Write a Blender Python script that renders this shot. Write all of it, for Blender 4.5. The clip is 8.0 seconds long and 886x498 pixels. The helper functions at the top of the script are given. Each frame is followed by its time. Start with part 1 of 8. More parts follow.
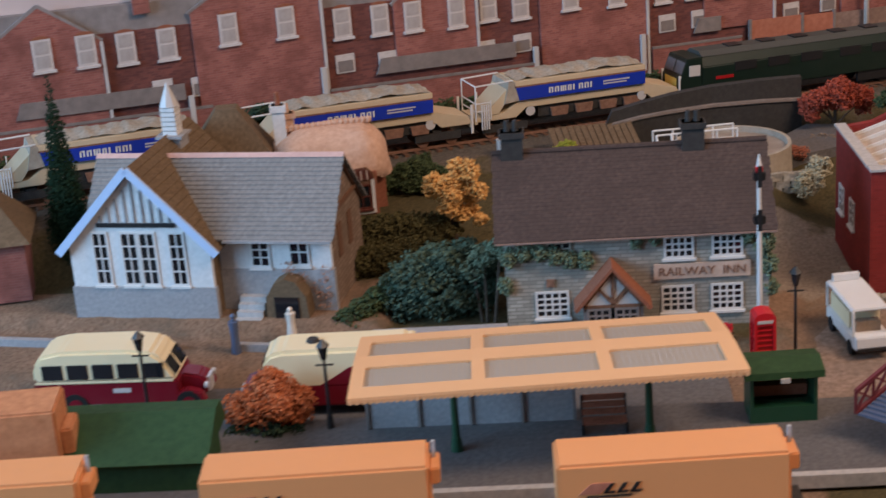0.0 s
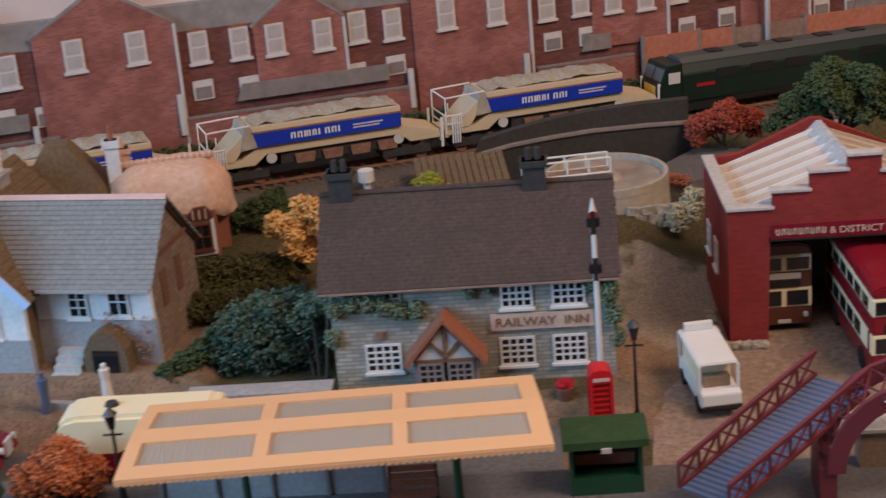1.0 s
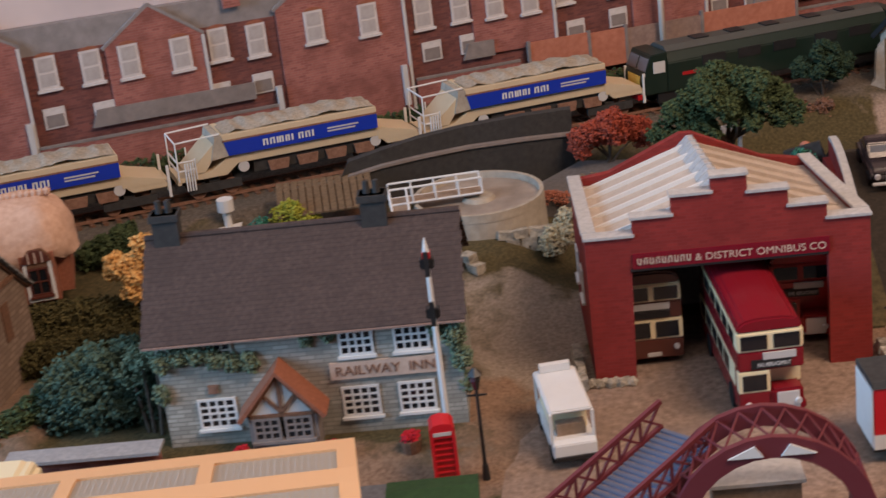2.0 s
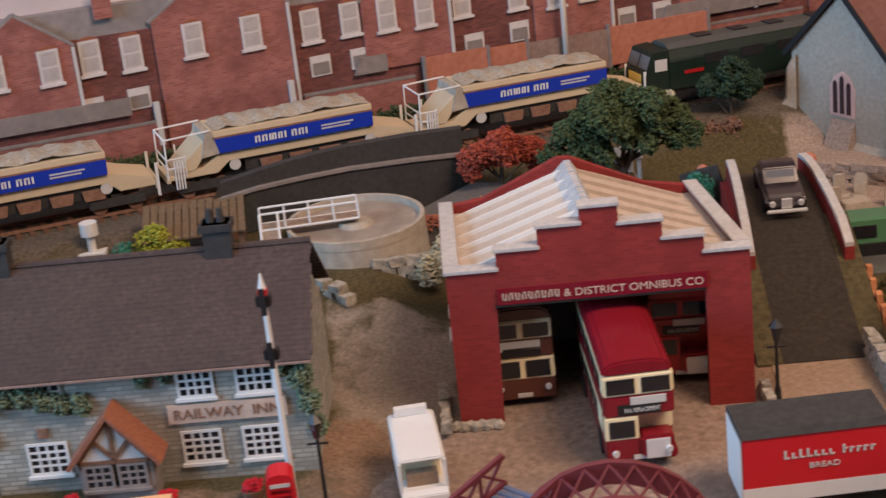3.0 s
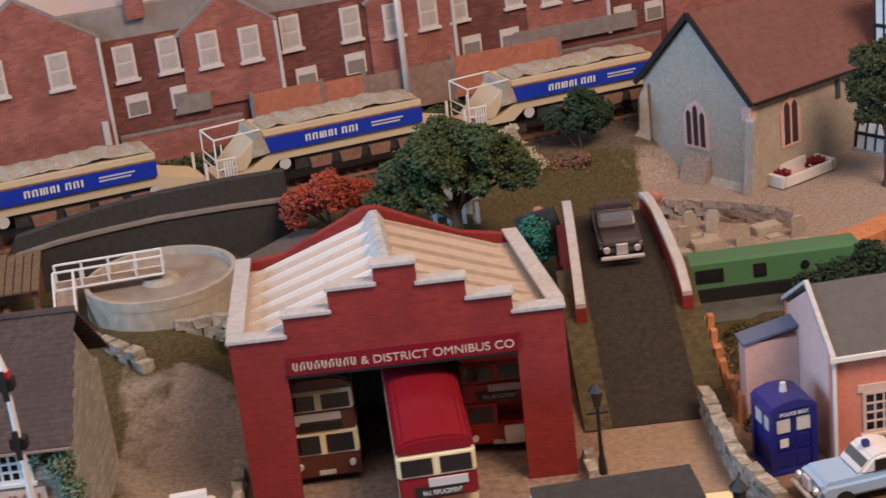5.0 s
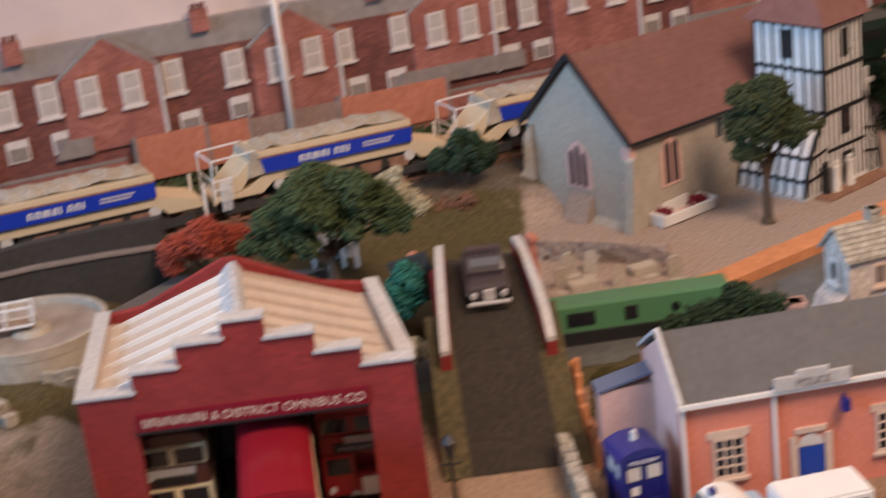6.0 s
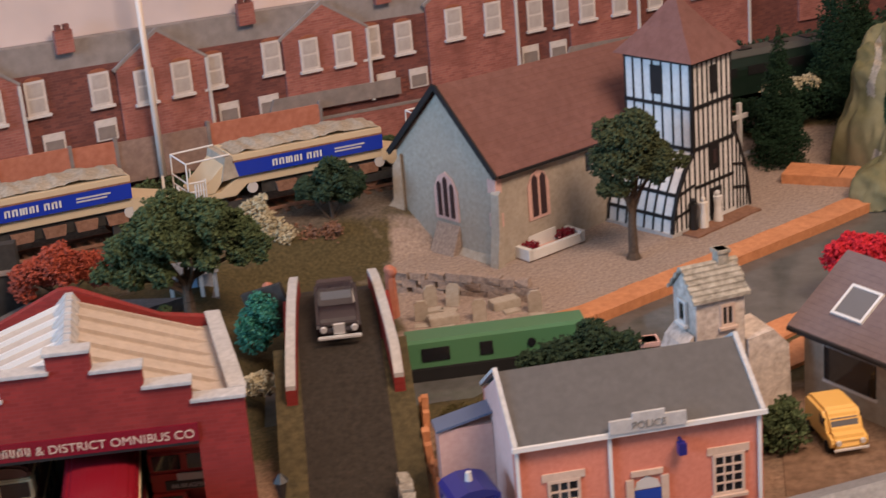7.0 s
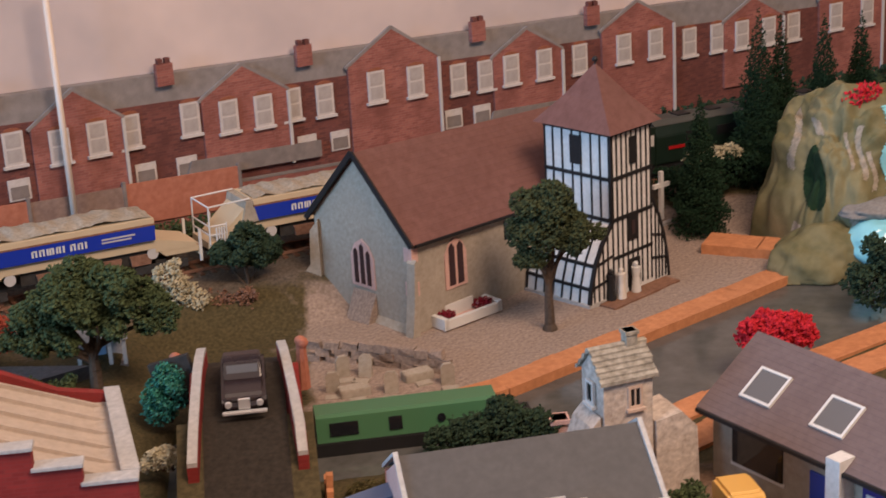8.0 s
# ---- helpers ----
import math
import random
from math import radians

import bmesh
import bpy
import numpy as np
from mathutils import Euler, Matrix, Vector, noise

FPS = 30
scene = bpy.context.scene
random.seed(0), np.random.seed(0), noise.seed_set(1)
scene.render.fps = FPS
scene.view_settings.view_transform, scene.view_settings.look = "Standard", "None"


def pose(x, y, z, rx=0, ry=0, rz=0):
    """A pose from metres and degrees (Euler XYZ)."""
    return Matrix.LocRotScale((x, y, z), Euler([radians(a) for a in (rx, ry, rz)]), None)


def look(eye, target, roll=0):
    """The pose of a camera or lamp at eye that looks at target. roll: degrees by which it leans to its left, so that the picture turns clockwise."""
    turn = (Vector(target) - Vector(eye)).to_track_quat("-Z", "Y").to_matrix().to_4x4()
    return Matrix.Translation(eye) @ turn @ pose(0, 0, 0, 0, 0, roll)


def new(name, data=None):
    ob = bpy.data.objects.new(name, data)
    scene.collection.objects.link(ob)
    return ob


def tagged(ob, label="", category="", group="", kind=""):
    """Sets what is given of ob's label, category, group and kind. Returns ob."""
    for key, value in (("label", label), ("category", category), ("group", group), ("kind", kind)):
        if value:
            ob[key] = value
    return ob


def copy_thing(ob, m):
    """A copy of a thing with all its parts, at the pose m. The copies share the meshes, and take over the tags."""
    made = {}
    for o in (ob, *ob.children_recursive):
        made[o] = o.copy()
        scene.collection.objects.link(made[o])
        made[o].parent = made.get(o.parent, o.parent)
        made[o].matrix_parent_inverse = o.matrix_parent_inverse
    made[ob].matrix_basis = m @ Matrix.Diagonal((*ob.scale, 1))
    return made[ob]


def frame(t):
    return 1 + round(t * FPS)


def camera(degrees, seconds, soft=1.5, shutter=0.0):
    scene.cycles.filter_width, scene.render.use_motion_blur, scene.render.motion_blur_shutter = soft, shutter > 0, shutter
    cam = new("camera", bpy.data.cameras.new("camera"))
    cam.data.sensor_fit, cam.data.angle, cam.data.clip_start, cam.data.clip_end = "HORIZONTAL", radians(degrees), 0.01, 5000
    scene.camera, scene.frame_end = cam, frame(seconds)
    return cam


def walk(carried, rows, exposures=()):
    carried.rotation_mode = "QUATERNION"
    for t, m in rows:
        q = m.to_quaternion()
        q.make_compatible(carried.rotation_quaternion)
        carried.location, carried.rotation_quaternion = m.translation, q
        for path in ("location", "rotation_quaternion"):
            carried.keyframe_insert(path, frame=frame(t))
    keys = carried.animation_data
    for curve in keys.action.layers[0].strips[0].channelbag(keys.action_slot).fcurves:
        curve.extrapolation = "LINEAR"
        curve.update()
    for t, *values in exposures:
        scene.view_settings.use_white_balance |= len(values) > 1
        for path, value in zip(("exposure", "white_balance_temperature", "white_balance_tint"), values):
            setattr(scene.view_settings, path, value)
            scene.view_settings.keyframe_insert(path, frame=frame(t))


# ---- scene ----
# Everything is laid out in full-size metres of the 1:76 prototypes and scaled by S to the true size of the models.
S = 1 / 76
cam = camera(30.0, 8.0, soft=1.5, shutter=0.5)
PATH = [
    (0, (5.36, -4.38, 33.79), (1.20, 51.69, 12.83), -4.42),
    (0.5, (9.77, -0.93, 34.07), (5.17, 55.05, 12.98), -4.95),
    (1, (13.72, 2.48, 33.67), (9.20, 58.40, 12.38), -5.10),
    (1.5, (17.02, 5.88, 33.27), (12.81, 61.75, 11.80), -5.81),
    (1.7, (18.42, 7.14, 33.48), (13.93, 62.80, 11.52), -6.89),
    (2.8, (23.66, 13.14, 32.50), (20.28, 68.88, 10.54), -6.50),
    (3, (24.77, 14.03, 32.15), (21.56, 69.80, 10.25), -6.39),
    (3.5, (25.96, 16.24, 31.89), (23.45, 72.04, 9.98), -6.71),
    (4, (27.29, 18.25, 31.50), (25.45, 74.15, 9.77), -6.58),
    (4.5, (28.76, 19.88, 30.76), (27.43, 75.80, 9.08), -6.53),
    (5.8, (33.02, 20.86, 30.82), (33.22, 76.91, 9.40), -7.14),
    (6, (34.04, 20.83, 31.42), (35.00, 76.99, 10.36), -7.00),
    (6.1, (34.33, 20.94, 31.26), (36.35, 77.27, 10.69), -6.75),
    (6.5, (35.61, 21.13, 30.92), (38.46, 77.36, 10.20), -6.16),
    (7, (37.29, 21.65, 31.40), (41.06, 77.84, 10.70), -5.00),
    (7.5, (38.30, 22.38, 32.02), (43.18, 78.67, 11.82), -4.07),
    (8, (39.02, 22.74, 32.48), (44.92, 79.18, 12.98), -3.41),
]


def at(x, y, z=0.0, rz=0.0):
    return pose(x * S, y * S, z * S, 0, 0, rz)


walk(cam, [(t, look([c * S for c in eye], [c * S for c in target], roll)) for t, eye, target, roll in PATH],
     exposures=((0.0, -0.12), (1.5, -0.1), (3.0, 0.17), (4.5, 0.2), (6.2, 0.36), (7.0, 0.27), (8.0, 0.13)))

# ---- light ----
world = bpy.data.worlds.new("room_light")
world.use_nodes = True
world.node_tree.nodes["Background"].inputs[0].default_value = (0.9, 0.8, 0.72, 1)
world.node_tree.nodes["Background"].inputs[1].default_value = 0.05
scene.world = world


def area_lamp(name, eye, target, sx, sy, watts, colour):
    data = bpy.data.lights.new(name, "AREA")
    data.shape, data.size, data.size_y, data.energy, data.color = "RECTANGLE", sx, sy, watts, colour
    lamp = new(name, data)
    lamp.matrix_world = look(eye, target)
    return lamp


# A window in the wall to the left, two warm ceiling lights over the layout.
WINDOW_W, CEILING_W = 49.0, 28.5
area_lamp("window_daylight", (-1.52, 0.15, 0.62), (0.3, 1.1, 0.05), 1.3, 0.8, WINDOW_W, (0.36, 0.64, 1.0))
area_lamp("ceiling_lamp_a", (1.15, 0.32, 1.38), (0.8, 1.1, 0.0), 0.8, 0.5, CEILING_W, (1.0, 0.70, 0.52))
area_lamp("ceiling_lamp_b", (0.1, 0.35, 1.42), (0.1, 1.0, 0.0), 0.8, 0.5, CEILING_W * 0.12, (1.0, 0.70, 0.52))


# ---- materials ----
def links(mat):
    return mat.node_tree.nodes, mat.node_tree.links


def proto_coords(mat):
    """Object coordinates in full-size metres."""
    nodes, link = links(mat)
    tex = nodes.new("ShaderNodeTexCoord")
    mapping = nodes.new("ShaderNodeMapping")
    mapping.inputs["Scale"].default_value = (76, 76, 76)
    link.new(tex.outputs["Object"], mapping.inputs["Vector"])
    return mapping.outputs["Vector"]


def ramp(mat, fac, stops):
    nodes, link = links(mat)
    node = nodes.new("ShaderNodeValToRGB")
    while len(node.color_ramp.elements) < len(stops):
        node.color_ramp.elements.new(0.5)
    for element, (place, colour) in zip(node.color_ramp.elements, stops):
        element.position, element.color = place, (*colour, 1)
    link.new(fac, node.inputs["Fac"])
    return node.outputs["Color"]


def noise_fac(mat, vec, scale, detail=4.0, rough=0.6):
    nodes, link = links(mat)
    node = nodes.new("ShaderNodeTexNoise")
    node.inputs["Scale"].default_value, node.inputs["Detail"].default_value, node.inputs["Roughness"].default_value = scale, detail, rough
    link.new(vec, node.inputs["Vector"])
    return node.outputs["Fac"]


def mixed(mat, fac, a, b, mode="MIX"):
    nodes, link = links(mat)
    node = nodes.new("ShaderNodeMix")
    node.data_type, node.blend_type = "RGBA", mode
    for socket, value in ((node.inputs[0], fac), (node.inputs[6], a), (node.inputs[7], b)):
        if isinstance(value, (int, float)):
            socket.default_value = value
        elif isinstance(value, tuple):
            socket.default_value = (*value, 1)
        else:
            link.new(value, socket)
    return node.outputs[2]


def bumped(mat, height, strength, distance=0.0006):
    nodes, link = links(mat)
    node = nodes.new("ShaderNodeBump")
    node.inputs["Strength"].default_value, node.inputs["Distance"].default_value = strength, distance
    link.new(height, node.inputs["Height"])
    link.new(node.outputs["Normal"], nodes["Principled BSDF"].inputs["Normal"])


def base(name, rough=0.7, metal=0.0, spec=0.4):
    mat = bpy.data.materials.new(name)
    mat.use_nodes = True
    shader = mat.node_tree.nodes["Principled BSDF"]
    shader.inputs["Roughness"].default_value, shader.inputs["Metallic"].default_value = rough, metal
    shader.inputs["Specular IOR Level"].default_value = spec
    return mat, shader


def grained(name, dark, light, fine=6.0, coarse=0.5, rough=0.75, bump=0.3, metal=0.0, spec=0.3, dirt=0.35):
    """A matt surface with fine grain and larger stains."""
    mat, shader = base(name, rough, metal, spec)
    nodes, link = links(mat)
    vec = proto_coords(mat)
    grain, stain = noise_fac(mat, vec, fine), noise_fac(mat, vec, coarse, 3.0)
    colour = ramp(mat, grain, ((0.3, dark), (0.72, light)))
    mean = tuple(0.5 * (a + b) * 0.72 for a, b in zip(dark, light))
    patch = ramp(mat, stain, ((0.42, (0, 0, 0)), (0.72, (dirt, dirt, dirt))))
    link.new(mixed(mat, patch, colour, mean), shader.inputs["Base Color"])
    if bump:
        bumped(mat, grain, bump)
    return mat


def masonry(name, bricks, mortar, width=0.5, height=0.16, bump=0.5, rough=0.8, gap=0.02, dirt=0.4):
    """Courses of brick or stone on upright walls."""
    mat, shader = base(name, rough, 0, 0.25)
    nodes, link = links(mat)
    vec = proto_coords(mat)
    split, join, add = nodes.new("ShaderNodeSeparateXYZ"), nodes.new("ShaderNodeCombineXYZ"), nodes.new("ShaderNodeMath")
    link.new(vec, split.inputs[0])
    link.new(split.outputs[0], add.inputs[0])
    link.new(split.outputs[1], add.inputs[1])
    link.new(add.outputs[0], join.inputs[0])
    link.new(split.outputs[2], join.inputs[1])
    tex = nodes.new("ShaderNodeTexBrick")
    for key, value in (("Scale", 1.0), ("Mortar Size", gap), ("Brick Width", width), ("Row Height", height), ("Bias", 0.0), ("Mortar Smooth", 0.3)):
        tex.inputs[key].default_value = value
    tex.inputs["Color1"].default_value, tex.inputs["Color2"].default_value = (*bricks[0], 1), (*bricks[1], 1)
    tex.inputs["Mortar"].default_value = (*mortar, 1)
    link.new(join.outputs[0], tex.inputs["Vector"])
    stain = noise_fac(mat, vec, 0.55, 5.0)
    patch = ramp(mat, stain, ((0.4, (0, 0, 0)), (0.7, (dirt, dirt, dirt))))
    mean = tuple(0.5 * (a + b) * 0.6 for a, b in zip(*bricks))
    link.new(mixed(mat, patch, tex.outputs["Color"], mean), shader.inputs["Base Color"])
    bumped(mat, tex.outputs["Fac"], -bump, 0.0005)
    return mat


def paint(name, colour, rough=0.35, spec=0.5, metal=0.0, wear=0.12):
    """Model paint: nearly plain, a little uneven and dusty."""
    mat, shader = base(name, rough, metal, spec)
    nodes, link = links(mat)
    vec = proto_coords(mat)
    patch = ramp(mat, noise_fac(mat, vec, 1.3, 5.0), ((0.4, (0, 0, 0)), (0.8, (wear, wear, wear))))
    dusty = tuple(0.75 * c + 0.04 for c in colour)
    link.new(mixed(mat, patch, colour, dusty), shader.inputs["Base Color"])
    return mat


def clear(name, tint=(0.8, 0.85, 0.85), rough=0.05):
    mat, shader = base(name, rough, 0, 0.5)
    shader.inputs["Base Color"].default_value = (*tint, 1)
    shader.inputs["Transmission Weight"].default_value = 0.4
    return mat


M = dict(
    turf=grained("turf", (0.040, 0.034, 0.016), (0.105, 0.082, 0.040), 2.6, 0.25, 0.95, 0.5, dirt=0.55),
    earth=grained("earth", (0.10, 0.058, 0.034), (0.25, 0.155, 0.10), 1.6, 0.22, 0.95, 0.5, dirt=0.75),
    cobble=grained("cobble", (0.155, 0.105, 0.078), (0.36, 0.26, 0.20), 3.0, 0.3, 0.9, 0.6, dirt=0.75),
    tarmac=grained("tarmac", (0.020, 0.016, 0.012), (0.044, 0.035, 0.027), 4.0, 0.22, 0.9, 0.4, dirt=0.5),
    roadgrey=grained("road_grey", (0.09, 0.085, 0.085), (0.15, 0.14, 0.14), 4.0, 0.2, 0.85, 0.3),
    ballast=grained("ballast", (0.05, 0.04, 0.032), (0.16, 0.13, 0.10), 6.0, 0.3, 0.95, 1.0),
    sand=grained("sand_path", (0.21, 0.145, 0.098), (0.33, 0.235, 0.165), 4.0, 0.3, 0.9, 0.3),
    gravel=grained("churchyard_gravel", (0.21, 0.16, 0.13), (0.40, 0.315, 0.265), 7.0, 0.3, 0.95, 0.8),
    card=grained("bare_card_bank", (0.42, 0.17, 0.075), (0.60, 0.265, 0.125), 2.5, 0.4, 0.85, 0.4),
    water=grained("canal_water", (0.075, 0.075, 0.07), (0.12, 0.12, 0.115), 1.0, 0.2, 0.12, 0.05),
    redbrick=masonry("depot_red_brick", ((0.26, 0.030, 0.026), (0.20, 0.022, 0.020)), (0.22, 0.035, 0.03), 0.45, 0.15, 0.35, dirt=0.5),
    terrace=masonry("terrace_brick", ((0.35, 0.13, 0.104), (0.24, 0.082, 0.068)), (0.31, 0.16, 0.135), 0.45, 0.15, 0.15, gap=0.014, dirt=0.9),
    terrace_dark=masonry("dark_terrace_brick", ((0.20, 0.070, 0.058), (0.11, 0.042, 0.038)), (0.17, 0.078, 0.066), 0.45, 0.15, 0.15, gap=0.012, dirt=0.8),
    stone=masonry("inn_stone", ((0.42, 0.395, 0.34), (0.25, 0.24, 0.205)), (0.21, 0.195, 0.165), 0.7, 0.2, 0.9, gap=0.03, dirt=0.75),
    churchstone=grained("church_stone", (0.31, 0.27, 0.215), (0.43, 0.38, 0.32), 4.0, 0.5, 0.9, 0.4),
    gableshade=masonry("shaded_brown_gable_stone", ((0.27, 0.195, 0.145), (0.18, 0.125, 0.09)), (0.15, 0.10, 0.075), 0.6, 0.25, 0.5, gap=0.03),
    rubble=grained("rubble_stone", (0.16, 0.14, 0.11), (0.46, 0.42, 0.35), 3.0, 0.6, 0.95, 0.9),
    roughstone=grained("lodge_stone", (0.34, 0.285, 0.245), (0.66, 0.58, 0.51), 3.4, 0.5, 0.95, 1.0),
    pinkwall=grained("salmon_render", (0.52, 0.17, 0.115), (0.62, 0.23, 0.16), 5.0, 0.6, 0.8, 0.15),
    palepink=grained("pale_pink_render", (0.55, 0.34, 0.295), (0.63, 0.41, 0.36), 4.0, 0.6, 0.8, 0.15),
    white=grained("white_render", (0.58, 0.58, 0.57), (0.72, 0.71, 0.70), 5.0, 0.8, 0.75, 0.15, dirt=0.25),
    greystone=grained("grey_stone_base", (0.26, 0.26, 0.27), (0.38, 0.37, 0.37), 5.0, 0.6, 0.9, 0.3),
    slate=grained("grey_slate", (0.17, 0.165, 0.16), (0.27, 0.26, 0.25), 5.0, 0.7, 0.8, 0.3),
    inntile=grained("dark_brown_tile", (0.045, 0.030, 0.027), (0.085, 0.058, 0.05), 5.0, 0.5, 0.8, 0.3, dirt=0.6),
    churchtile=grained("red_brown_tile", (0.140, 0.064, 0.055), (0.190, 0.094, 0.082), 2.0, 0.5, 0.8, 0.3),
    moss_shade_tile=grained("brown_mossy_and_shaded_tile", (0.10, 0.065, 0.035), (0.18, 0.12, 0.07), 5.0, 0.5, 0.85, 0.4),
    darkslate=grained("dark_grey_slate", (0.074, 0.071, 0.071), (0.094, 0.090, 0.089), 3.0, 0.5, 0.6, 0.08),
    mauveslate=grained("mauve_slate", (0.13, 0.094, 0.094), (0.165, 0.123, 0.12), 3.0, 0.5, 0.6, 0.1),
    thatch=grained("pinkish_thatch", (0.48, 0.29, 0.20), (0.64, 0.42, 0.31), 3.0, 0.5, 0.95, 0.9),
    porchtile=grained("orange_brown_tile", (0.22, 0.075, 0.04), (0.32, 0.12, 0.07), 6.0, 0.8, 0.8, 0.4),
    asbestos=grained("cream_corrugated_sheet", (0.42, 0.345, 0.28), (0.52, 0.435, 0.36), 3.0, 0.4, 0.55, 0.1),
    rolllit=paint("window_lit_roof_sheet", (0.66, 0.64, 0.61), 0.35, 0.6),
    coping=grained("pale_coping", (0.36, 0.35, 0.345), (0.50, 0.485, 0.47), 4.0, 0.6, 0.7, 0.15),
    darkwall=grained("charcoal_wall", (0.028, 0.027, 0.027), (0.050, 0.048, 0.046), 3.0, 0.3, 0.8, 0.2),
    timber=paint("black_timber", (0.012, 0.011, 0.012), 0.6, 0.3),
    rosewood=paint("dark_leaded_light", (0.035, 0.016, 0.018), 0.4),
    brownwood=grained("brown_wood", (0.10, 0.05, 0.028), (0.20, 0.10, 0.06), 6.0, 0.8, 0.8, 0.3),
    fencewood=grained("orange_fence_wood", (0.36, 0.125, 0.075), (0.47, 0.185, 0.12), 3.0, 0.5, 0.8, 0.2),
    oldgate=grained("grey_brown_gate", (0.20, 0.13, 0.11), (0.30, 0.21, 0.17), 3.0, 0.5, 0.85, 0.2),
    printwhite=grained("printed_white", (0.48, 0.44, 0.415), (0.62, 0.57, 0.55), 3.0, 0.6, 0.8, 0.0),
    whitepaint=paint("white_paint", (0.64, 0.63, 0.61), 0.5, wear=0.3),
    # Warm tint set against the blue window light that falls on the mast.
    mastwhite=paint("warm_white_paint", (0.66, 0.56, 0.48), 0.5, wear=0.2),
    printpane=grained("printed_window_pane", (0.34, 0.305, 0.29), (0.47, 0.43, 0.41), 2.0, 0.5, 0.8, 0.0),
    blackpaint=paint("black_paint", (0.012, 0.012, 0.013), 0.45),
    cream=paint("cream_paint", (0.78, 0.66, 0.42), 0.3),
    maroon=paint("maroon_paint", (0.17, 0.008, 0.018), 0.25),
    buscrimson=paint("crimson_paint", (0.20, 0.008, 0.016), 0.22),
    brownbus=paint("chocolate_paint", (0.10, 0.03, 0.02), 0.3),
    busred=paint("bus_red", (0.36, 0.012, 0.014), 0.3),
    phonered=paint("pillar_red", (0.52, 0.012, 0.02), 0.35),
    blue=paint("wagon_blue", (0.010, 0.035, 0.36), 0.35),
    # Navy darkened by the shade that the police box stands in.
    boxblue=paint("shaded_police_box_blue", (0.012, 0.014, 0.14), 0.35),
    doorblue=paint("door_blue", (0.012, 0.05, 0.30), 0.35),
    paleblue=paint("pale_blue_paint", (0.30, 0.44, 0.62), 0.35),
    bargeblue=paint("bargeboard_blue", (0.42, 0.56, 0.78), 0.5),
    beige=paint("wagon_beige", (0.56, 0.45, 0.30), 0.5, wear=0.35),
    stonechip=grained("stone_load", (0.25, 0.22, 0.175), (0.42, 0.37, 0.30), 5.0, 0.8, 0.95, 1.0),
    rust=grained("rusty_brown", (0.16, 0.08, 0.05), (0.28, 0.15, 0.10), 4.0, 0.7, 0.8, 0.3),
    locogreen=paint("loco_green", (0.008, 0.019, 0.013), 0.35),
    locogrey=paint("loco_roof_grey", (0.055, 0.056, 0.05), 0.6),
    yellow=paint("warning_yellow", (0.72, 0.50, 0.10), 0.4),
    caryellow=paint("yellow_car_paint", (0.72, 0.43, 0.12), 0.3),
    orange=paint("container_orange", (0.74, 0.32, 0.125), 0.45),
    canopy=paint("canopy_cream_orange", (0.70, 0.40, 0.20), 0.5),
    stationgreen=paint("station_green", (0.010, 0.055, 0.025), 0.4),
    shedgreen=grained("green_hut_paint", (0.016, 0.05, 0.018), (0.03, 0.078, 0.028), 3.0, 0.5, 0.7, 0.2),
    boatgreen=paint("narrowboat_green", (0.06, 0.165, 0.078), 0.4),
    carblack=paint("dark_car_paint", (0.020, 0.012, 0.014), 0.2),
    chrome=paint("chrome", (0.72, 0.71, 0.70), 0.3, 0.5, 0.4, 0.0),
    tyre=paint("tyre_rubber", (0.015, 0.015, 0.015), 0.8, 0.2),
    glassdark=paint("dark_window", (0.012, 0.013, 0.016), 0.08, 0.6, 0.0, 0.0),
    carglass=paint("car_glass", (0.12, 0.12, 0.125), 0.12, 0.6, 0.0, 0.1),
    pane=paint("curtained_pane", (0.52, 0.50, 0.48), 0.3, 0.5, 0.0, 0.3),
    skylight=clear("grubby_glazing", (0.50, 0.44, 0.36), 0.4),
    bridgered=paint("bridge_red", (0.13, 0.02, 0.028), 0.5),
    steptread=paint("blue_grey_treads", (0.085, 0.115, 0.19), 0.5),
    signcream=grained("sign_board", (0.50, 0.36, 0.28), (0.58, 0.44, 0.35), 5.0, 1.0, 0.7, 0.1),
    rock=grained("painted_rock", (0.09, 0.088, 0.036), (0.25, 0.225, 0.125), 0.45, 0.15, 0.7, 0.6),
    fall=paint("painted_waterfall", (0.25, 0.62, 0.72), 0.15),
    sky=grained("painted_sky", (0.45, 0.395, 0.40), (0.70, 0.58, 0.545), 0.09, 0.04, 0.8, 0.0, dirt=0.2),
    roofgrey=grained("backdrop_roof", (0.20, 0.18, 0.175), (0.28, 0.255, 0.25), 1.5, 0.2, 0.8, 0.1),
    outhouse=grained("outhouse_grey", (0.17, 0.145, 0.135), (0.26, 0.22, 0.20), 1.5, 0.3, 0.8, 0.1),
    roomwall=grained("room_wall", (0.52, 0.46, 0.40), (0.58, 0.52, 0.46), 0.3, 0.02, 0.8, 0.05),
    ceilingwhite=grained("room_ceiling", (0.72, 0.70, 0.67), (0.78, 0.76, 0.73), 0.3, 0.02, 0.8, 0.05),
    carpet=grained("room_floor", (0.12, 0.09, 0.07), (0.18, 0.14, 0.11), 0.5, 0.03, 0.9, 0.1),
    bark=grained("bark", (0.05, 0.035, 0.025), (0.11, 0.08, 0.06), 4.0, 0.5, 0.9, 0.5),
    leaf=grained("mid_green_foliage", (0.028, 0.048, 0.020), (0.085, 0.112, 0.046), 3.0, 0.6, 0.95, 0.6),
    leafolive=grained("olive_foliage", (0.026, 0.038, 0.016), (0.072, 0.084, 0.036), 3.0, 0.6, 0.95, 0.6),
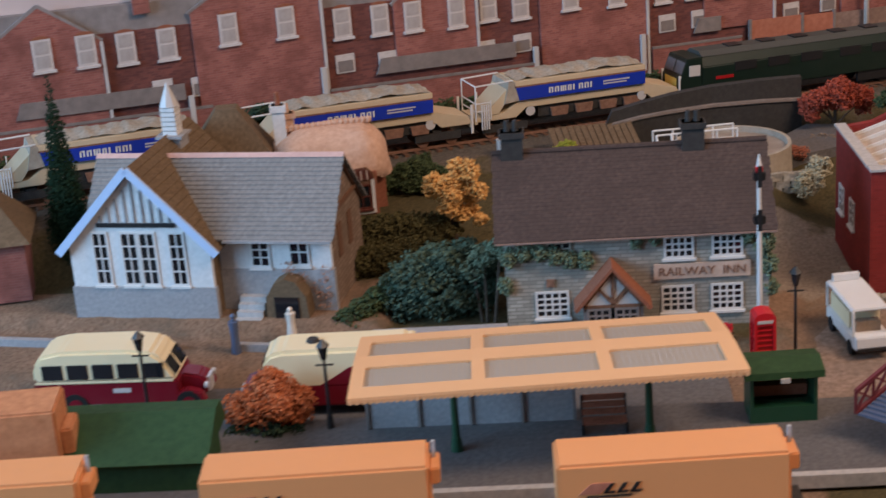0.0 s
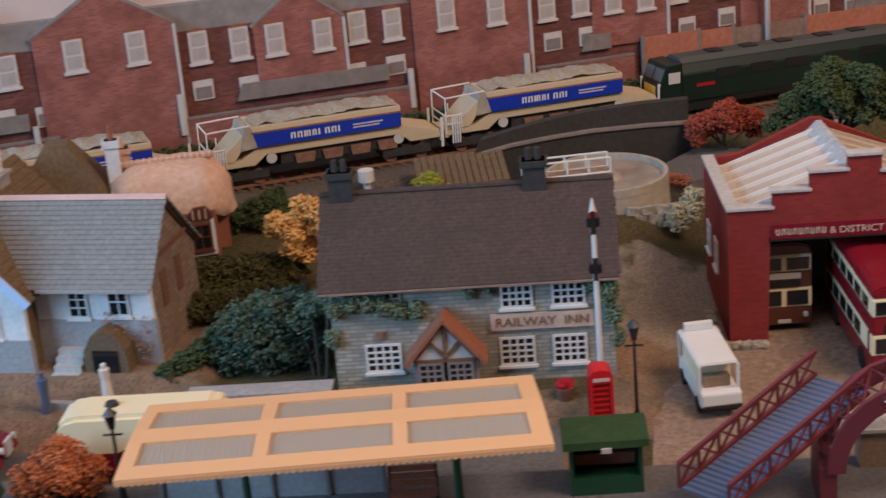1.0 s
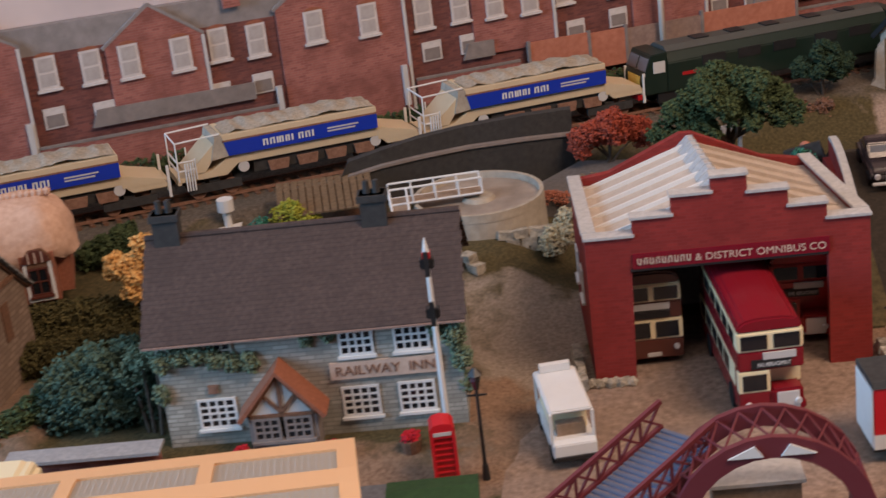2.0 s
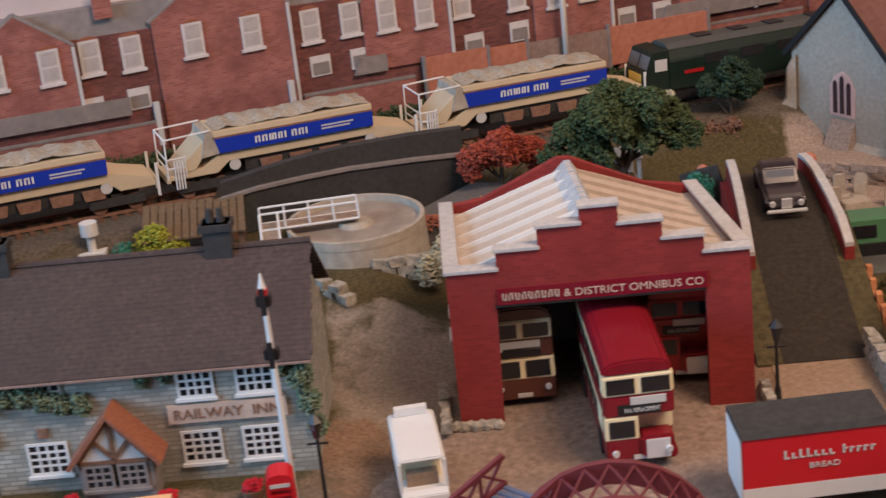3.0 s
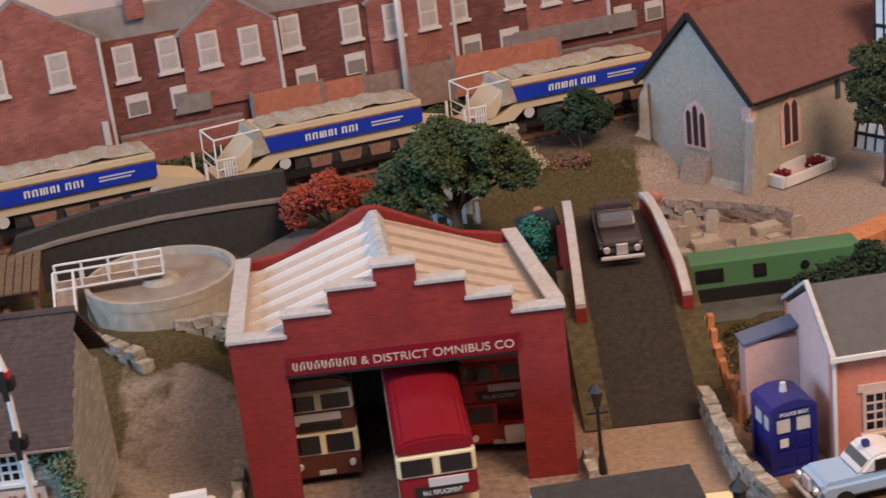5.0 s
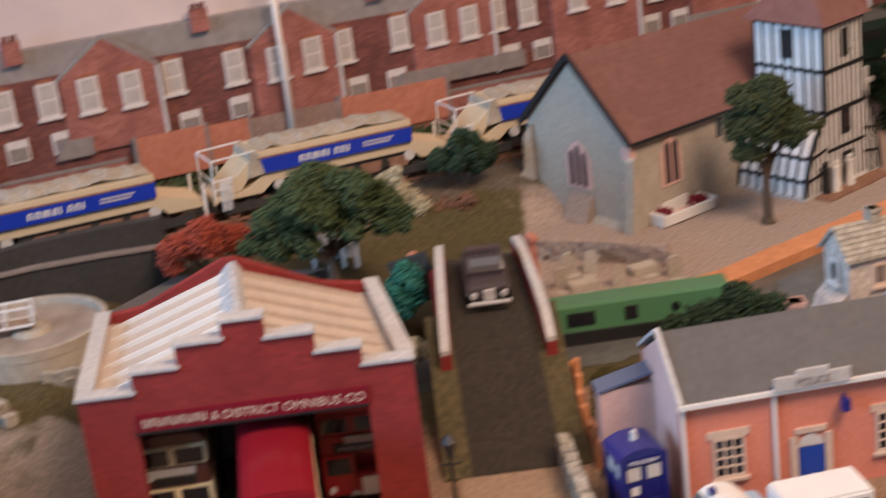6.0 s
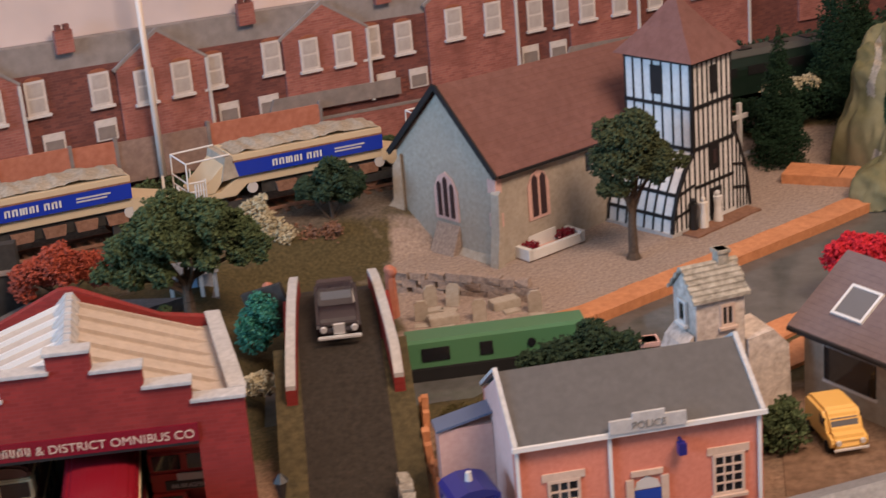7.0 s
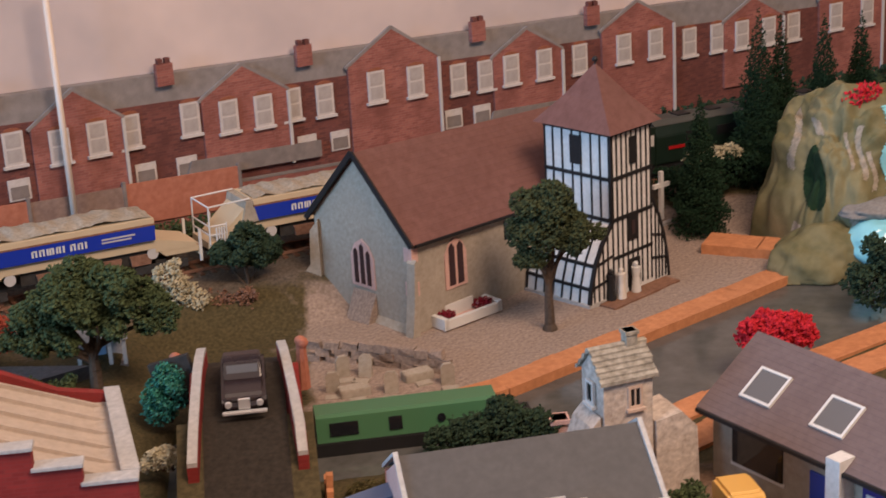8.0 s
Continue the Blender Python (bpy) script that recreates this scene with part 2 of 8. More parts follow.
    leafdark=grained("dark_green_foliage", (0.012, 0.030, 0.016), (0.040, 0.066, 0.036), 3.0, 0.6, 0.95, 0.6),
    conifer=grained("conifer_green", (0.005, 0.020, 0.009), (0.014, 0.042, 0.018), 3.0, 0.6, 0.95, 0.6),
    bluegreen=grained("blue_green_foliage", (0.085, 0.12, 0.075), (0.20, 0.26, 0.175), 3.0, 0.6, 0.95, 0.6),
    sage=grained("sage_green_foliage", (0.035, 0.062, 0.042), (0.10, 0.145, 0.098), 3.0, 0.6, 0.95, 0.6),
    lime=grained("yellow_green_foliage", (0.20, 0.22, 0.02), (0.42, 0.40, 0.06), 3.0, 0.6, 0.95, 0.6),
    leafred=grained("rust_red_foliage", (0.24, 0.040, 0.024), (0.42, 0.095, 0.055), 3.0, 0.6, 0.95, 0.6),
    leaforange=grained("orange_foliage", (0.42, 0.11, 0.04), (0.60, 0.20, 0.08), 3.0, 0.6, 0.95, 0.6),
    leafyellow=grained("amber_foliage", (0.58, 0.29, 0.08), (0.80, 0.48, 0.18), 3.0, 0.6, 0.95, 0.6),
    leafcrimson=grained("crimson_foliage", (0.42, 0.012, 0.02), (0.60, 0.03, 0.05), 3.0, 0.6, 0.95, 0.6),
    pinkstem=grained("dry_pinkish_stems", (0.30, 0.16, 0.11), (0.45, 0.28, 0.21), 3.0, 0.6, 0.95, 0.5),
    leafcream=grained("cream_foliage", (0.36, 0.32, 0.20), (0.56, 0.50, 0.36), 3.0, 0.6, 0.95, 0.6),
    heath=grained("olive_hedge", (0.042, 0.036, 0.011), (0.115, 0.096, 0.036), 3.0, 0.6, 0.95, 0.8),
    figure=paint("figure_cream", (0.66, 0.60, 0.52), 0.6),
    teal=paint("teal_green", (0.02, 0.16, 0.11), 0.6),
    sludge=grained("settled_sludge", (0.20, 0.165, 0.135), (0.36, 0.30, 0.25), 0.7, 0.25, 0.35, 0.15),
    tankgrey=grained("tank_concrete", (0.29, 0.25, 0.20), (0.43, 0.375, 0.30), 2.0, 0.3, 0.85, 0.2),
)


def ground_cover():
    """Earth, turf, gravel, ballast and cobbles that run raggedly into one another."""
    mat, shader = base("ground_cover", 0.95, 0, 0.2)
    nodes, link = links(mat)
    vec = proto_coords(mat)
    grain, patches = noise_fac(mat, vec, 5.5, 6.0), noise_fac(mat, vec, 0.45, 5.0)
    attr, split = nodes.new("ShaderNodeAttribute"), nodes.new("ShaderNodeSeparateColor")
    attr.attribute_name = "cover"
    link.new(attr.outputs["Color"], split.inputs["Color"])
    colour = ramp(mat, grain, ((0.28, (0.12, 0.073, 0.046)), (0.75, (0.31, 0.20, 0.135))))
    colour = mixed(mat, ramp(mat, patches, ((0.45, (0, 0, 0)), (0.68, (0.7, 0.7, 0.7)))), colour, (0.11, 0.083, 0.058))
    layers = ((attr.outputs["Alpha"], (0.15, 0.12, 0.095), (0.33, 0.27, 0.215)), (split.outputs["Red"], (0.036, 0.033, 0.015), (0.115, 0.088, 0.042)),
              (split.outputs["Green"], (0.19, 0.145, 0.118), (0.40, 0.315, 0.265)), (split.outputs["Blue"], (0.05, 0.04, 0.032), (0.16, 0.13, 0.10)))
    for weight, dark, light in layers:
        add = nodes.new("ShaderNodeMath")
        add.operation = "MULTIPLY_ADD"
        link.new(patches, add.inputs[0])
        add.inputs[1].default_value = 1.1
        link.new(weight, add.inputs[2])
        fac = ramp(mat, add.outputs[0], ((0.72, (0, 0, 0)), (1.12, (1, 1, 1))))
        colour = mixed(mat, fac, colour, ramp(mat, grain, ((0.28, dark), (0.75, light))))
    link.new(colour, shader.inputs["Base Color"])
    bumped(mat, grain, 0.6)
    return mat


# ---- mesh helpers, in full-size metres ----
def box(bm, x0, x1, y0, y1, z0, z1, m=None):
    """An axis-aligned box, turned by m if given."""
    made = bmesh.ops.create_cube(bm, size=1)["verts"]
    place = Matrix.Translation(((x0 + x1) / 2, (y0 + y1) / 2, (z0 + z1) / 2)) @ Matrix.Diagonal((abs(x1 - x0), abs(y1 - y0), abs(z1 - z0), 1))
    bmesh.ops.transform(bm, matrix=(m @ place) if m else place, verts=made)
    return made


def B(*boxes):
    bm = bmesh.new()
    for b in boxes:
        box(bm, *b)
    return bm


def prism(bm, outline, axis, a, b, m=None):
    """A polygon of 2D points pushed from a to b along an axis ('x': points are y, z; 'y': x, z; 'z': x, y)."""
    def spot(p, w):
        q = {"x": (w, *p), "y": (p[0], w, p[1]), "z": (*p, w)}[axis]
        return m @ Vector(q) if m else Vector(q)
    rings = [[bm.verts.new(spot(p, w)) for p in outline] for w in (a, b)]
    n = len(outline)
    faces = [bm.faces.new(rings[0]), bm.faces.new(rings[1][::-1])]
    faces += [bm.faces.new((rings[0][i], rings[1][i], rings[1][(i + 1) % n], rings[0][(i + 1) % n])) for i in range(n)]
    bmesh.ops.recalc_face_normals(bm, faces=faces)
    return faces


def prisms(*rows):
    bm = bmesh.new()
    for r in rows:
        prism(bm, *r)
    return bm


def cyl(bm, x, y, z0, z1, r0, r1=None, n=14, m=None):
    made = bmesh.ops.create_cone(bm, cap_ends=True, segments=n, radius1=r0, radius2=r0 if r1 is None else r1, depth=z1 - z0)["verts"]
    place = Matrix.Translation((x, y, (z0 + z1) / 2))
    bmesh.ops.transform(bm, matrix=(m @ place) if m else place, verts=made)


def rod(bm, a, b, r, r2=None, n=8):
    a, b = Vector(a), Vector(b)
    turn = (b - a).to_track_quat("Z", "Y").to_matrix().to_4x4()
    cyl(bm, 0, 0, 0, (b - a).length, r, r2, n, Matrix.Translation(a) @ turn)


def beam(bm, a, b, w, h):
    """A square bar from a to b."""
    a, b = Vector(a), Vector(b)
    turn = (b - a).to_track_quat("Z", "Y").to_matrix().to_4x4()
    box(bm, -w / 2, w / 2, -h / 2, h / 2, 0, (b - a).length, Matrix.Translation(a) @ turn)


def wheel_bm(x, y, z, r, w, n=18):
    bm = bmesh.new()
    cyl(bm, 0, 0, -w / 2, w / 2, r, r, n, pose(x, y, z, 90, 0, 0))
    return bm


def mesh_of(name, bm, mat, bevel=0.0, smooth=False):
    if bevel:
        bmesh.ops.bevel(bm, geom=bm.edges[:], offset=bevel, segments=2, affect="EDGES", clamp_overlap=True)
    bmesh.ops.scale(bm, vec=(S, S, S), verts=bm.verts)
    data = bpy.data.meshes.new(name)
    bm.to_mesh(data)
    bm.free()
    data.materials.append(M[mat])
    if smooth:
        data.shade_smooth()
    return data


def part(name, bm, mat, parent, label="", bevel=0.0, smooth=False):
    ob = new(name, mesh_of(name, bm, mat, bevel, smooth))
    ob.parent = parent
    return tagged(ob, label)


def thing(name, label, category, x=0, y=0, z=0, rz=0, group="", kind=""):
    ob = new(name)
    ob.empty_display_size = 0.005
    ob.matrix_basis = at(x, y, z, rz)
    return tagged(ob, label, category, group, kind)


def solid(name, bm, mat, label="", category="", kind="structure", bevel=0.0, smooth=False):
    """A one-mesh piece of the setting or a one-mesh thing."""
    return tagged(new(name, mesh_of(name, bm, mat, bevel, smooth)), label, category, "", kind)


def letters(name, text, parent, mat, size, x, y, z, rx=90, rz=0, width=None):
    data = bpy.data.curves.new(name, "FONT")
    data.body, data.size, data.extrude, data.align_x = text, size * S, 0.015 * S, "CENTER"
    data.materials.append(M[mat])
    ob = new(name, data)
    ob.parent = parent
    ob.matrix_basis = pose(x * S, y * S, z * S, rx, 0, rz)
    if width:
        bpy.context.view_layer.update()
        ob.scale = (width * S / max(ob.dimensions.x, 1e-6),) + (1, 1)
    return ob


def clumps(blobs, count, size, seed, squash=1.0):
    """Foliage of many small uneven clumps over overlapping round masses: (x, y, z, r) each."""
    rng = np.random.default_rng(seed)
    weights = np.array([b[3] ** 2 for b in blobs])
    pick = rng.choice(len(blobs), count, p=weights / weights.sum())
    way = rng.normal(size=(count, 3))
    way /= np.linalg.norm(way, axis=1)[:, None]
    b = np.array(blobs)[pick]
    far = b[:, 3] * rng.uniform(0.62, 1.06, count) * (1 + 0.13 * np.sin(way[:, 0] * 5 + way[:, 2] * 7 + pick))
    mid = b[:, :3] + way * far[:, None] * (1, 1, squash)
    octa = np.array([(1, 0, 0), (-1, 0, 0), (0, 1, 0), (0, -1, 0), (0, 0, 1), (0, 0, -1)], float)
    verts = mid[:, None] + octa[None] * (size * rng.uniform(0.45, 1.25, (count, 6, 1))) + rng.normal(size=(count, 6, 3)) * size * 0.3
    tri = np.array([(0, 2, 4), (2, 1, 4), (1, 3, 4), (3, 0, 4), (2, 0, 5), (1, 2, 5), (3, 1, 5), (0, 3, 5)])
    faces = (tri[None] + 6 * np.arange(count)[:, None, None]).reshape(-1, 3)
    return verts.reshape(-1, 3) * S, faces


def foliage(name, blobs, mat, count, size, seed, parent=None, squash=1.0, label=""):
    verts, faces = clumps(blobs, int(count * 2.4), size * 0.62, seed, squash)
    data = bpy.data.meshes.new(name)
    data.from_pydata(verts.tolist(), [], faces.tolist())
    data.materials.append(M[mat])
    ob = new(name, data)
    if parent:
        ob.parent = parent
    return tagged(ob, label)


def smooth_step(a, b, v):
    t = min(1.0, max(0.0, (v - a) / (b - a)))
    return t * t * (3 - 2 * t)


# ---- ground ----
SLOPE, GRADE = 0.43, -0.032
TURN_B = math.degrees(math.atan(SLOPE))
COS_B = math.cos(math.atan(SLOPE))


def rail_z(s):
    return 3.8 + GRADE * s


def near_track(x, y):
    """Distance across and along from the centre line of the back track (minus: nearer the camera)."""
    return (y - (95.7 + SLOPE * x)) * COS_B, x / COS_B


NEAR_BANK = ((33, 87.3), (47, 88.3), (54, 89.3), (60, 92.9), (69, 97.6), (120, 126))
FAR_BANK = ((33, 93.6), (45, 94.2), (49, 95.2), (63.4, 104.6), (69, 108.3), (120, 141))


def along(line, x):
    return float(np.interp(x, [p[0] for p in line], [p[1] for p in line]))


def ground_z(x, y):
    d, s = near_track(x, y)
    z = smooth_step(-7.0, -3.0, d) * (rail_z(s) - 0.25)
    z = max(z, 2.5 * smooth_step(78, 88.5, y) * (1 - smooth_step(16.5, 22.5, x)))
    z = max(z, 1.25 * smooth_step(71.6, 72.6, y + 0.186 * (x + 6)) * (1 - smooth_step(-4.2, -2.2, x)))
    z = max(z, 0.6 * smooth_step(67.5, 70.5, y) * (1 - smooth_step(15.5, 18, x)))
    z = max(z, 1.6 * smooth_step(86, 92, y) * smooth_step(18, 21, x) * (1 - smooth_step(30, 34, x)))
    z += 0.10 * (noise.noise((x * 0.35, y * 0.35, 0)) + 0.5 * noise.noise((x * 1.1, y * 1.1, 3))) * smooth_step(78, 84, y)
    if x > 33 and along(NEAR_BANK, x) < y < along(FAR_BANK, x):
        z = -0.9
    return z


def cover_at(x, y):
    """What lies on the ground: 0 earth, 1 turf, 2 gravel, 3 ballast, 4 pale cobbles."""
    w = 1.6 * noise.noise((x * 0.5, y * 0.5, 9))
    d, _ = near_track(x, y)
    if d > -3.4 + 0.3 * w:
        return 3
    if x > 40 and y > along(FAR_BANK, x) and d < -5 + w:
        return 2
    if 21.2 <= x < 35.5 and 62 < y < 88:
        return 0 if y + w < 84 else 1
    if 15.2 < x + 0.6 * w < 21.2 and 66 < y < 88 + w:
        return 4 if 76 + w < y < 85 + 2 * w else (1 if y > 80 else 0)
    if (y < 71 + w and x < 16) or (x < -3 and y < 79) or (x > 38 and y < 86):
        return 0
    return 1


def build_ground():
    xs, ys = np.arange(-75, 125.1, 0.5), np.arange(47, 156, 0.5)
    keep = {}
    verts, faces, weights = [], [], []
    ring = [(r * math.cos(a), r * math.sin(a)) for r in (0.0, 0.8, 1.6, 2.4) for a in (0.0, 1.57, 3.14, 4.71)]
    for i, x in enumerate(xs):
        for j, y in enumerate(ys):
            if y < 101.2 + SLOPE * x:
                keep[i, j] = len(verts)
                verts.append((x * S, y * S, ground_z(x, y) * S))
                found = [cover_at(x + dx, y + dy) for dx, dy in ring]
                weights += [found.count(k) / len(ring) for k in (1, 2, 3, 4)]
    for (i, j) in keep:
        if (i + 1, j) in keep and (i, j + 1) in keep and (i + 1, j + 1) in keep:
            faces.append((keep[i, j], keep[i + 1, j], keep[i + 1, j + 1], keep[i, j + 1]))
    data = bpy.data.meshes.new("ground")
    data.from_pydata(verts, [], faces)
    data.attributes.new("cover", "FLOAT_COLOR", "POINT").data.foreach_set("color", weights)
    data.materials.append(ground_cover())
    data.shade_smooth()
    tagged(new("ground", data), "scenic ground of earth, turf and gravel", "ground", kind="structure")


build_ground()


def sheet(name, outline, mat, z0, z1, label, category="road"):
    return solid(name, prisms((outline, "z", z0, z1)), mat, label, category)


sheet("road", ((-60, 63.2), (13, 63.2), (13, 68.2), (-4, 69.6), (-60, 71.8)), "roadgrey", -0.3, 0.05, "worn grey village street")
sheet("pavement", ((-60, 71.85), (-4, 69.65), (-4, 69.9), (-14, 71.45), (-60, 80.0)), "cobble", -0.3, 0.22, "narrow dusty pavement beside the street", "pavement")
sheet("platform", ((-32, 55.4), (34, 56.2), (34, 62.6), (-32, 62.9)), "roadgrey", -0.6, 0.75, "grey station platform with a pale edge", "platform")
sheet("platform_edge", ((-32, 55.0), (34, 55.8), (34, 56.18), (-32, 55.38)), "coping", 0.2, 0.8, "pale coping along the platform", "platform")
sheet("cobbled_yard", ((16.6, 62.8), (34.2, 62.8), (34.2, 76.5), (31.5, 76.5), (31.5, 83.5), (23.1, 83.5), (23.1, 76), (21, 76), (17.2, 70)), "cobble", -0.2, 0.04, "cobbled yard before the bus depot", "yard")
sheet("sandy_lane", ((34.2, 66), (39.2, 66), (38.7, 78.9), (34.6, 78.9)), "sand", -0.2, 0.06, "sandy lane leading to the humped bridge", "road")
sheet("police_forecourt", ((40, 66), (62, 66), (60, 79), (54, 79.5), (52.5, 73.5), (40, 73.5)), "earth", -0.2, 0.05, "brown forecourt of the police station", "yard")
water = sheet("water", tuple(NEAR_BANK) + tuple(reversed(FAR_BANK)), "water", -0.9, -0.35, "still grey canal water", "canal")


def bank(name, line, height, width, label):
    bm = bmesh.new()
    for (x0, y0), (x1, y1) in zip(line, line[1:]):
        n = max(1, int(math.hypot(x1 - x0, y1 - y0) / 1.4))
        for i in range(n):
            a, b = (Vector((x0 + (x1 - x0) * k / n, y0 + (y1 - y0) * k / n, 0)) for k in (i, i + 1.02))
            jig = 0.10 * noise.noise((a.x, a.y, 1))
            beam(bm, a + Vector((0, jig, height / 2 - 0.7)), b + Vector((0, jig, height / 2 - 0.7)), height + 0.7 + jig, width)
    return solid(name, bm, "card", label, "canal bank")


bank("canal_bank", ((40.2, 94.2), (44, 94.4), (47.0, 94.8), (49, 95.6), (63.4, 104.8), (69, 108.5), (80, 115.4)), 0.85, 0.9, "bare orange card edging along the churchyard")
bank("canal_bank", ((54.2, 88.9), (60, 92.5), (69, 97.2), (90, 108)), 0.9, 0.9, "bare orange card edging on the near side of the canal")
bank("canal_bank", ((55.0, 86.8), (62, 91.2), (72, 96.5)), 1.1, 0.6, "second ragged strip of bare orange card")
bank("canal_bank", ((64, 112.5), (69.5, 109.2)), 1.6, 1.0, "raised orange card strip behind the churchyard")

# ---- the room ----
def room():
    def wall(name, x0, x1, y0, y1, z0, z1, mat="roomwall"):
        return solid(name, B((x0 * 76, x1 * 76, y0 * 76, y1 * 76, z0 * 76, z1 * 76)), mat, "plain painted room wall", "wall")
    wall("wall_south", -1.7, 2.9, -1.7, -1.6, -0.95, 1.5)
    wall("wall_east", 2.8, 2.9, -1.6, 3.0, -0.95, 1.5)
    wall("wall_north", -1.7, 2.9, 3.0, 3.1, -0.95, 1.5)
    wall("wall_west", -1.7, -1.6, -1.6, -0.55, -0.95, 1.5)
    wall("wall_west", -1.7, -1.6, 0.85, 3.0, -0.95, 1.5)
    wall("wall_west", -1.7, -1.6, -0.55, 0.85, -0.95, 0.25)
    wall("wall_west", -1.7, -1.6, -0.55, 0.85, 1.2, 1.5)
    wall("floor", -1.6, 2.8, -1.6, 3.0, -1.0, -0.95, "carpet")
    wall("ceiling", -1.7, 2.9, -1.7, 3.1, 1.5, 1.55, "ceilingwhite")
    frame_bm = B(*((-128, -125, y, y + 3, 19, 91.2) for y in (-41.8, 10, 61.6)), (-128, -125, -41.8, 64.6, 88, 91.2), (-128, -125, -41.8, 64.6, 19, 22))
    solid("window_1", frame_bm, "whitepaint", "white framed window of the room", "window")
    top = B((-75, 125, 46.0, 47.0, -9, -0.2), (-75, 125, 47.0, 228, -2.0, -1.0))
    solid("baseboard", top, "brownwood", "wooden baseboard under the layout", "baseboard")


room()


# ---- backdrop: a flat printed terrace, its windows and pipes in faint relief ----
def backdrop():
    root = tagged(new("backdrop"), "printed backdrop of red brick terraces under a pale sky", "backdrop", kind="structure")
    root.matrix_basis = at(0, 100.8, 0, TURN_B)
    sk = lambda s, z: (s, z + GRADE * s)  # noqa: E731
    part("sky_panel", B((-75, 190, 1.2, 2.0, -3, 95)), "sky", root, "dusky pink-grey painted sky")
    part("wall", prisms(([sk(-75, 3.0), sk(110, 3.0), sk(110, 11.9), sk(-75, 11.9)], "y", 0.4, 1.2)), "terrace_dark", root, "darker recessed brick")
    part("roof", prisms(([sk(-75, 11.9), sk(110, 11.9), sk(110, 13.5), sk(-75, 13.5)], "y", 0.5, 1.2)), "roofgrey", root, "grey slate roofline")
    gables = ((-26.6, 3.4, 11.6, 13.9, 5.2), (-13.5, 4.1, 12.6, 15.0, 3.0), (-1.8, 2.8, 11.7, 13.7, 7.4), (9.4, 3.9, 12.3, 14.8, 3.0), (20.4, 2.7, 11.6, 13.5, 7.4),
              (31.2, 2.6, 11.5, 13.3, 7.2), (41.3, 2.7, 11.7, 13.4, 7.2), (51.2, 3.1, 12.4, 14.4, 3.0), (60.9, 2.6, 11.7, 13.2, 7.2), (69.6, 2.9, 12.4, 14.0, 3.0), (79.5, 2.6, 11.8, 13.2, 7.2), (88.5, 3.0, 12.4, 14.0, 3.0))
    for c, half, eave, top, foot in gables:
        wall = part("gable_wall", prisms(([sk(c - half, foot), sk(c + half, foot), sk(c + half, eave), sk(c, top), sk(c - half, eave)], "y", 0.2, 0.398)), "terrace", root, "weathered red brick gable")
        for side in (-1, 1):
            bm = bmesh.new()
            (xa, za), (xb, zb) = sk(c + side * (half + 0.15), eave - 0.05), sk(c, top + 0.12)
            beam(bm, (xa, 0.28, za), (xb, 0.28, zb), 0.16, 0.2)
            part("verge", bm, "roofgrey", root)
        xa, za = sk(c + half + 0.05, eave)
        part("drainpipe", B((xa - 0.09, xa + 0.09, 0.08, 0.2, za - (eave - foot), za - 0.1)), "pane", root)
    tall = B((-0.58, 0.58, 0.0, 0.1, -0.95, 0.95))
    arch = prisms(([(-0.58, 0.95), (0.58, 0.95), (0.35, 1.1), (0, 1.15), (-0.35, 1.1)], "y", 0.0, 0.1))
    panes = [mesh_of("pane", B((-0.42, 0.42, -0.02, 0.0, -0.78, -0.06)), "printpane"), mesh_of("pane", B((-0.42, 0.42, -0.02, 0.0, 0.06, 0.82)), "printpane")]
    frame_mesh, arch_mesh = mesh_of("window_frame", tall, "printwhite"), mesh_of("arch", arch, "porchtile")
    sill_mesh = mesh_of("window_sill", B((-0.7, 0.7, -0.12, 0.1, -1.1, -0.95)), "printwhite")
    upper = ((-26.7, 11.1), (-24.1, 11.1), (-21.7, 10.9), (-19.2, 10.9), (-15.35, 11.4), (-11.7, 11.4), (-8.0, 10.85), (-5.5, 10.8), (-3.35, 10.8), (-0.36, 10.75), (1.92, 10.85), (4.2, 10.75),
             (7.7, 11.0), (11.05, 10.9), (14.6, 10.65), (17.0, 10.65), (19.2, 10.6), (21.55, 10.5), (24.0, 10.65), (27.6, 10.6), (30.1, 10.4), (32.28, 10.5), (34.28, 10.55), (37.9, 10.75), (40.2, 10.6),
             (42.4, 10.65), (44.35, 10.7), (46.5, 10.65), (49.9, 11.05), (52.65, 11.05), (55.8, 10.7), (57.8, 10.7), (59.6, 10.8), (62.1, 10.85), (65, 10.8), (68.4, 11.1), (71.0, 11.1), (74, 10.8), (76.4, 10.8), (78.4, 10.8), (80.8, 10.8), (83.2, 10.8), (87, 11.1), (90, 11.1))
    rng = random.Random(4)
    for s, z in upper:
        x, zz = sk(s, z)
        tilt = rng.uniform(-0.03, 0.03)
        front = 0.1 if any(abs(s - g[0]) < g[1] for g in gables) else 0.3
        holder = new("window", frame_mesh)
        holder.parent = root
        holder.matrix_basis = at(x, front, zz + tilt)
        for mesh, name in ((panes[0], "pane"), (panes[1], "pane"), (sill_mesh, "window_sill"), (arch_mesh, "arch")):
            ob = new(name, mesh)
            ob.parent = holder
    low = mesh_of("window_frame", B((-0.62, 0.62, 0.0, 0.1, -0.6, 0.6)), "printwhite")
    lowpane = mesh_of("pane", B((-0.5, 0.5, -0.03, 0.0, -0.5, 0.2)), "outhouse")
    for s in (-30, -19.8, -17.4, -8.05, -5.2, 1.6, 4.2, 14.9, 17.4, 24.6, 27.6, 34.9, 37.4, 45.1, 47.3, 55.3, 57.4, 64.8):
        x, zz = sk(s, 8.1 + 0.15 * math.sin(s * 3))
        holder = new("window", low)
        holder.parent = root
        holder.matrix_basis = at(x, 0.3, zz)
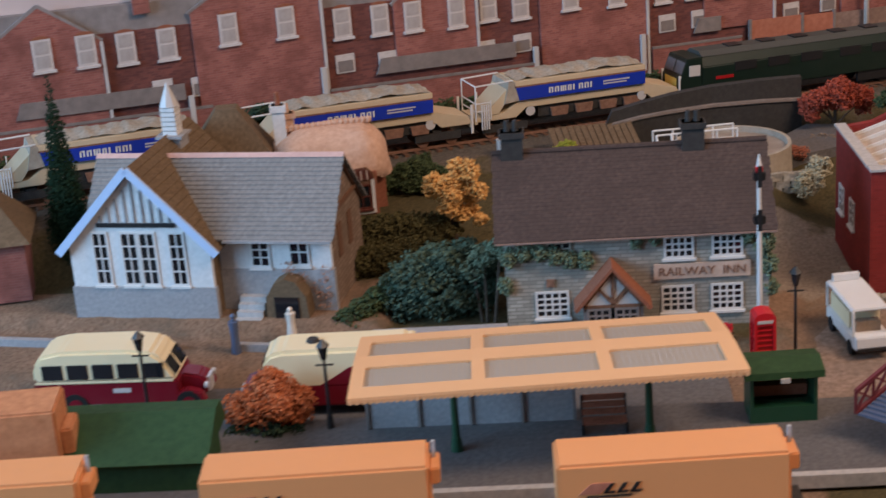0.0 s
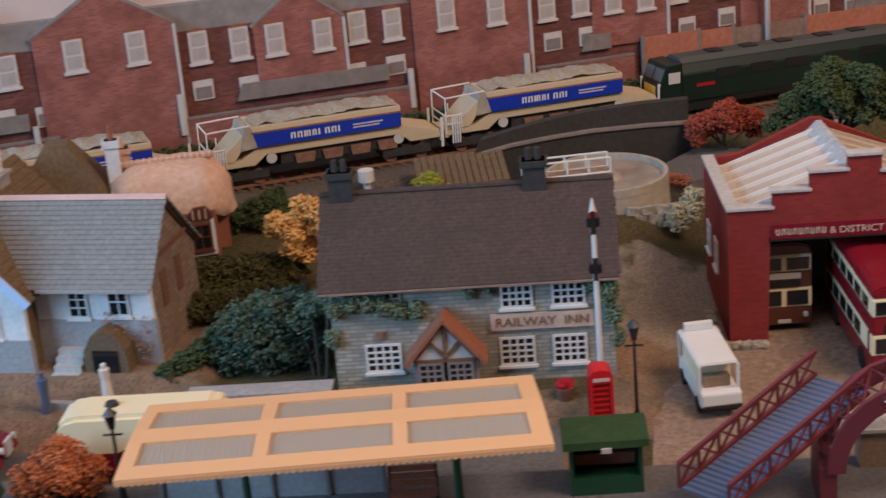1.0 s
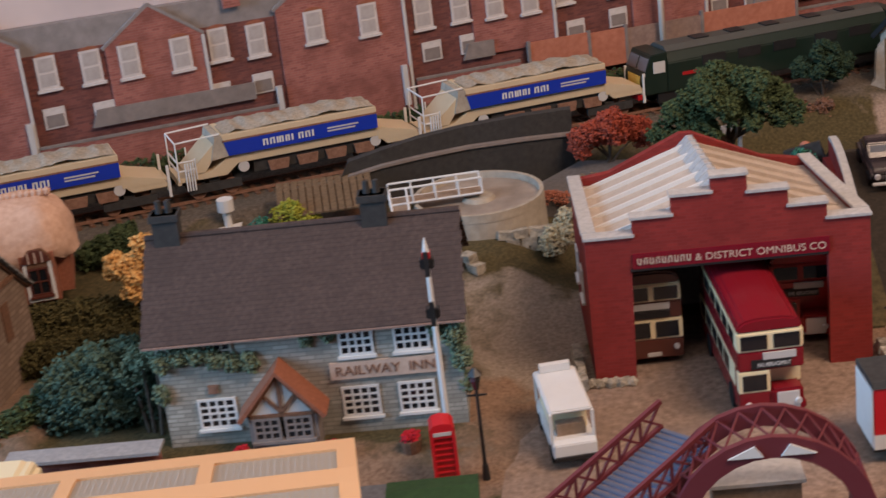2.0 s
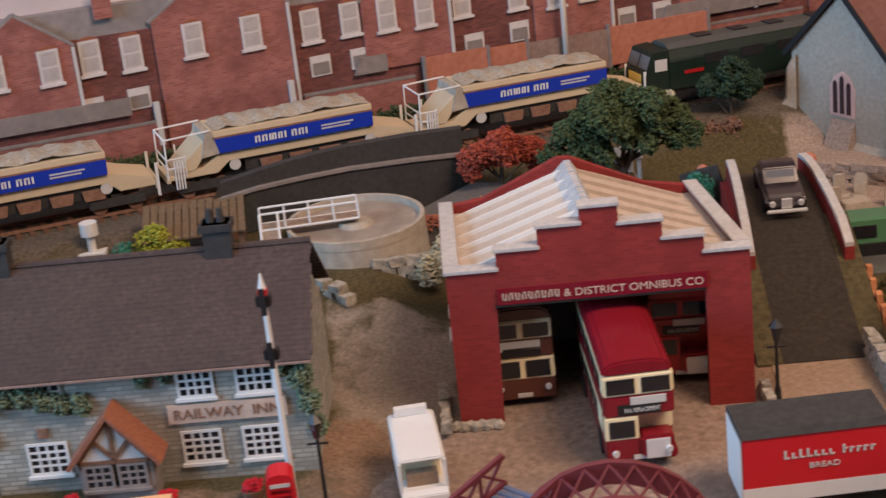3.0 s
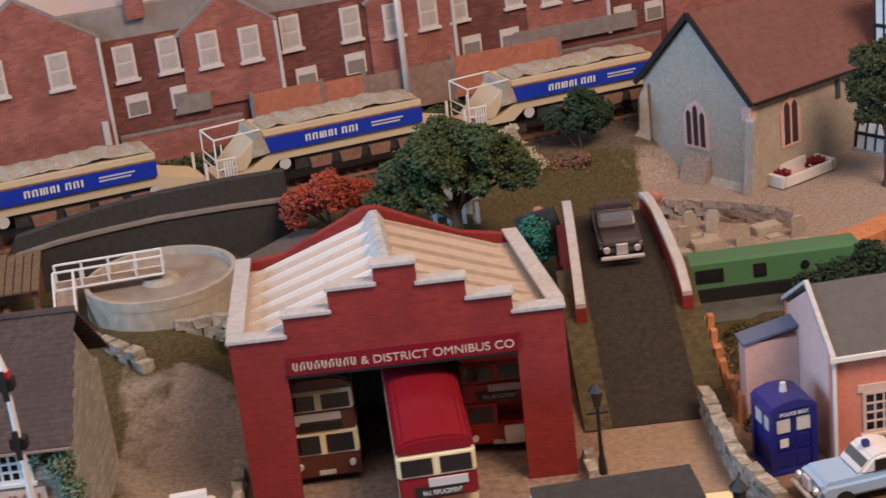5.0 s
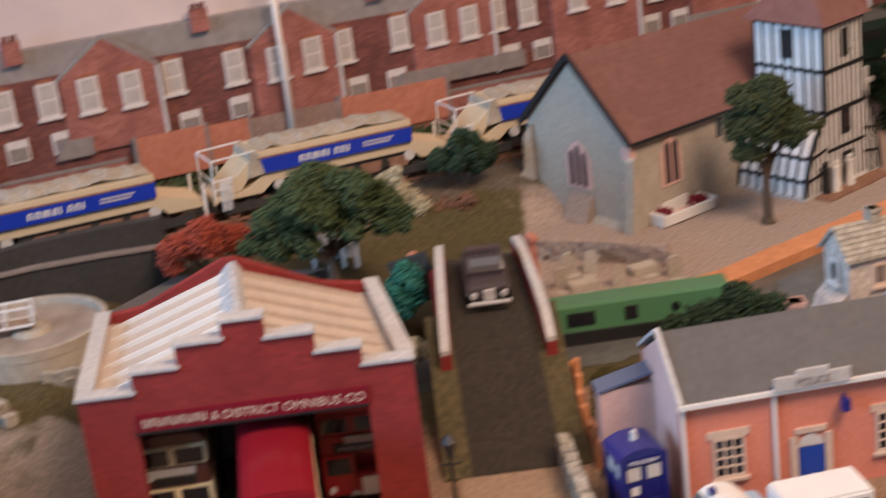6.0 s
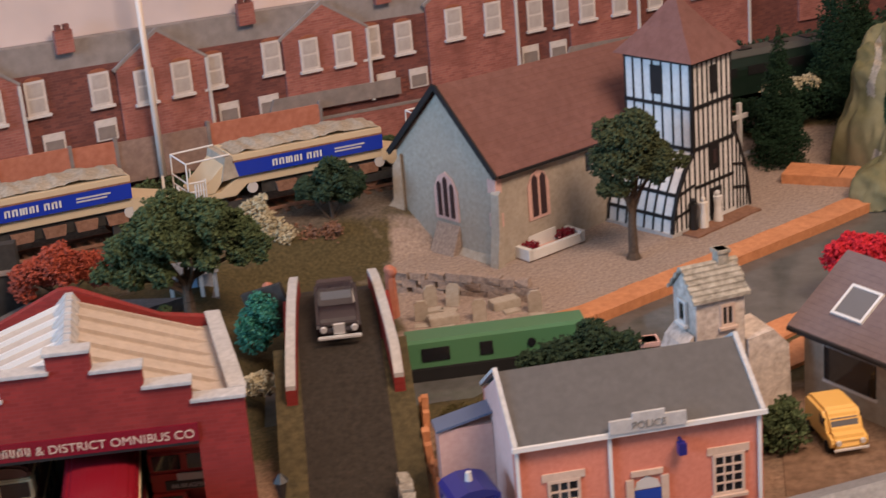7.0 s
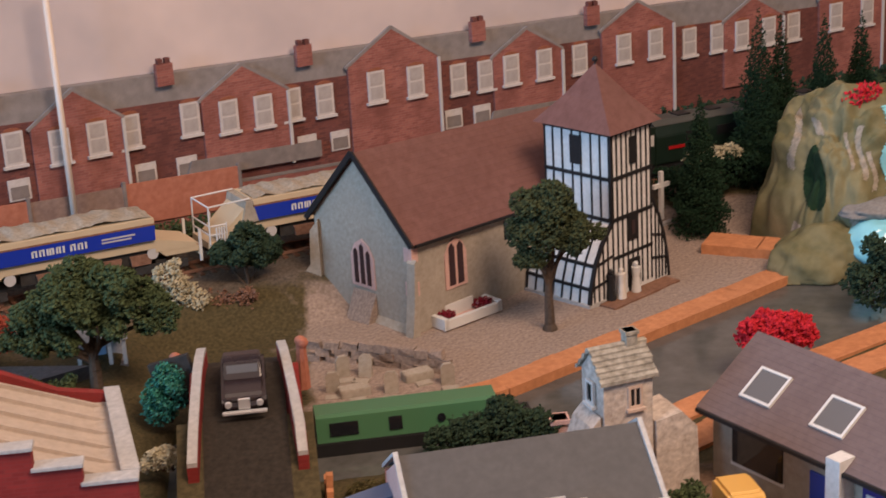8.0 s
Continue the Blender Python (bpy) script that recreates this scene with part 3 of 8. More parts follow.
        ob = new("pane", lowpane)
        ob.parent = holder
    for a, b in ((-32, -16.9), (-9.3, 5.2), (13.6, 20.5), (34, 47.5), (54.5, 68)):
        part("lean_to_roof", prisms(([sk(a + 3.2, 7.3), sk(b - 1.6, 7.3), sk(b - 1.6, 8.3), sk(a + 3.6, 8.3)], "y", 0.06, 0.19)), "outhouse", root, "grey outhouse roof")
        part("yard_wall", prisms(([sk(a, 4.0), sk(b, 4.0), sk(b, 6.6), sk(a, 6.6)], "y", 0.02, 0.15)), "terrace", root, "low brick yard wall")
        part("wall_coping", prisms(([sk(a, 6.6), sk(b, 6.6), sk(b, 6.75), sk(a, 6.75)], "y", -0.02, 0.17)), "outhouse", root)
    for a, b, mat, z0, z1 in ((21.2, 25.2, "fencewood", 5.2, 7.7), (25.3, 27.8, "fencewood", 5.3, 7.6), (27.9, 33.3, "oldgate", 5.1, 7.5), (33.4, 40.3, "fencewood", 5.2, 7.6)):
        part("fence_panel", prisms(([sk(a, z0), sk(b, z0), sk(b, z1), sk(a, z1)], "y", -0.1, 0.05)), mat, root)
    for s in (25.25, 27.85, 33.35, 21.1, 40.4):
        x, z = sk(s, 6.4)
        part("fence_post", B((x - 0.1, x + 0.1, -0.16, 0.05, z - 1.4, z + 1.4)), "outhouse", root)
    for s in (-20.5, 3.0, 15.6, 26.0, 36.6, 45.3, 57.3, 66.0):
        x, z = sk(s, 13.4)
        chim = part("chimney", B((x - 0.5, x + 0.5, 0.1, 0.5, z - 0.5, z + 0.75)), "terrace", root, "brick chimney stack")
        part("chimney_pot", B((x - 0.38, x - 0.08, 0.12, 0.45, z + 0.75, z + 1.05), (x + 0.08, x + 0.38, 0.12, 0.45, z + 0.75, z + 1.05)), "terrace_dark", chim)
    for s, z in ((-18.2, 6.6), (-9.6, 7.3), (5.0, 6.9), (12.9, 6.8)):
        x, zz = sk(s, z)
        part("gate_post", B((x - 0.16, x + 0.16, -0.05, 0.2, zz - 1.6, zz + 0.9)), "pane", root)
    mast = thing("mast", "tall thin white mast behind the railway", "pole", 27.95, 112.2, 2.4)
    bm = bmesh.new()
    cyl(bm, 0, 0, 0, 16, 0.19, 0.17, 12)
    part("shaft", bm, "mastwhite", mast, smooth=True)
    bm = bmesh.new()
    cyl(bm, 0, 0, -0.3, 0.25, 0.4, 0.3, 12)
    part("foot", bm, "whitepaint", mast)


backdrop()


# ---- railway at the back ----
def back_track():
    root = tagged(new("railway_track"), "single railway track on brown ballast", "railway track", kind="structure")
    root.matrix_basis = at(0, 95.7, 0, TURN_B)
    for y in (-0.72, 0.72):
        part("rail", prisms(([(y - 0.05, -0.16), (y + 0.05, -0.16), (y + 0.05, 0), (y - 0.05, 0)], "x", -70, 120, Matrix.Translation((0, 0, 3.8)) @ Matrix(((1, 0, 0, 0), (0, 1, 0, 0), (GRADE, 0, 1, 0), (0, 0, 0, 1))))), "rust", root)
    data = mesh_of("sleeper", B((-0.13, 0.13, -1.3, 1.3, -0.12, 0.05)), "brownwood")
    for i in range(260):
        s = -70 + i * 0.72
        ob = new("sleeper", data)
        ob.parent = root
        ob.matrix_basis = at(s, 0, rail_z(s) - 0.2)
    wall = tagged(new("retaining_wall"), "curved charcoal retaining wall beside the railway", "wall", kind="structure")
    upper, lower, cap = bmesh.new(), bmesh.new(), bmesh.new()
    line = [(8.6, 94.0, 4.5, 3.7), (9.1, 94.4, 5.4, 3.7), (10.9, 95.2, 5.62, 3.75), (12.9, 96.3, 5.75, 3.45), (15.5, 97.6, 5.75, 3.15), (18.7, 98.9, 5.62, 2.7), (21.5, 100.2, 5.35, 2.2)]
    for (xa, ya, ta, ba), (xb, yb, tb, bb) in zip(line, line[1:]):
        m = 0.55
        for bm, za0, za1, zb0, zb1, thick in ((upper, ba + (ta - ba) * m, ta, bb + (tb - bb) * m, tb, 0.35), (lower, ba - 1.2, ba + (ta - ba) * m, bb - 1.2, bb + (tb - bb) * m, 0.6),
                                              (cap, ba + (ta - ba) * m - 0.05, ba + (ta - ba) * m + 0.1, bb + (tb - bb) * m - 0.05, bb + (tb - bb) * m + 0.1, 0.75)):
            q = [Vector(v) for v in ((xa, ya - thick, za0), (xb, yb - thick, zb0), (xb, yb - thick, zb1), (xa, ya - thick, za1), (xa, ya + 0.3, za0), (xb, yb + 0.3, zb0), (xb, yb + 0.3, zb1), (xa, ya + 0.3, za1))]
            v = [bm.verts.new(p) for p in q]
            for f in ((0, 1, 2, 3), (5, 4, 7, 6), (3, 2, 6, 7), (4, 5, 1, 0), (4, 0, 3, 7), (1, 5, 6, 2)):
                bm.faces.new([v[k] for k in f])
    part("parapet", upper, "darkwall", wall)
    part("face", lower, "darkwall", wall)
    part("ledge", cap, "outhouse", wall)
    sheet("access_road", ((17.5, 94.2), (21, 93.5), (29.5, 98.0), (21.8, 99.7)), "roadgrey", 1.2, 2.25, "grey service road below the retaining wall")


back_track()


def wagon():
    root = thing("hopper_wagon", "beige bogie hopper wagon with a blue side panel, loaded with stone", "railway wagon", group="stone train")
    # tapering hopper body with sloping ends
    bm = prisms(([(-2.0, 2.3), (6.75, 2.3), (6.75, 3.55), (-2.35, 3.55)], "y", -1.35, 1.35))
    part("body", bm, "beige", root, "beige hopper body", bevel=0.04)
    for y in (-1.36, 1.36):
        side = part("side_panel", prisms(([(-2.0, 2.32), (6.73, 2.32), (6.73, 3.14), (-2.22, 3.14)], "y", y - 0.03, y + 0.03)), "blue", root, "deep blue panel")
        part("panel_line", B((-2.3, 6.75, y - 0.04, y + 0.04, 3.15, 3.24)), "rust", root)
        if y < 0:
            widths = (0.40, 0.40, 0.14, 0.36, 0.36, 0.40, 0.40, 0.40, 0.40)
            x = -0.02
            for i, w in enumerate(widths):
                shape = B((x, x + 0.11, y - 0.05, y - 0.03, 2.56, 2.92)) if i % 3 == 2 else B((x, x + 0.11, y - 0.05, y - 0.03, 2.56, 2.92), (x, x + w - 0.1, y - 0.05, y - 0.03, 2.84, 2.92), (x + w - 0.2, x + w - 0.1, y - 0.05, y - 0.03, 2.56, 2.86))
                part("letter_bar", shape, "whitepaint", side)
                x += w
            for k in (0, 1):
                part("text_bar", B((3.75, 5.4 + 0.2 * k, y - 0.05, y - 0.03, 2.62 + 0.17 * k, 2.70 + 0.17 * k)), "pane", side)
    load = bmesh.new()
    rng = random.Random(7)
    pts = [(-2.2 + 8.85 * i / 22, 3.45 + 0.42 * math.sin(math.pi * (i + 0.4) / 22.8) ** 0.35 + rng.uniform(-0.07, 0.07)) for i in range(23)]
    for (xa, za), (xb, zb) in zip(pts, pts[1:]):
        for ya, yb, ka, kb in ((-1.22, -0.5, 0.0, 1.0), (-0.5, 0.5, 1.0, 1.0), (0.5, 1.22, 1.0, 0.0)):
            h = lambda z, k: 3.5 + (z - 3.5) * (0.45 + 0.55 * k)  # noqa: E731
            load.faces.new([load.verts.new(v) for v in ((xa, ya, h(za, ka)), (xb, ya, h(zb, ka)), (xb, yb, h(zb, kb)), (xa, yb, h(za, kb)))])
    bmesh.ops.remove_doubles(load, verts=load.verts, dist=0.001)
    bmesh.ops.subdivide_edges(load, edges=load.edges[:], cuts=2, use_grid_fill=True)
    for v in load.verts:
        v.co.z += 0.16 * noise.noise(v.co * 1.3) + 0.05 * noise.noise(v.co * 6)
    part("stone_load", load, "stonechip", root, "heaped pale crushed stone", smooth=True)
    part("solebar", prisms(([(-4.9, 1.2), (-2.2, 1.2), (-1.5, 1.75), (6.7, 1.75), (7.3, 1.2), (9.2, 1.2), (9.2, 1.5), (7.0, 2.28), (-1.9, 2.28), (-3.0, 1.6), (-4.9, 1.45)], "y", -1.18, 1.18)), "beige", root, "grimy beige underframe", bevel=0.03)
    for x in (0.2, 1.9, 3.6, 5.3):
        part("discharge_chute", prisms(([(x + 0.1, 0.95), (x + 1.15, 0.95), (x + 1.25, 1.5), (x, 1.5)], "y", -1.15, 1.15)), "rust", root, "rusty discharge chute")
    part("hopper_floor", B((-0.6, 6.6, -0.95, 0.95, 1.0, 1.76)), "darkwall", root, "grimy black hopper underside")
    part("end_slope", prisms(([(-4.4, 1.6), (-3.4, 1.6), (-1.9, 3.5), (-2.35, 3.5)], "y", -1.2, 1.2)), "beige", root, "sloping beige hopper end")
    bm = prisms(([(-3.0, 2.2), (-1.98, 2.3), (-2.3, 3.5), (-2.7, 3.5)], "y", -1.33, 1.33))
    part("end_plate", bm, "tankgrey", root)
    part("end_slope", prisms(([(6.76, 2.27), (6.76, 1.55), (9.1, 1.5), (9.1, 1.7)], "y", -1.2, 1.2)), "beige", root)
    bars = [((x, y, 1.3), (x, y, 3.5 if x < -4.5 else 2.5)) for x, y in ((-4.9, -1.2), (-4.9, 1.2), (-3.9, -1.2), (-3.9, 1.2))]
    bars += [((-4.9, -1.2, z), (-4.9, 1.2, z)) for z in (1.9, 2.4, 3.5)] + [((-4.9, -1.2, z), (-3.9, -1.2, z)) for z in (1.9, 2.4)]
    bars += [((-4.9, y, 3.5), (-2.4, y, 3.6)) for y in (-1.2, 1.2)] + [((-4.5 + 0.15 * k, -1.22, 0.7), (-4.5 + 0.15 * k, -1.22, 2.3)) for k in range(4)]
    for a, b in bars:
        bm = bmesh.new()
        rod(bm, a, b, 0.05, n=6)
        part("handrail", bm, "whitepaint", root)
    part("buffer_beam", B((-5.0, -4.8, -1.2, 1.2, 1.1, 1.5)), "beige", root)
    part("buffer_beam", B((9.2, 9.4, -1.2, 1.2, 1.0, 1.5)), "beige", root)
    for y in (-1.2, 1.2):
        part("end_ladder", B((9.25, 9.4, y - 0.05, y + 0.05, 0.6, 2.4)), "whitepaint", root)
    for c in (-2.9, 7.1):
        bogie = part("bogie", B((c - 1.5, c + 1.5, -1.05, -0.85, 0.4, 0.85), (c - 1.5, c + 1.5, 0.85, 1.05, 0.4, 0.85), (c - 0.3, c + 0.3, -0.9, 0.9, 0.5, 1.0)), "darkwall", root)
        for dx in (-0.95, 0.95):
            for y in (-0.78, 0.78):
                part("wheel", wheel_bm(c + dx, y, 0.45, 0.45, 0.13), "rust", bogie)
    for y in (-1.12,):
        for x in (-1.2, 6.6):
            part("brake_wheel", wheel_bm(x, y, 1.5, 0.32, 0.08, 12), "pane", root)
    return root


def locomotive():
    root = thing("diesel_locomotive", "dark green diesel locomotive with a yellow warning panel", "locomotive", group="stone train")
    part("body", prisms(([(-1.3, 1.0), (1.3, 1.0), (1.32, 2.8), (1.05, 3.45), (-1.05, 3.45), (-1.32, 2.8)], "x", 1.6, 17.4)), "locogreen", root, bevel=0.05)
    part("roof", prisms(([(-1.06, 3.44), (1.06, 3.44), (0.6, 3.72), (-0.6, 3.72)], "x", 1.7, 17.3)), "locogrey", root, "faded grey roof")
    for a, b, flip in ((0.0, 1.62, 1), (17.38, 19.0, -1)):
        near, far = (a, b) if flip > 0 else (b, a)
        cab = part("cab", prisms(([(near, 1.0), (far, 1.0), (far, 3.5), (near + flip * 0.55, 3.45), (near + flip * 0.12, 2.35), (near, 2.2)], "y", -1.28, 1.28)), "locogreen", root, bevel=0.05)
        part("warning_panel", B((near - 0.03, near + 0.03, -0.75, 0.75, 1.15, 2.15)), "yellow", cab, "yellow warning panel")
        for y0, y1 in ((-1.15, -0.08), (0.08, 1.15)):
            lean = pose(near + flip * 0.2, 0, 2.4, 0, flip * 21, 0)
            bm = bmesh.new()
            box(bm, -0.08, 0.0, y0, y1, 0.05, 0.85, lean) if flip > 0 else box(bm, 0.0, 0.08, y0, y1, 0.05, 0.85, lean)
            part("windscreen", bm, "carglass", cab)
        for y in (-1.3, 1.3):
            part("cab_window", B((near + flip * 0.65, near + flip * 1.45, y - 0.02, y + 0.02, 2.3, 3.0)), "pane", cab)
    for x in (4, 6.5, 9, 12, 14.5):
        part("roof_fan", B((x, x + 1.0, -0.45, 0.45, 3.7, 3.8)), "blackpaint", root)
        part("side_grille", B((x, x + 1.6, -1.36, -1.3, 2.3, 2.9)), "blackpaint", root)
    part("nameplate", B((2.6, 3.9, -1.37, -1.32, 1.9, 2.1)), "busred", root)
    for x in (-0.25, 19.25):
        part("buffer_beam", B((x - 0.15, x + 0.15, -1.2, 1.2, 0.8, 1.1)), "busred", root)
    for c in (3.2, 15.8):
        bogie = part("bogie", B((c - 2.2, c + 2.2, -1.15, -0.95, 0.35, 1.0), (c - 2.2, c + 2.2, 0.95, 1.15, 0.35, 1.0)), "blackpaint", root)
        for dx in (-1.6, 0, 1.6):
            for y in (-0.8, 0.8):
                part("wheel", wheel_bm(c + dx, y, 0.5, 0.5, 0.14), "darkwall", bogie)
    return root


# The train: how far along the track the second wagon's mark stands at each time.
TRAVEL = ((0.0, -11.4), (1.5, -1.3), (3.0, 8.75), (3.5, 12.1), (4.0, 15.35), (4.5, 18.6), (5.8, 26.97), (6.5, 31.45), (7.0, 34.6), (8.0, 40.8))
TRAIN = []
for ahead in (14.5, 0.0, -14.8, -29.6):
    TRAIN.append((ahead, copy_thing(TRAIN[0][1], Matrix()) if TRAIN else wagon()))
TRAIN.append((14.5 + 9.3, locomotive()))


def on_track(s):
    x, y = s * COS_B, 95.7 + s * SLOPE * COS_B
    return pose(x * S, y * S, rail_z(s) * S, 0, 0, TURN_B) @ pose(0, 0, 0, 0, -math.degrees(math.atan(GRADE)), 0)


def motions():
    for ahead, vehicle in TRAIN:
        walk(vehicle, [(t, on_track(s + ahead + 2.0)) for t, s in TRAVEL])


# ---- buildings ----
def window(parent, x, z, w, h, y=0.0, cols=2, rows=3, frame="whitepaint", glass="glassdark", bar=0.07, surround=None, face="y", name="window", arch=0.0):
    """A framed, barred window on a wall that faces -y (or -x, with face 'x')."""
    def bb(u0, u1, d0, d1, z0, z1):
        return (u0, u1, y + d0, y + d1, z0, z1) if face == "y" else (y + d0, y + d1, u0, u1, z0, z1)
    f = 0.11
    root = part(name, B(bb(x - w / 2, x + w / 2, -0.02, 0.06, z, z + h)), glass, parent)
    boxes = [bb(x - w / 2 - f, x - w / 2, -0.08, 0.06, z - f, z + h + f), bb(x + w / 2, x + w / 2 + f, -0.08, 0.06, z - f, z + h + f), bb(x - w / 2, x + w / 2, -0.08, 0.06, z + h, z + h + f), bb(x - w / 2, x + w / 2, -0.08, 0.06, z - f, z)]
    part("window_frame", B(*boxes), frame, root)
    bars = [bb(x - w / 2 + w * i / cols - bar / 2, x - w / 2 + w * i / cols + bar / 2, -0.06, 0.0, z, z + h) for i in range(1, cols)]
    bars += [bb(x - w / 2, x + w / 2, -0.065, 0.0, z + h * j / rows - bar / 2, z + h * j / rows + bar / 2) for j in range(1, rows)]
    for b in bars:
        part("glazing_bar", B(b), frame, root)
    part("window_sill", B(bb(x - w / 2 - 0.2, x + w / 2 + 0.2, -0.18, 0.04, z - f - 0.12, z - f)), frame, root)
    if surround:
        part("lintel", B(bb(x - w / 2 - 0.3, x + w / 2 + 0.3, -0.06, 0.05, z + h + f, z + h + f + 0.3)), surround, root)
    return root


def courses(parent, name, x0, x1, ya, za, yb, zb, n, mat, thick=0.12, drop=0.07, jag=0.0, seed=1):
    """A roof slope laid in overlapping courses from eave (ya, za) to ridge (yb, zb), along x."""
    rng = random.Random(seed)
    for i in range(n):
        a, b = i / n, (i + 1.15) / n
        bm = bmesh.new()
        p = [(ya + (yb - ya) * a, za + (zb - za) * a), (ya + (yb - ya) * min(b, 1), za + (zb - za) * min(b, 1))]
        out = [(p[0][0], p[0][1] - 0.02), (p[0][0], p[0][1] + drop), (p[1][0], p[1][1] + 0.02), (p[1][0], p[1][1] - thick)]
        j = rng.uniform(-jag, jag)
        prism(bm, out, "x", x0 + j, x1 + j)
        part(name, bm, mat, parent)


def chimney(parent, x, y, z0, z1, w, d, mat="stone", pots=2, potmat="porchtile"):
    stack = part("chimney", B((x - w / 2, x + w / 2, y - d / 2, y + d / 2, z0, z1), (x - w / 2 - 0.1, x + w / 2 + 0.1, y - d / 2 - 0.1, y + d / 2 + 0.1, z1 - 0.3, z1)), mat, parent)
    for i in range(pots):
        bm = bmesh.new()
        cyl(bm, x + (i - (pots - 1) / 2) * 0.42, y, z1, z1 + 0.55, 0.17, 0.13, 10)
        part("chimney_pot", bm, potmat, stack, smooth=False)


def depot():
    root = thing("bus_depot", "red brick bus depot with a stepped front gable and open doorway", "garage", 0, 0, 0)
    y0, y1, x0, x1 = 75.4, 83.6, 21.2, 33.4
    step = [(21.2, 6.9), (23.28, 6.9), (23.28, 7.69), (25.0, 7.69), (25.0, 8.56), (26.73, 8.56), (26.73, 9.25), (28.26, 9.25), (28.26, 8.42), (29.97, 8.42), (29.97, 7.62), (31.59, 7.62), (31.59, 6.9), (33.4, 6.9)]
    part("front_wall", prisms(([(21.2, 5.35), *step, (33.4, 5.35)], "y", y0, y0 + 0.45), ([(21.2, 0), (23.0, 0), (23.15, 5.35), (21.2, 5.35)], "y", y0, y0 + 0.45), ([(31.55, 0), (33.4, 0), (33.4, 5.35), (31.6, 5.35)], "y", y0, y0 + 0.45)), "redbrick", root)
    part("side_wall", B((x0, x0 + 0.4, y0 + 0.45, y1, 0, 6.9)), "redbrick", root)
    part("side_wall", B((x1 - 0.4, x1, y0 + 0.45, y1, 0, 6.9)), "redbrick", root)
    part("rear_wall", prisms(([(x0 + 0.4, 0), (x1 - 0.4, 0), (x1 - 0.4, 6.95), (31.0, 7.25), (27.5, 8.75), (26.9, 8.75), (23.2, 7.15), (x0 + 0.4, 6.95)], "y", y1 - 0.4, y1)), "redbrick", root)
    for (xa, za), (xb, zb) in zip(step, step[1:]):
        if za == zb:
            part("coping", B((xa - 0.08, xb + 0.08, y0 - 0.12, y0 + 0.62, za, za + 0.14)), "coping", root, bevel=0.02)
    part("coping", B((x0 - 0.12, x0 + 0.55, y0 + 0.63, y1 + 0.1, 6.9, 7.04)), "coping", root, bevel=0.02)
    part("coping", B((x1 - 0.55, x1 + 0.12, y0 + 0.63, y1 + 0.1, 6.9, 7.04)), "coping", root, bevel=0.02)
    for sx, xe in ((-1, x0 + 0.4), (1, x1 - 0.4)):
        roof = part("roof_slope", prisms(([(xe, 6.25), (27.3, 8.15), (27.3, 8.3), (xe, 6.4)], "y", y0 + 0.46, y1 - 0.41)), "asbestos", root, "cream corrugated roof sheeting")
        for i in range(6):
            y = y0 + 1.0 + i * (y1 - y0 - 1.8) / 5
            bm = bmesh.new()
            beam(bm, (xe, y, 6.44), (27.3 + sx * 0.1, y, 8.34), 0.14, 0.2)
            # Left rolls are whiter: the window's light on that slope is in their colour.
            part("roof_roll", bm, "rolllit" if sx < 0 else "asbestos", roof)
        part("valley_gutter", B((min(xe, xe - sx * 1.1), max(xe, xe - sx * 1.1), y0 + 0.47, y1 - 0.42, 6.3, 6.62)), "asbestos", root, "flat cream valley gutter")
    cap = part("ridge_cap", prisms(([(26.65, 8.1), (27.2, 8.62), (27.45, 8.62), (27.7, 8.25)], "y", y0 + 0.46, y1 - 0.1)), "coping", root, "pale blue-grey ribbed ridge cap")
    for i in range(11):
        y = y0 + 0.8 + i * 0.68
        part("cap_rib", prisms(([(26.6, 8.12), (27.2, 8.68), (27.48, 8.68), (27.75, 8.27), (27.6, 8.2), (26.7, 8.1)], "y", y, y + 0.12)), "coping", cap)
    part("lintel", B((23.1, 31.6, y0 - 0.06, y0 + 0.5, 5.3, 5.42)), "blackpaint", root)
    board = part("sign_board", B((23.2, 31.65, y0 - 0.08, y0 - 0.01, 5.42, 6.12)), "maroon", root, "dark red board with cream lettering")
    for i in range(9):
        xx = 23.4 + i * 0.265
        part("letter_bar", B((xx, xx + 0.06, y0 - 0.11, y0 - 0.08, 5.6, 5.92), (xx, xx + 0.19, y0 - 0.11, y0 - 0.08, 5.84 if i % 2 else 5.6, 5.92 if i % 2 else 5.67), (xx + 0.13, xx + 0.19, y0 - 0.11, y0 - 0.08, 5.62, 5.9)), "signcream", board)
    letters("lettering", "& DISTRICT OMNIBUS CO", board, "signcream", 0.46, 28.7, y0 - 0.09, 5.58, width=5.6)
    part("floor_slab", B((x0 + 0.4, x1 - 0.4, y0 + 0.45, y1 - 0.4, -0.1, 0.06)), "cobble", root)
    part("lining", B((x0 + 0.42, x0 + 0.5, y0 + 0.5, y1 - 0.5, 0.06, 6.2), (x1 - 0.5, x1 - 0.42, y0 + 0.5, y1 - 0.5, 0.06, 6.2), (x0 + 0.5, x1 - 0.5, y1 - 0.5, y1 - 0.42, 0.06, 6.2)), "greystone", root)
    rng = random.Random(3)
    for i in range(9):
        bm = bmesh.new()
        bmesh.ops.create_icosphere(bm, subdivisions=1, radius=0.28, matrix=pose(21.1 + i * 0.24 if i < 8 else 21.0, 75.1 - 0.1 * (i % 2), 0.2, rng.uniform(0, 90), 0, rng.uniform(0, 90)))
        part("footing_stone", bm, "rubble", root)
    window(root, 79.5, 2.6, 0.9, 1.3, x0, 2, 3, face="x")
    window(root, 82.0, 2.6, 0.9, 1.3, x0, 2, 3, face="x")
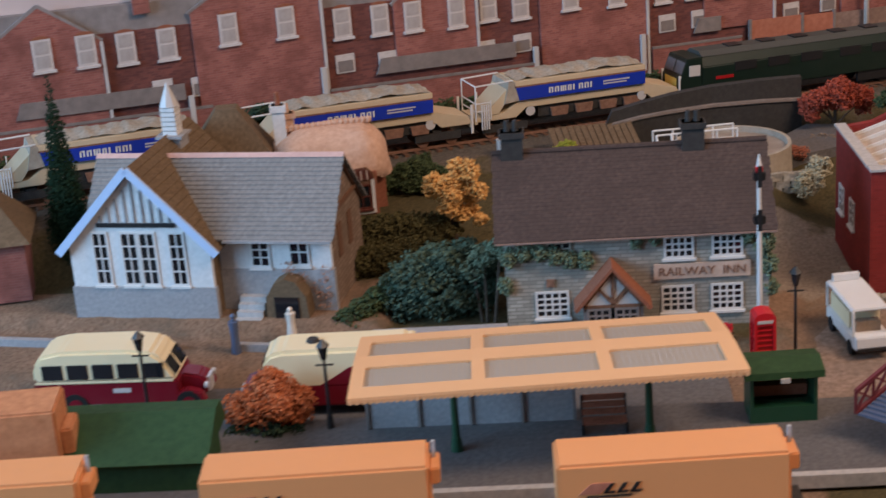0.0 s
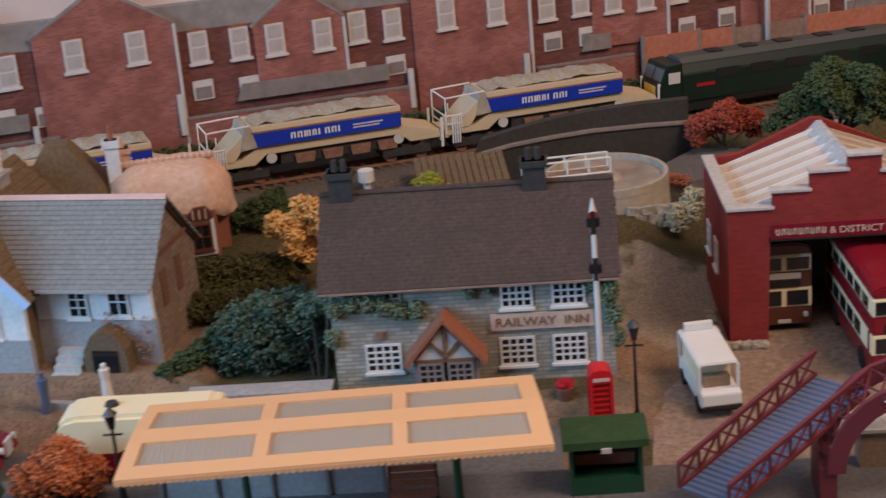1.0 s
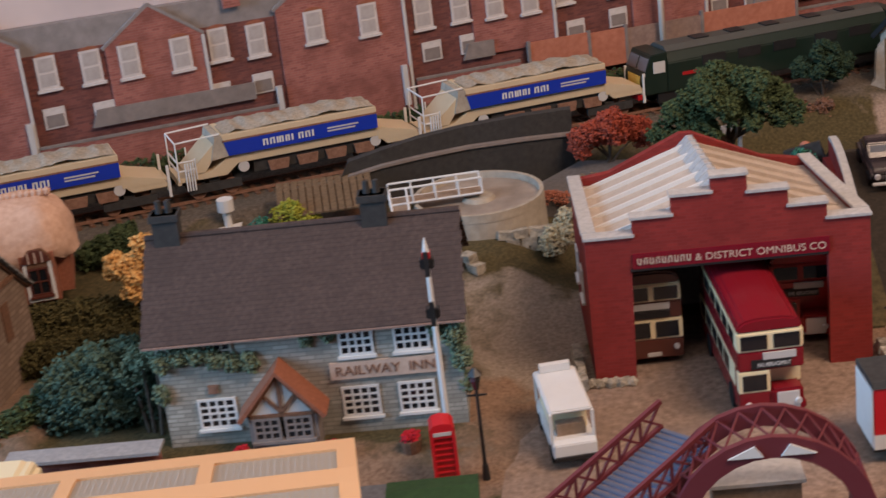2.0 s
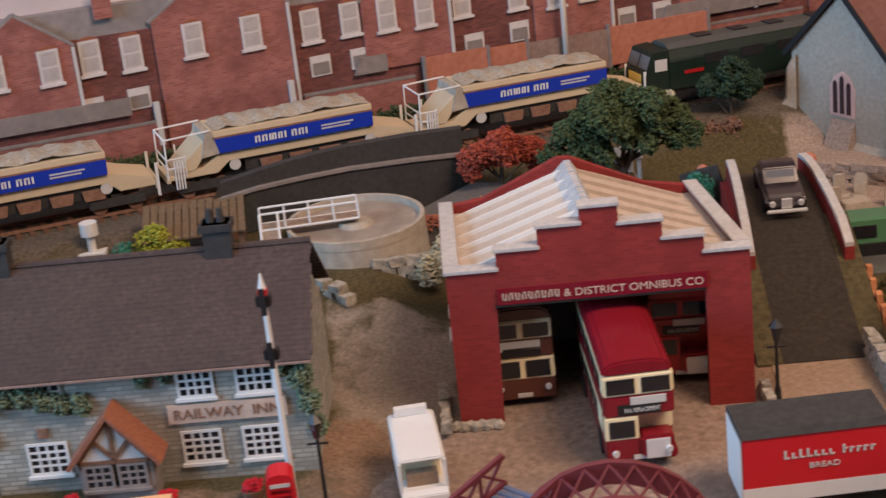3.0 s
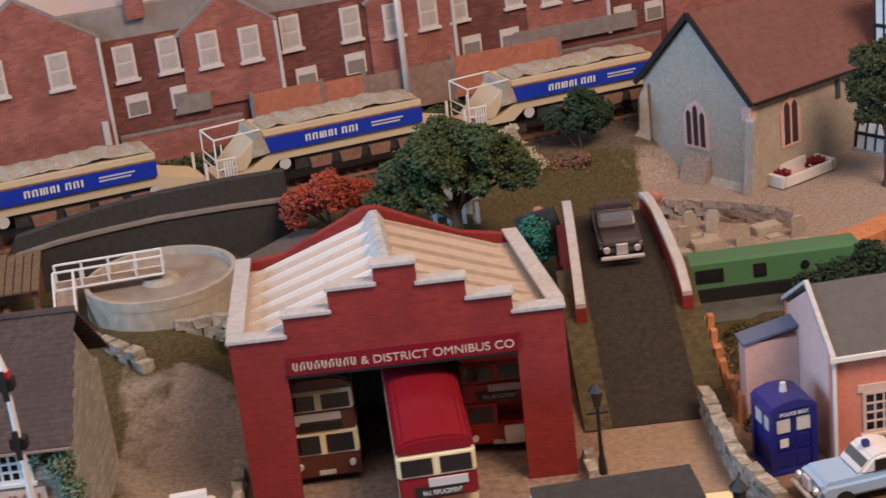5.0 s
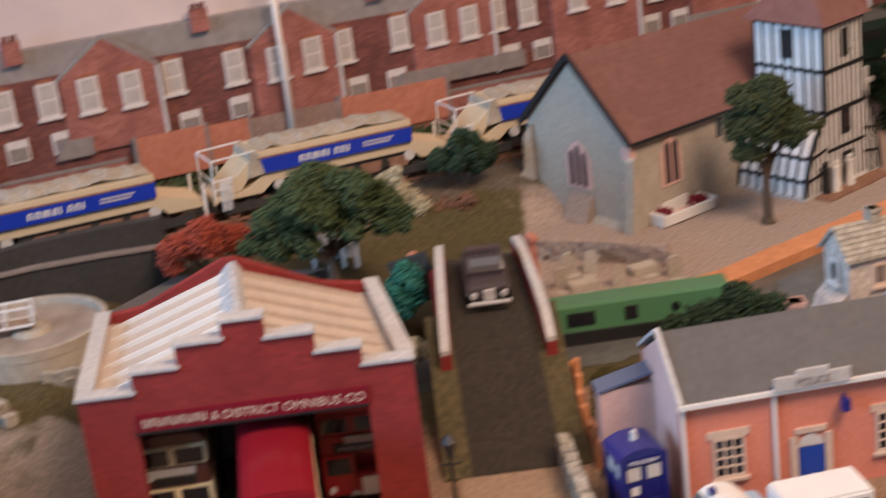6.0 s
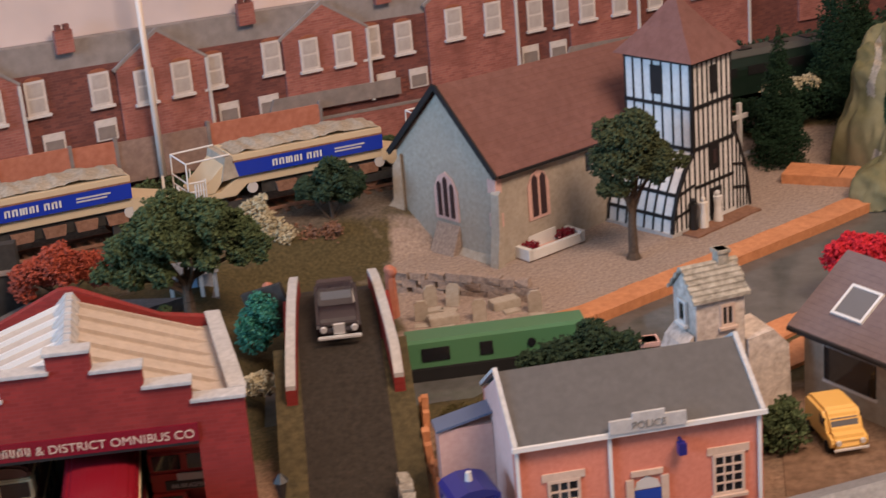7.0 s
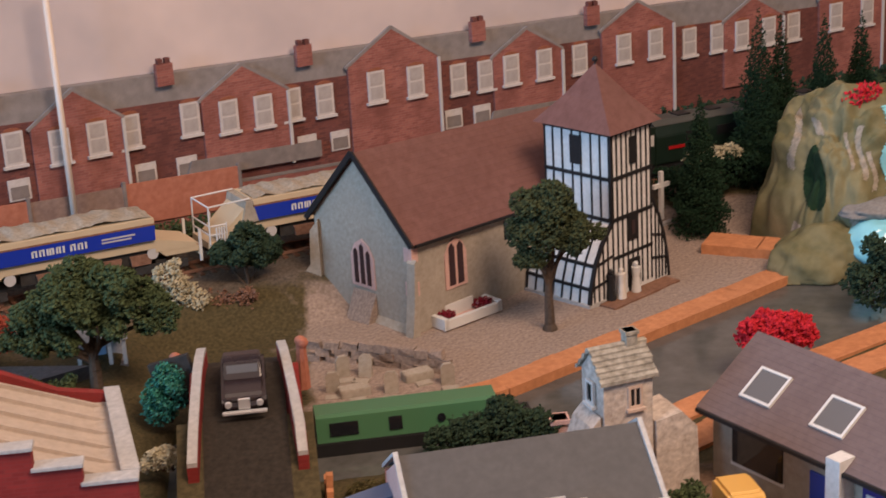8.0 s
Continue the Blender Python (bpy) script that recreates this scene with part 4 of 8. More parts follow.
    # the card kit narrows a little towards its back wall
    for ob in [c for p in root.children for c in (p, *p.children)]:
        if ob.type == "MESH":
            for v in ob.data.vertices:
                x, back = v.co.x / S, v.co.y / S - y0 - 0.5
                if back > 0:
                    v.co.x -= S * back * (0.04 + 0.115 * (x - x0) / (x1 - x0))
    return root


depot()


def inn():
    root = thing("railway_inn", "long stone inn with dark brown tiles, ivy and porch", "pub")
    x0, x1, y0, y1, zb, ze = 2.7, 15.6, 71.75, 78.9, 0.4, 5.5
    part("front_wall", B((x0, x1, y0, y0 + 0.4, zb, ze + 0.1)), "stone", root)
    part("rear_wall", B((x0, x1, y1 - 0.4, y1, zb, ze)), "stone", root)
    for x in (x0, x1 - 0.4):
        part("gable_wall", prisms(([(y0 + 0.4, zb), (y1 - 0.4, zb), (y1 - 0.4, ze), ((y0 + y1) / 2, 8.7), (y0 + 0.4, ze)], "x", x, x + 0.4)), "stone", root)
    yr, zr = 75.4, 8.95
    courses(root, "tile_course", x0 - 0.45, x1 + 0.4, 71.3, 5.62, yr, zr, 24, "inntile", 0.1, 0.035, 0.04)
    courses(root, "tile_course", x0 - 0.45, x1 + 0.4, 79.5, 5.62, yr, zr, 12, "inntile", 0.1, 0.06)
    bm = bmesh.new()
    cyl(bm, 0, 0, x0 - 0.45, x1 + 0.4, 0.16, 0.16, 8, pose(0, yr, zr + 0.02, 0, 90, 0))
    part("ridge_tiles", bm, "inntile", root)
    part("gutter", B((x0 - 0.4, x1 + 0.35, 71.2, 71.34, 5.53, 5.6)), "oldgate", root)
    for x in (3.3, 12.35):
        chimney(root, x, yr, 8.2, 10.1, 1.1, 0.8, "darkwall", 2, "darkwall")
    for x, w in ((11.25, 1.25), (13.6, 1.3)):
        window(root, x, 4.35, w, 0.95, y0, 4, 3, bar=0.09)
    for x, w in ((4.95, 1.45), (11.15, 1.4), (13.55, 1.35)):
        window(root, x, 1.5, w, 1.2, y0, 4, 4, bar=0.09)
    window(root, 5.4, 4.5, 1.0, 0.8, y0, 3, 3, bar=0.08, frame="rubble")
    sign = part("sign_board", B((10.0, 14.7, y0 - 0.14, y0 - 0.02, 3.2, 3.98)), "signcream", root, "faded wooden name board")
    letters("lettering", "RAILWAY  INN", sign, "rust", 0.62, 12.35, y0 - 0.16, 3.38, width=4.2)
    part("number_plate_board", B((4.7, 5.1, y0 - 0.1, y0 - 0.02, 3.05, 3.45)), "rust", root)
    # porch
    xa, xb, yp = 6.45, 9.35, 70.45
    porch = part("porch", B((xa, xa + 0.2, yp, y0, zb - 0.3, 2.4), (xb - 0.2, xb, yp, y0, zb - 0.3, 2.4), (xa + 0.2, xb - 0.2, yp, yp + 0.12, zb - 0.3, 1.3)), "outhouse", root, "timber porch")
    part("porch_gable", prisms(([(xa, 2.4), (xb, 2.4), ((xa + xb) / 2, 4.15)], "y", yp + 0.02, yp + 0.12)), "pane", porch)
    bm = bmesh.new()
    mid = (xa + xb) / 2
    for a, b in (((xa, 2.4), (xb, 2.4)), ((mid, 2.4), (mid, 4.1)), ((xa, 2.4), (mid, 4.2)), ((xb, 2.4), (mid, 4.2)), ((mid, 2.5), (xa + 0.8, 3.3)), ((mid, 2.5), (xb - 0.8, 3.3))):
        bm = bmesh.new()
        beam(bm, (a[0], yp, a[1]), (b[0], yp, b[1]), 0.16, 0.14)
        part("timber", bm, "brownwood", porch)
    for sx in (-1, 1):
        part("porch_roof", prisms(([(mid + sx * 1.75, 2.2), (mid, 4.3), (mid, 4.5), (mid + sx * 1.9, 2.3)], "y", yp - 0.25, y0 + 0.6)), "porchtile", porch, "orange-brown tiled porch roof")
    for x in (7.2, 8.55):
        window(porch, x, 1.35, 0.95, 0.85, yp, 3, 3, bar=0.09, frame="outhouse")
    foliage("ivy", [(2.9 + i * 0.75, y0 - 0.05, 4.7 + 0.3 * math.sin(i), 0.42) for i in range(6)] + [(2.7, y0, 3.2, 0.4), (15.4, y0, 4.8, 0.5), (15.6, y0, 3.7, 0.45), (15.7, y0 + 0.3, 2.4, 0.4), (14.6, y0, 5.2, 0.35), (9.2, y0, 5.2, 0.3), (10.1, y0, 5.25, 0.3)], "bluegreen", 1500, 0.13, 21, root, 1.2, "green ivy over the wall")
    for x in (9.9, 13.2):
        tub = thing("flower_tub", "wooden tub of red flowers by the inn wall", "planter", x, 69.6 if x < 12 else 69.9, 0.35, group="flower tubs")
        bm = bmesh.new()
        cyl(bm, 0, 0, 0, 0.7, 0.38, 0.48, 12)
        part("tub", bm, "brownwood", tub)
        foliage("flowers", [(0, 0, 0.8, 0.4)], "leafcrimson", 90, 0.12, 5, tub, 0.6)
    barrel = thing("red_flower_pot", "red flower pot by the porch", "planter", 6.1, 69.9, 0.35)
    bm = bmesh.new()
    cyl(bm, 0, 0, 0, 0.6, 0.3, 0.4, 12)
    part("pot", bm, "phonered", barrel)
    foliage("flowers", [(0, 0, 0.75, 0.35)], "leafcrimson", 70, 0.12, 6, barrel, 0.7)


inn()


def school():
    root = thing("village_school", "white school with pale blue bargeboards and grey slates", "school")
    root.matrix_basis = at(-16.3, 74.4, 0, -9) @ at(15.8, -71.12)
    zb, ze, za = 1.2, 5.25, 9.1
    xl, xr, yf, mid = -19.67, -11.93, 71.5, -15.8
    half = (xr - xl) / 2
    # front gable in bands: stone base, white render above
    part("base_wall", B((xl - 0.1, xr + 0.1, yf - 0.1, yf + 0.3, zb, 2.95)), "greystone", root)
    part("front_wall", prisms(([(xl, 2.95), (xr, 2.95), (xr, ze), (mid, za), (xl, ze)], "y", yf, yf + 0.3)), "white", root)
    # Right-hand wall takes the brown of the shaded slope above it.
    part("side_wall", B((xr - 0.3, xr, yf + 0.3, 72.8, zb, ze)), "moss_shade_tile", root)
    part("side_wall", B((xl, xl + 0.3, yf + 0.3, 80.2, zb, ze)), "greystone", root)
    for sx in (-1, 1):
        xe = mid + sx * (half + 0.5)
        for i in range(14):
            a, b = i / 14, (i + 1.1) / 14
            p = lambda f: (xe + (mid - xe) * min(f, 1), 4.92 + (9.5 - 4.92) * min(f, 1))  # noqa: E731
            (xa, z0), (xb, z1) = p(a), p(b)
            # Right slope is brown instead of grey: its shade is put into the colour.
            part("slate_course", prisms(([(xa, z0), (xa, z0 + 0.08), (xb, z1 + 0.02), (xb, z1 - 0.1)], "y", yf - 0.3, 80.6)), "moss_shade_tile" if sx > 0 else "slate", root)
        bm = bmesh.new()
        beam(bm, (xe - sx * 0.02, yf - 0.38, 4.87), (mid, yf - 0.38, 9.46), 0.14, 0.42)
        part("bargeboard", bm, "bargeblue", root, "pale blue bargeboard")
    part("tie_beam", B((mid - 2.15, mid + 2.15, yf - 0.12, yf - 0.01, 6.28, 6.5)), "timber", root)
    for i in range(-4, 5):
        x = mid + i * 0.47
        top = za - abs(i * 0.47) * (za - ze) / half - 0.35
        if top > 6.55:
            part("stud", B((x - 0.05, x + 0.05, yf - 0.08, yf - 0.01, 6.5, top)), "greystone", root)
    for x, w in ((-17.9, 0.7), (-16.3, 0.75), (-15.3, 0.75), (-13.7, 0.7)):
        window(root, x, 3.15, w, 2.75, yf, 2, 4, bar=0.07)
    # long wing
    xa, xb, yw, yr, zr = -11.93, -5.9, 72.8, 75.5, 8.85
    part("base_wall", B((xa, xb + 0.1, yw - 0.1, yw + 0.3, zb, 3.5)), "greystone", root)
    part("wing_wall", B((xa, xb, yw, yw + 0.3, 3.5, 5.6)), "white", root)
    # End gable faces away from the window; its brown includes that shade.
    part("end_wall", prisms(([(yw + 0.3, zb), (78.9, zb), (78.9, 5.3), (yr, 8.55), (yw + 0.3, 5.3)], "x", xb - 0.3, xb)), "gableshade", root, "end gable, its shade put into brown stone")
    for a, b in (((72.2, 5.2), (yr, 8.7)), ((79.2, 5.2), (yr, 8.7)), ((73.3, 6.3), (77.9, 6.3))):
        bm = bmesh.new()
        beam(bm, (xb + 0.05, *a), (xb + 0.05, *b), 0.2, 0.2)
        part("verge_timber", bm, "brownwood", root)
    for y in (74.2, 76.2):
        part("end_window", B((xb - 0.02, xb + 0.06, y, y + 0.7, 3.6, 5.4)), "brownwood", root)
    courses(root, "slate_course", -19.2, xb + 0.4, 72.1, 5.3, yr, zr, 19, "slate", 0.1, 0.09, 0.03)
    courses(root, "slate_course", -19.2, xb + 0.4, 79.2, 5.3, yr, zr, 10, "slate", 0.1, 0.07)
    bm = bmesh.new()
    prism(bm, [(yr - 0.2, zr - 0.08), (yr, zr + 0.14), (yr + 0.2, zr - 0.08)], "x", -19.2, xb + 0.4)
    part("ridge_tiles", bm, "palepink", root, "pinkish ridge tiles")
    part("gutter", B((-11.4, xb + 0.3, 71.95, 72.1, 5.2, 5.34)), "greystone", root)
    window(root, -9.7, 3.7, 0.85, 1.3, yw, 2, 3)
    window(root, -7.6, 3.8, 0.9, 1.3, yw, 2, 2, frame="whitepaint")
    part("door", B((-10.9, -10.3, yw - 0.05, yw + 0.02, 1.4, 3.4)), "timber", root)
    porch = part("porch_arch", prisms(([(-9.3, 1.2), (-7.0, 1.2), (-7.1, 2.4), (-7.6, 3.2), (-8.2, 3.4), (-8.8, 3.1), (-9.25, 2.3)], "y", 71.6, 72.8)), "moss_shade_tile", root, "rounded brown porch")
    part("porch_door", B((-8.8, -7.5, 71.55, 71.61, 1.2, 2.4)), "glassdark", porch)
    for i in range(4):
        part("step", B((-10.9, -9.5, 71.2 + i * 0.35, 72.8, 1.0 + 0.28 * i, 1.28 + 0.28 * i)), "coping", root)
    turret = part("bell_turret", B((-16.2, -15.0, 77.0, 78.2, 6.5, 9.4), (-16.35, -14.85, 76.85, 78.35, 9.3, 9.45)), "greystone", root, "white louvred bell turret")
    for i in range(6):
        part("louvre", B((-16.0, -15.2, 77.15, 78.05, 9.45 + i * 0.26, 9.66 + i * 0.26)), "whitepaint", turret)
    bm = bmesh.new()
    cyl(bm, -15.6, 77.6, 11.0, 12.3, 0.55, 0.03, 8, None)
    part("spire", bm, "pane", turret)
    foliage("climber", [(-7.6, 72.6, 3.0, 0.4), (-6.5, 72.6, 2.6, 0.5), (-6.2, 72.6, 3.4, 0.35), (-8.2, 72.5, 3.7, 0.35), (-6.4, 72.6, 1.9, 0.4)], "pinkstem", 90, 0.1, 33, root, 1.2, "sparse rust-coloured climbing plant")


school()


def garden_walls():
    def dry(name, pts, h, w, z, mat, label, seed):
        root = thing(name, label, "wall", kind="structure")
        rng = random.Random(seed)
        for (xa, ya), (xb, yb) in zip(pts, pts[1:]):
            n = max(1, int(math.hypot(xb - xa, yb - ya) / 0.75))
            ang = math.degrees(math.atan2(yb - ya, xb - xa))
            for row in range(max(1, int(h / 0.42))):
                for i in range(n):
                    f = (i + 0.5 + 0.5 * (row % 2)) / n
                    x, y = xa + (xb - xa) * f, ya + (yb - ya) * f
                    bm = bmesh.new()
                    box(bm, -0.37, 0.37, -w / 2, w / 2, 0, 0.41, pose(x, y, z + row * 0.42 + rng.uniform(-0.03, 0.03), rng.uniform(-4, 4), rng.uniform(-5, 5), ang + rng.uniform(-5, 5)))
                    for v in bm.verts:
                        v.co += Vector((rng.uniform(-0.06, 0.06), rng.uniform(-0.06, 0.06), rng.uniform(-0.06, 0.06)))
                    part("stone", bm, mat, root)
    sheet("garden_wall", ((-60, 80.0), (-14.2, 71.5), (-14.2, 71.85), (-60, 80.4)), "greystone", -0.2, 1.0, "grey stone wall along the pavement", "wall")
    sheet("garden_wall", ((-11.2, 71.2), (-4.5, 70.0), (-4.5, 70.35), (-11.2, 71.55)), "greystone", -0.2, 1.0, "low grey stone wall before the school", "wall")
    dry("stone_wall", ((17.0, 88.0), (20.2, 88.5)), 1.3, 0.5, 1.55, "rubble", "short drystone wall on the grass", 1)
    dry("stone_wall", ((12.9, 88.3), (14.4, 86.8), (15.9, 85.2)), 1.3, 0.6, 1.5, "rubble", "tumbled drystone wall beside the tank", 2)
    dry("stone_wall", ((38.8, 79.0), (39.1, 73.4), (40.0, 70.2)), 1.3, 0.5, 0.0, "rubble", "mossy drystone wall beside the lane", 3)
    dry("stone_wall", ((33.8, 76.6), (33.9, 74.6)), 0.9, 0.4, 0.0, "rubble", "stub of drystone wall by the depot", 4)
    dry("stone_wall", ((20.4, 78.5), (20.6, 74.6)), 0.9, 0.4, 0.0, "rubble", "low rough wall along the depot side", 5)
    dry("churchyard_wall", ((39.9, 101.4), (42.6, 100.3), (46.6, 98.0)), 1.3, 0.45, -0.1, "gravel", "weathered churchyard wall", 6)


garden_walls()


def church():
    root = thing("parish_church", "stone church with red-brown roof and black-and-white timbered tower", "church", 43.44, 106.5, 0, 37.2)
    h, ze, za, ln = 3.88, 5.3, 9.25, 15.0
    part("gable_wall", prisms(([(-h, 0), (h, 0), (h, ze), (0, za - 0.15), (-h, ze)], "x", 0.0, 0.5)), "churchstone", root)
    part("side_wall", B((0.5, 10.3, -h, -h + 0.5, 0, ze)), "churchstone", root)
    part("side_wall", B((0.5, ln, h - 0.5, h, 0, ze)), "churchstone", root)
    part("end_wall", prisms(([(-h, 0), (h, 0), (h, ze), (0, za - 0.15), (-h, ze)], "x", ln - 0.5, ln)), "churchstone", root)
    for sy in (-1, 1):
        for i in range(15):
            a, b = i / 15, min((i + 1.12) / 15, 1)
            p = lambda f: (sy * (h + 0.35) * (1 - f), ze - 0.25 + (za + 0.1 - ze + 0.25) * f)  # noqa: E731
            (ya, z0), (yb, z1) = p(a), p(b)
            part("tile_course", prisms(([(ya, z0), (ya, z0 + 0.03), (yb, z1 + 0.02), (yb, z1 - 0.1)], "x", -0.25, ln + 0.2)), "churchtile", root)
        bm = bmesh.new()
        beam(bm, (-0.3, sy * (h + 0.36), ze - 0.3), (-0.3, 0, za + 0.12), 0.14, 0.3)
        part("bargeboard", bm, "timber", root)
    part("gutter", B((0, 10.7, -h - 0.45, -h - 0.3, ze - 0.4, ze - 0.25)), "timber", root)
    for y in (-h, h):
        part("buttress", prisms(([(-0.55, 0), (0.0, 0), (0.0, 4.2), (-0.15, 4.0), (-0.3, 1.8)], "y", y - 0.35 if y < 0 else y - 0.25, y + 0.25 if y < 0 else y + 0.35)), "churchstone", root)
        for z in (2.1, 4.0) if y < 0 else ():
            part("quoin", B((-0.06, 0.4, y - 0.06, y + 0.55, z, z + 0.75)), "palepink", root, "pinkish corner stone")
    bm = prisms(([(0, 0), (1.5, 0), (1.4, 1.5), (0.55, 2.4), (0.45, 4.4), (0, 5.0)], "y", -0.45, 0.45))
    bmesh.ops.transform(bm, matrix=pose(0.1, h - 0.25, 0, 0, 0, 128), verts=bm.verts)
    part("buttress", bm, "churchstone", root, "stepped corner buttress")
    part("wall_foot", prisms(([(-0.3, 0), (0, 0), (0, 0.4)], "y", -h, h)), "churchstone", root)
    part("plinth_stone", prisms(([(-0.75, 0), (-0.02, 0), (-0.02, 1.6)], "y", -0.9, 0.9)), "gravel", root)

    def lancet(parent, u, z, w, hh, face, lights):
        def arch(half, base, top):
            return [(u - half, base), (u + half, base), (u + half, top - half * 1.1), (u + half * 0.6, top - half * 0.35), (u, top), (u - half * 0.6, top - half * 0.35), (u - half, top - half * 1.1)]
        axis, d0, d1 = ("x", -0.07, -0.01) if face == "x" else ("y", -h - 0.07, -h - 0.01)
        surround = part("window_surround", prisms((arch(w / 2 + 0.18, z - 0.18, z + hh + 0.25), axis, d0, d1)), "palepink", parent, "pointed stone surround")
        d0 -= 0.04
        n = lights
        for i in range(n):
            c = u - w / 2 + w * (i + 0.5) / n
            half = w / n / 2 - 0.1
            top = z + hh * (0.86 if i in (0, n - 1) and n > 2 else 1.0)
            part("pane", prisms(([(c - half, z), (c + half, z), (c + half, top - half * 1.2), (c, top), (c - half, top - half * 1.2)], axis, d0, d1 - 0.05)), "rosewood", surround)
    lancet(root, 0.0, 2.0, 1.5, 2.3, "x", 3)
    lancet(root, 3.1, 2.0, 1.25, 2.4, "y", 2)
    part("slit_window", B((6.9, 7.3, -h - 0.06, -h + 0.02, 3.5, 4.6)), "glassdark", root)
    # timbered tower beside the nave, its foot flared on both sides
    x0, x1, y0, y1, top = 10.3, 13.7, -8.7, -3.95, 9.35
    tower = part("tower", B((x0, x1, y0, y1, 0, top)), "white", root, "white plaster tower")
    for z in (4.45, 6.75, top - 0.12):
        part("rail_timber", B((x0 - 0.07, x1 + 0.02, y0 - 0.07, y0, z - 0.1, z + 0.1)), "timber", tower)
        part("rail_timber", B((x0 - 0.07, x0, y0, y1, z - 0.1, z + 0.1)), "timber", tower)
    rng = random.Random(16)
    for i in range(9):
        x = x0 + 0.06 + i * (x1 - x0 - 0.12) / 8 + rng.uniform(-0.04, 0.04)
        part("stud", B((x - 0.045, x + 0.045, y0 - 0.06, y0, 0.3, top)), "timber", tower)
    for i in range(8):
        y = y0 + 0.06 + i * (y1 - y0 - 0.12) / 7 + rng.uniform(-0.05, 0.05)
        part("stud", B((x0 - 0.06, x0, y - 0.05, y + 0.05, 4.4, top)), "timber", tower)
    part("corner_post", B((x0 - 0.1, x0 + 0.1, y0 - 0.1, y0 + 0.1, 4.3, top)), "timber", tower)
    for x, z, w, hh in ((12.1, 7.3, 0.55, 1.5), (12.0, 3.0, 0.85, 1.5)):
        part("tower_window", B((x - w / 2, x + w / 2, y0 - 0.1, y0, z, z + hh)), "timber", tower)
    part("window_light", B((11.85, 12.12, y0 - 0.12, y0 - 0.1, 3.3, 4.1)), "rosewood", tower)
    part("tower_window", B((x0 - 0.1, x0, -6.7, -5.9, 7.3, 8.9)), "timber", tower)
    for side, xe, wide, start in ((-1, x0, 1.95, 4.3), (1, x1, 1.4, 4.9)):
        curve = [(0.0, start), (0.4 * wide, start * 0.78), (0.72 * wide, start * 0.52), (0.92 * wide, start * 0.24), (wide, 0.0)]
        poly = [(xe, 0.0)] + [(xe + side * a, z) for a, z in curve]
        skirt = part("skirt", prisms((poly, "y", y0 + 0.02, y1)), "white", tower, "flared plaster skirt")
        for (a, za_), (b, zb_) in zip(curve, curve[1:]):
            bm = bmesh.new()
            beam(bm, (xe + side * a, y0, za_), (xe + side * b, y0, zb_), 0.15, 0.15)
            part("timber", bm, "timber", tower)
        for z, a in ((start * 0.24, 0.92), (start * 0.52, 0.72)):
            bm = bmesh.new()
            beam(bm, (xe, y0 - 0.01, z + 0.25), (xe + side * a * wide, y0 - 0.01, z), 0.12, 0.1)
            part("timber", bm, "timber", tower)
        for k in range(1, 5):
            a = wide * k / 5
            zt = float(np.interp(a, [c[0] for c in curve], [c[1] for c in curve]))
            part("stud", B((xe + side * a - 0.04, xe + side * a + 0.04, y0 - 0.05, y0 + 0.02, 0.1, zt)), "timber", tower)
        if side < 0:
            for k in range(8):
                y = y0 + 0.1 + k * (y1 - y0 - 0.2) / 7
                for (a, za_), (b, zb_) in zip(curve, curve[1:]):
                    bm = bmesh.new()
                    beam(bm, (xe - a - 0.02, y, za_), (xe - b - 0.02, y, zb_), 0.1, 0.1)
                    part("timber", bm, "timber", tower)
            for k in (2, 3):
                a, z = curve[k]
                part("rail_timber", B((xe - a - 0.07, xe - a + 0.1, y0, y1, z - 0.09, z + 0.09)), "timber", tower)
            part("tower_foot", B((x0 - wide - 0.1, x0, y0 - 0.08, y1, -0.05, 0.2)), "coping", tower)
    part("rail_timber", B((x0, x1, y0 - 0.06, y0, 2.2, 2.36)), "timber", tower)
    part("porch_roof", prisms(([(x1, 5.0), (x1 + 1.55, 2.9), (x1 + 1.55, 2.7), (x1, 4.75)], "y", y0 + 0.9, y1 + 0.3)), "churchtile", tower)
    door = part("church_door", B((11.6, 12.5, y0 - 0.12, y0, 0.1, 1.9)), "timber", tower)
    part("door_light", B((11.8, 12.1, y0 - 0.14, y0 - 0.12, 1.2, 1.7)), "pane", door)
    bm = bmesh.new()
    mid = ((x0 + x1) / 2, (y0 + y1) / 2)
    o = 0.42
    base_ring = [bm.verts.new(v) for v in ((x0 - o, y0 - o, top), (x1 + o, y0 - o, top), (x1 + o, y1 + o, top), (x0 - o, y1 + o, top))]
    mid_ring = [bm.verts.new((mid[0] + (v.co.x - mid[0]) * 0.5, mid[1] + (v.co.y - mid[1]) * 0.5, top + 1.45)) for v in base_ring]
    tip = bm.verts.new((*mid, 12.55))
    bm.faces.new(base_ring[::-1])
    for i in range(4):
        j = (i + 1) % 4
        bm.faces.new((base_ring[i], base_ring[j], mid_ring[j], mid_ring[i]))
        bm.faces.new((mid_ring[i], mid_ring[j], tip))
    part("tower_roof", bm, "churchtile", tower, "pyramid tile roof")
    bm = bmesh.new()
    rod(bm, (*mid, 12.4), (*mid, 12.75), 0.06)
    bmesh.ops.create_icosphere(bm, subdivisions=2, radius=0.17, matrix=Matrix.Translation((*mid, 12.75)))
    part("finial", bm, "blackpaint", tower)
    # the nave sinks a little towards its far end
    for ob in root.children:
        if ob is not tower:
            for v in ob.data.vertices:
                v.co.z -= 0.0055 * max(0.0, v.co.x) * v.co.z / S
    for ob in [c for p in root.children if p is not tower for c in p.children]:
        for v in ob.data.vertices:
            v.co.z -= 0.0055 * max(0.0, v.co.x) * v.co.z / S
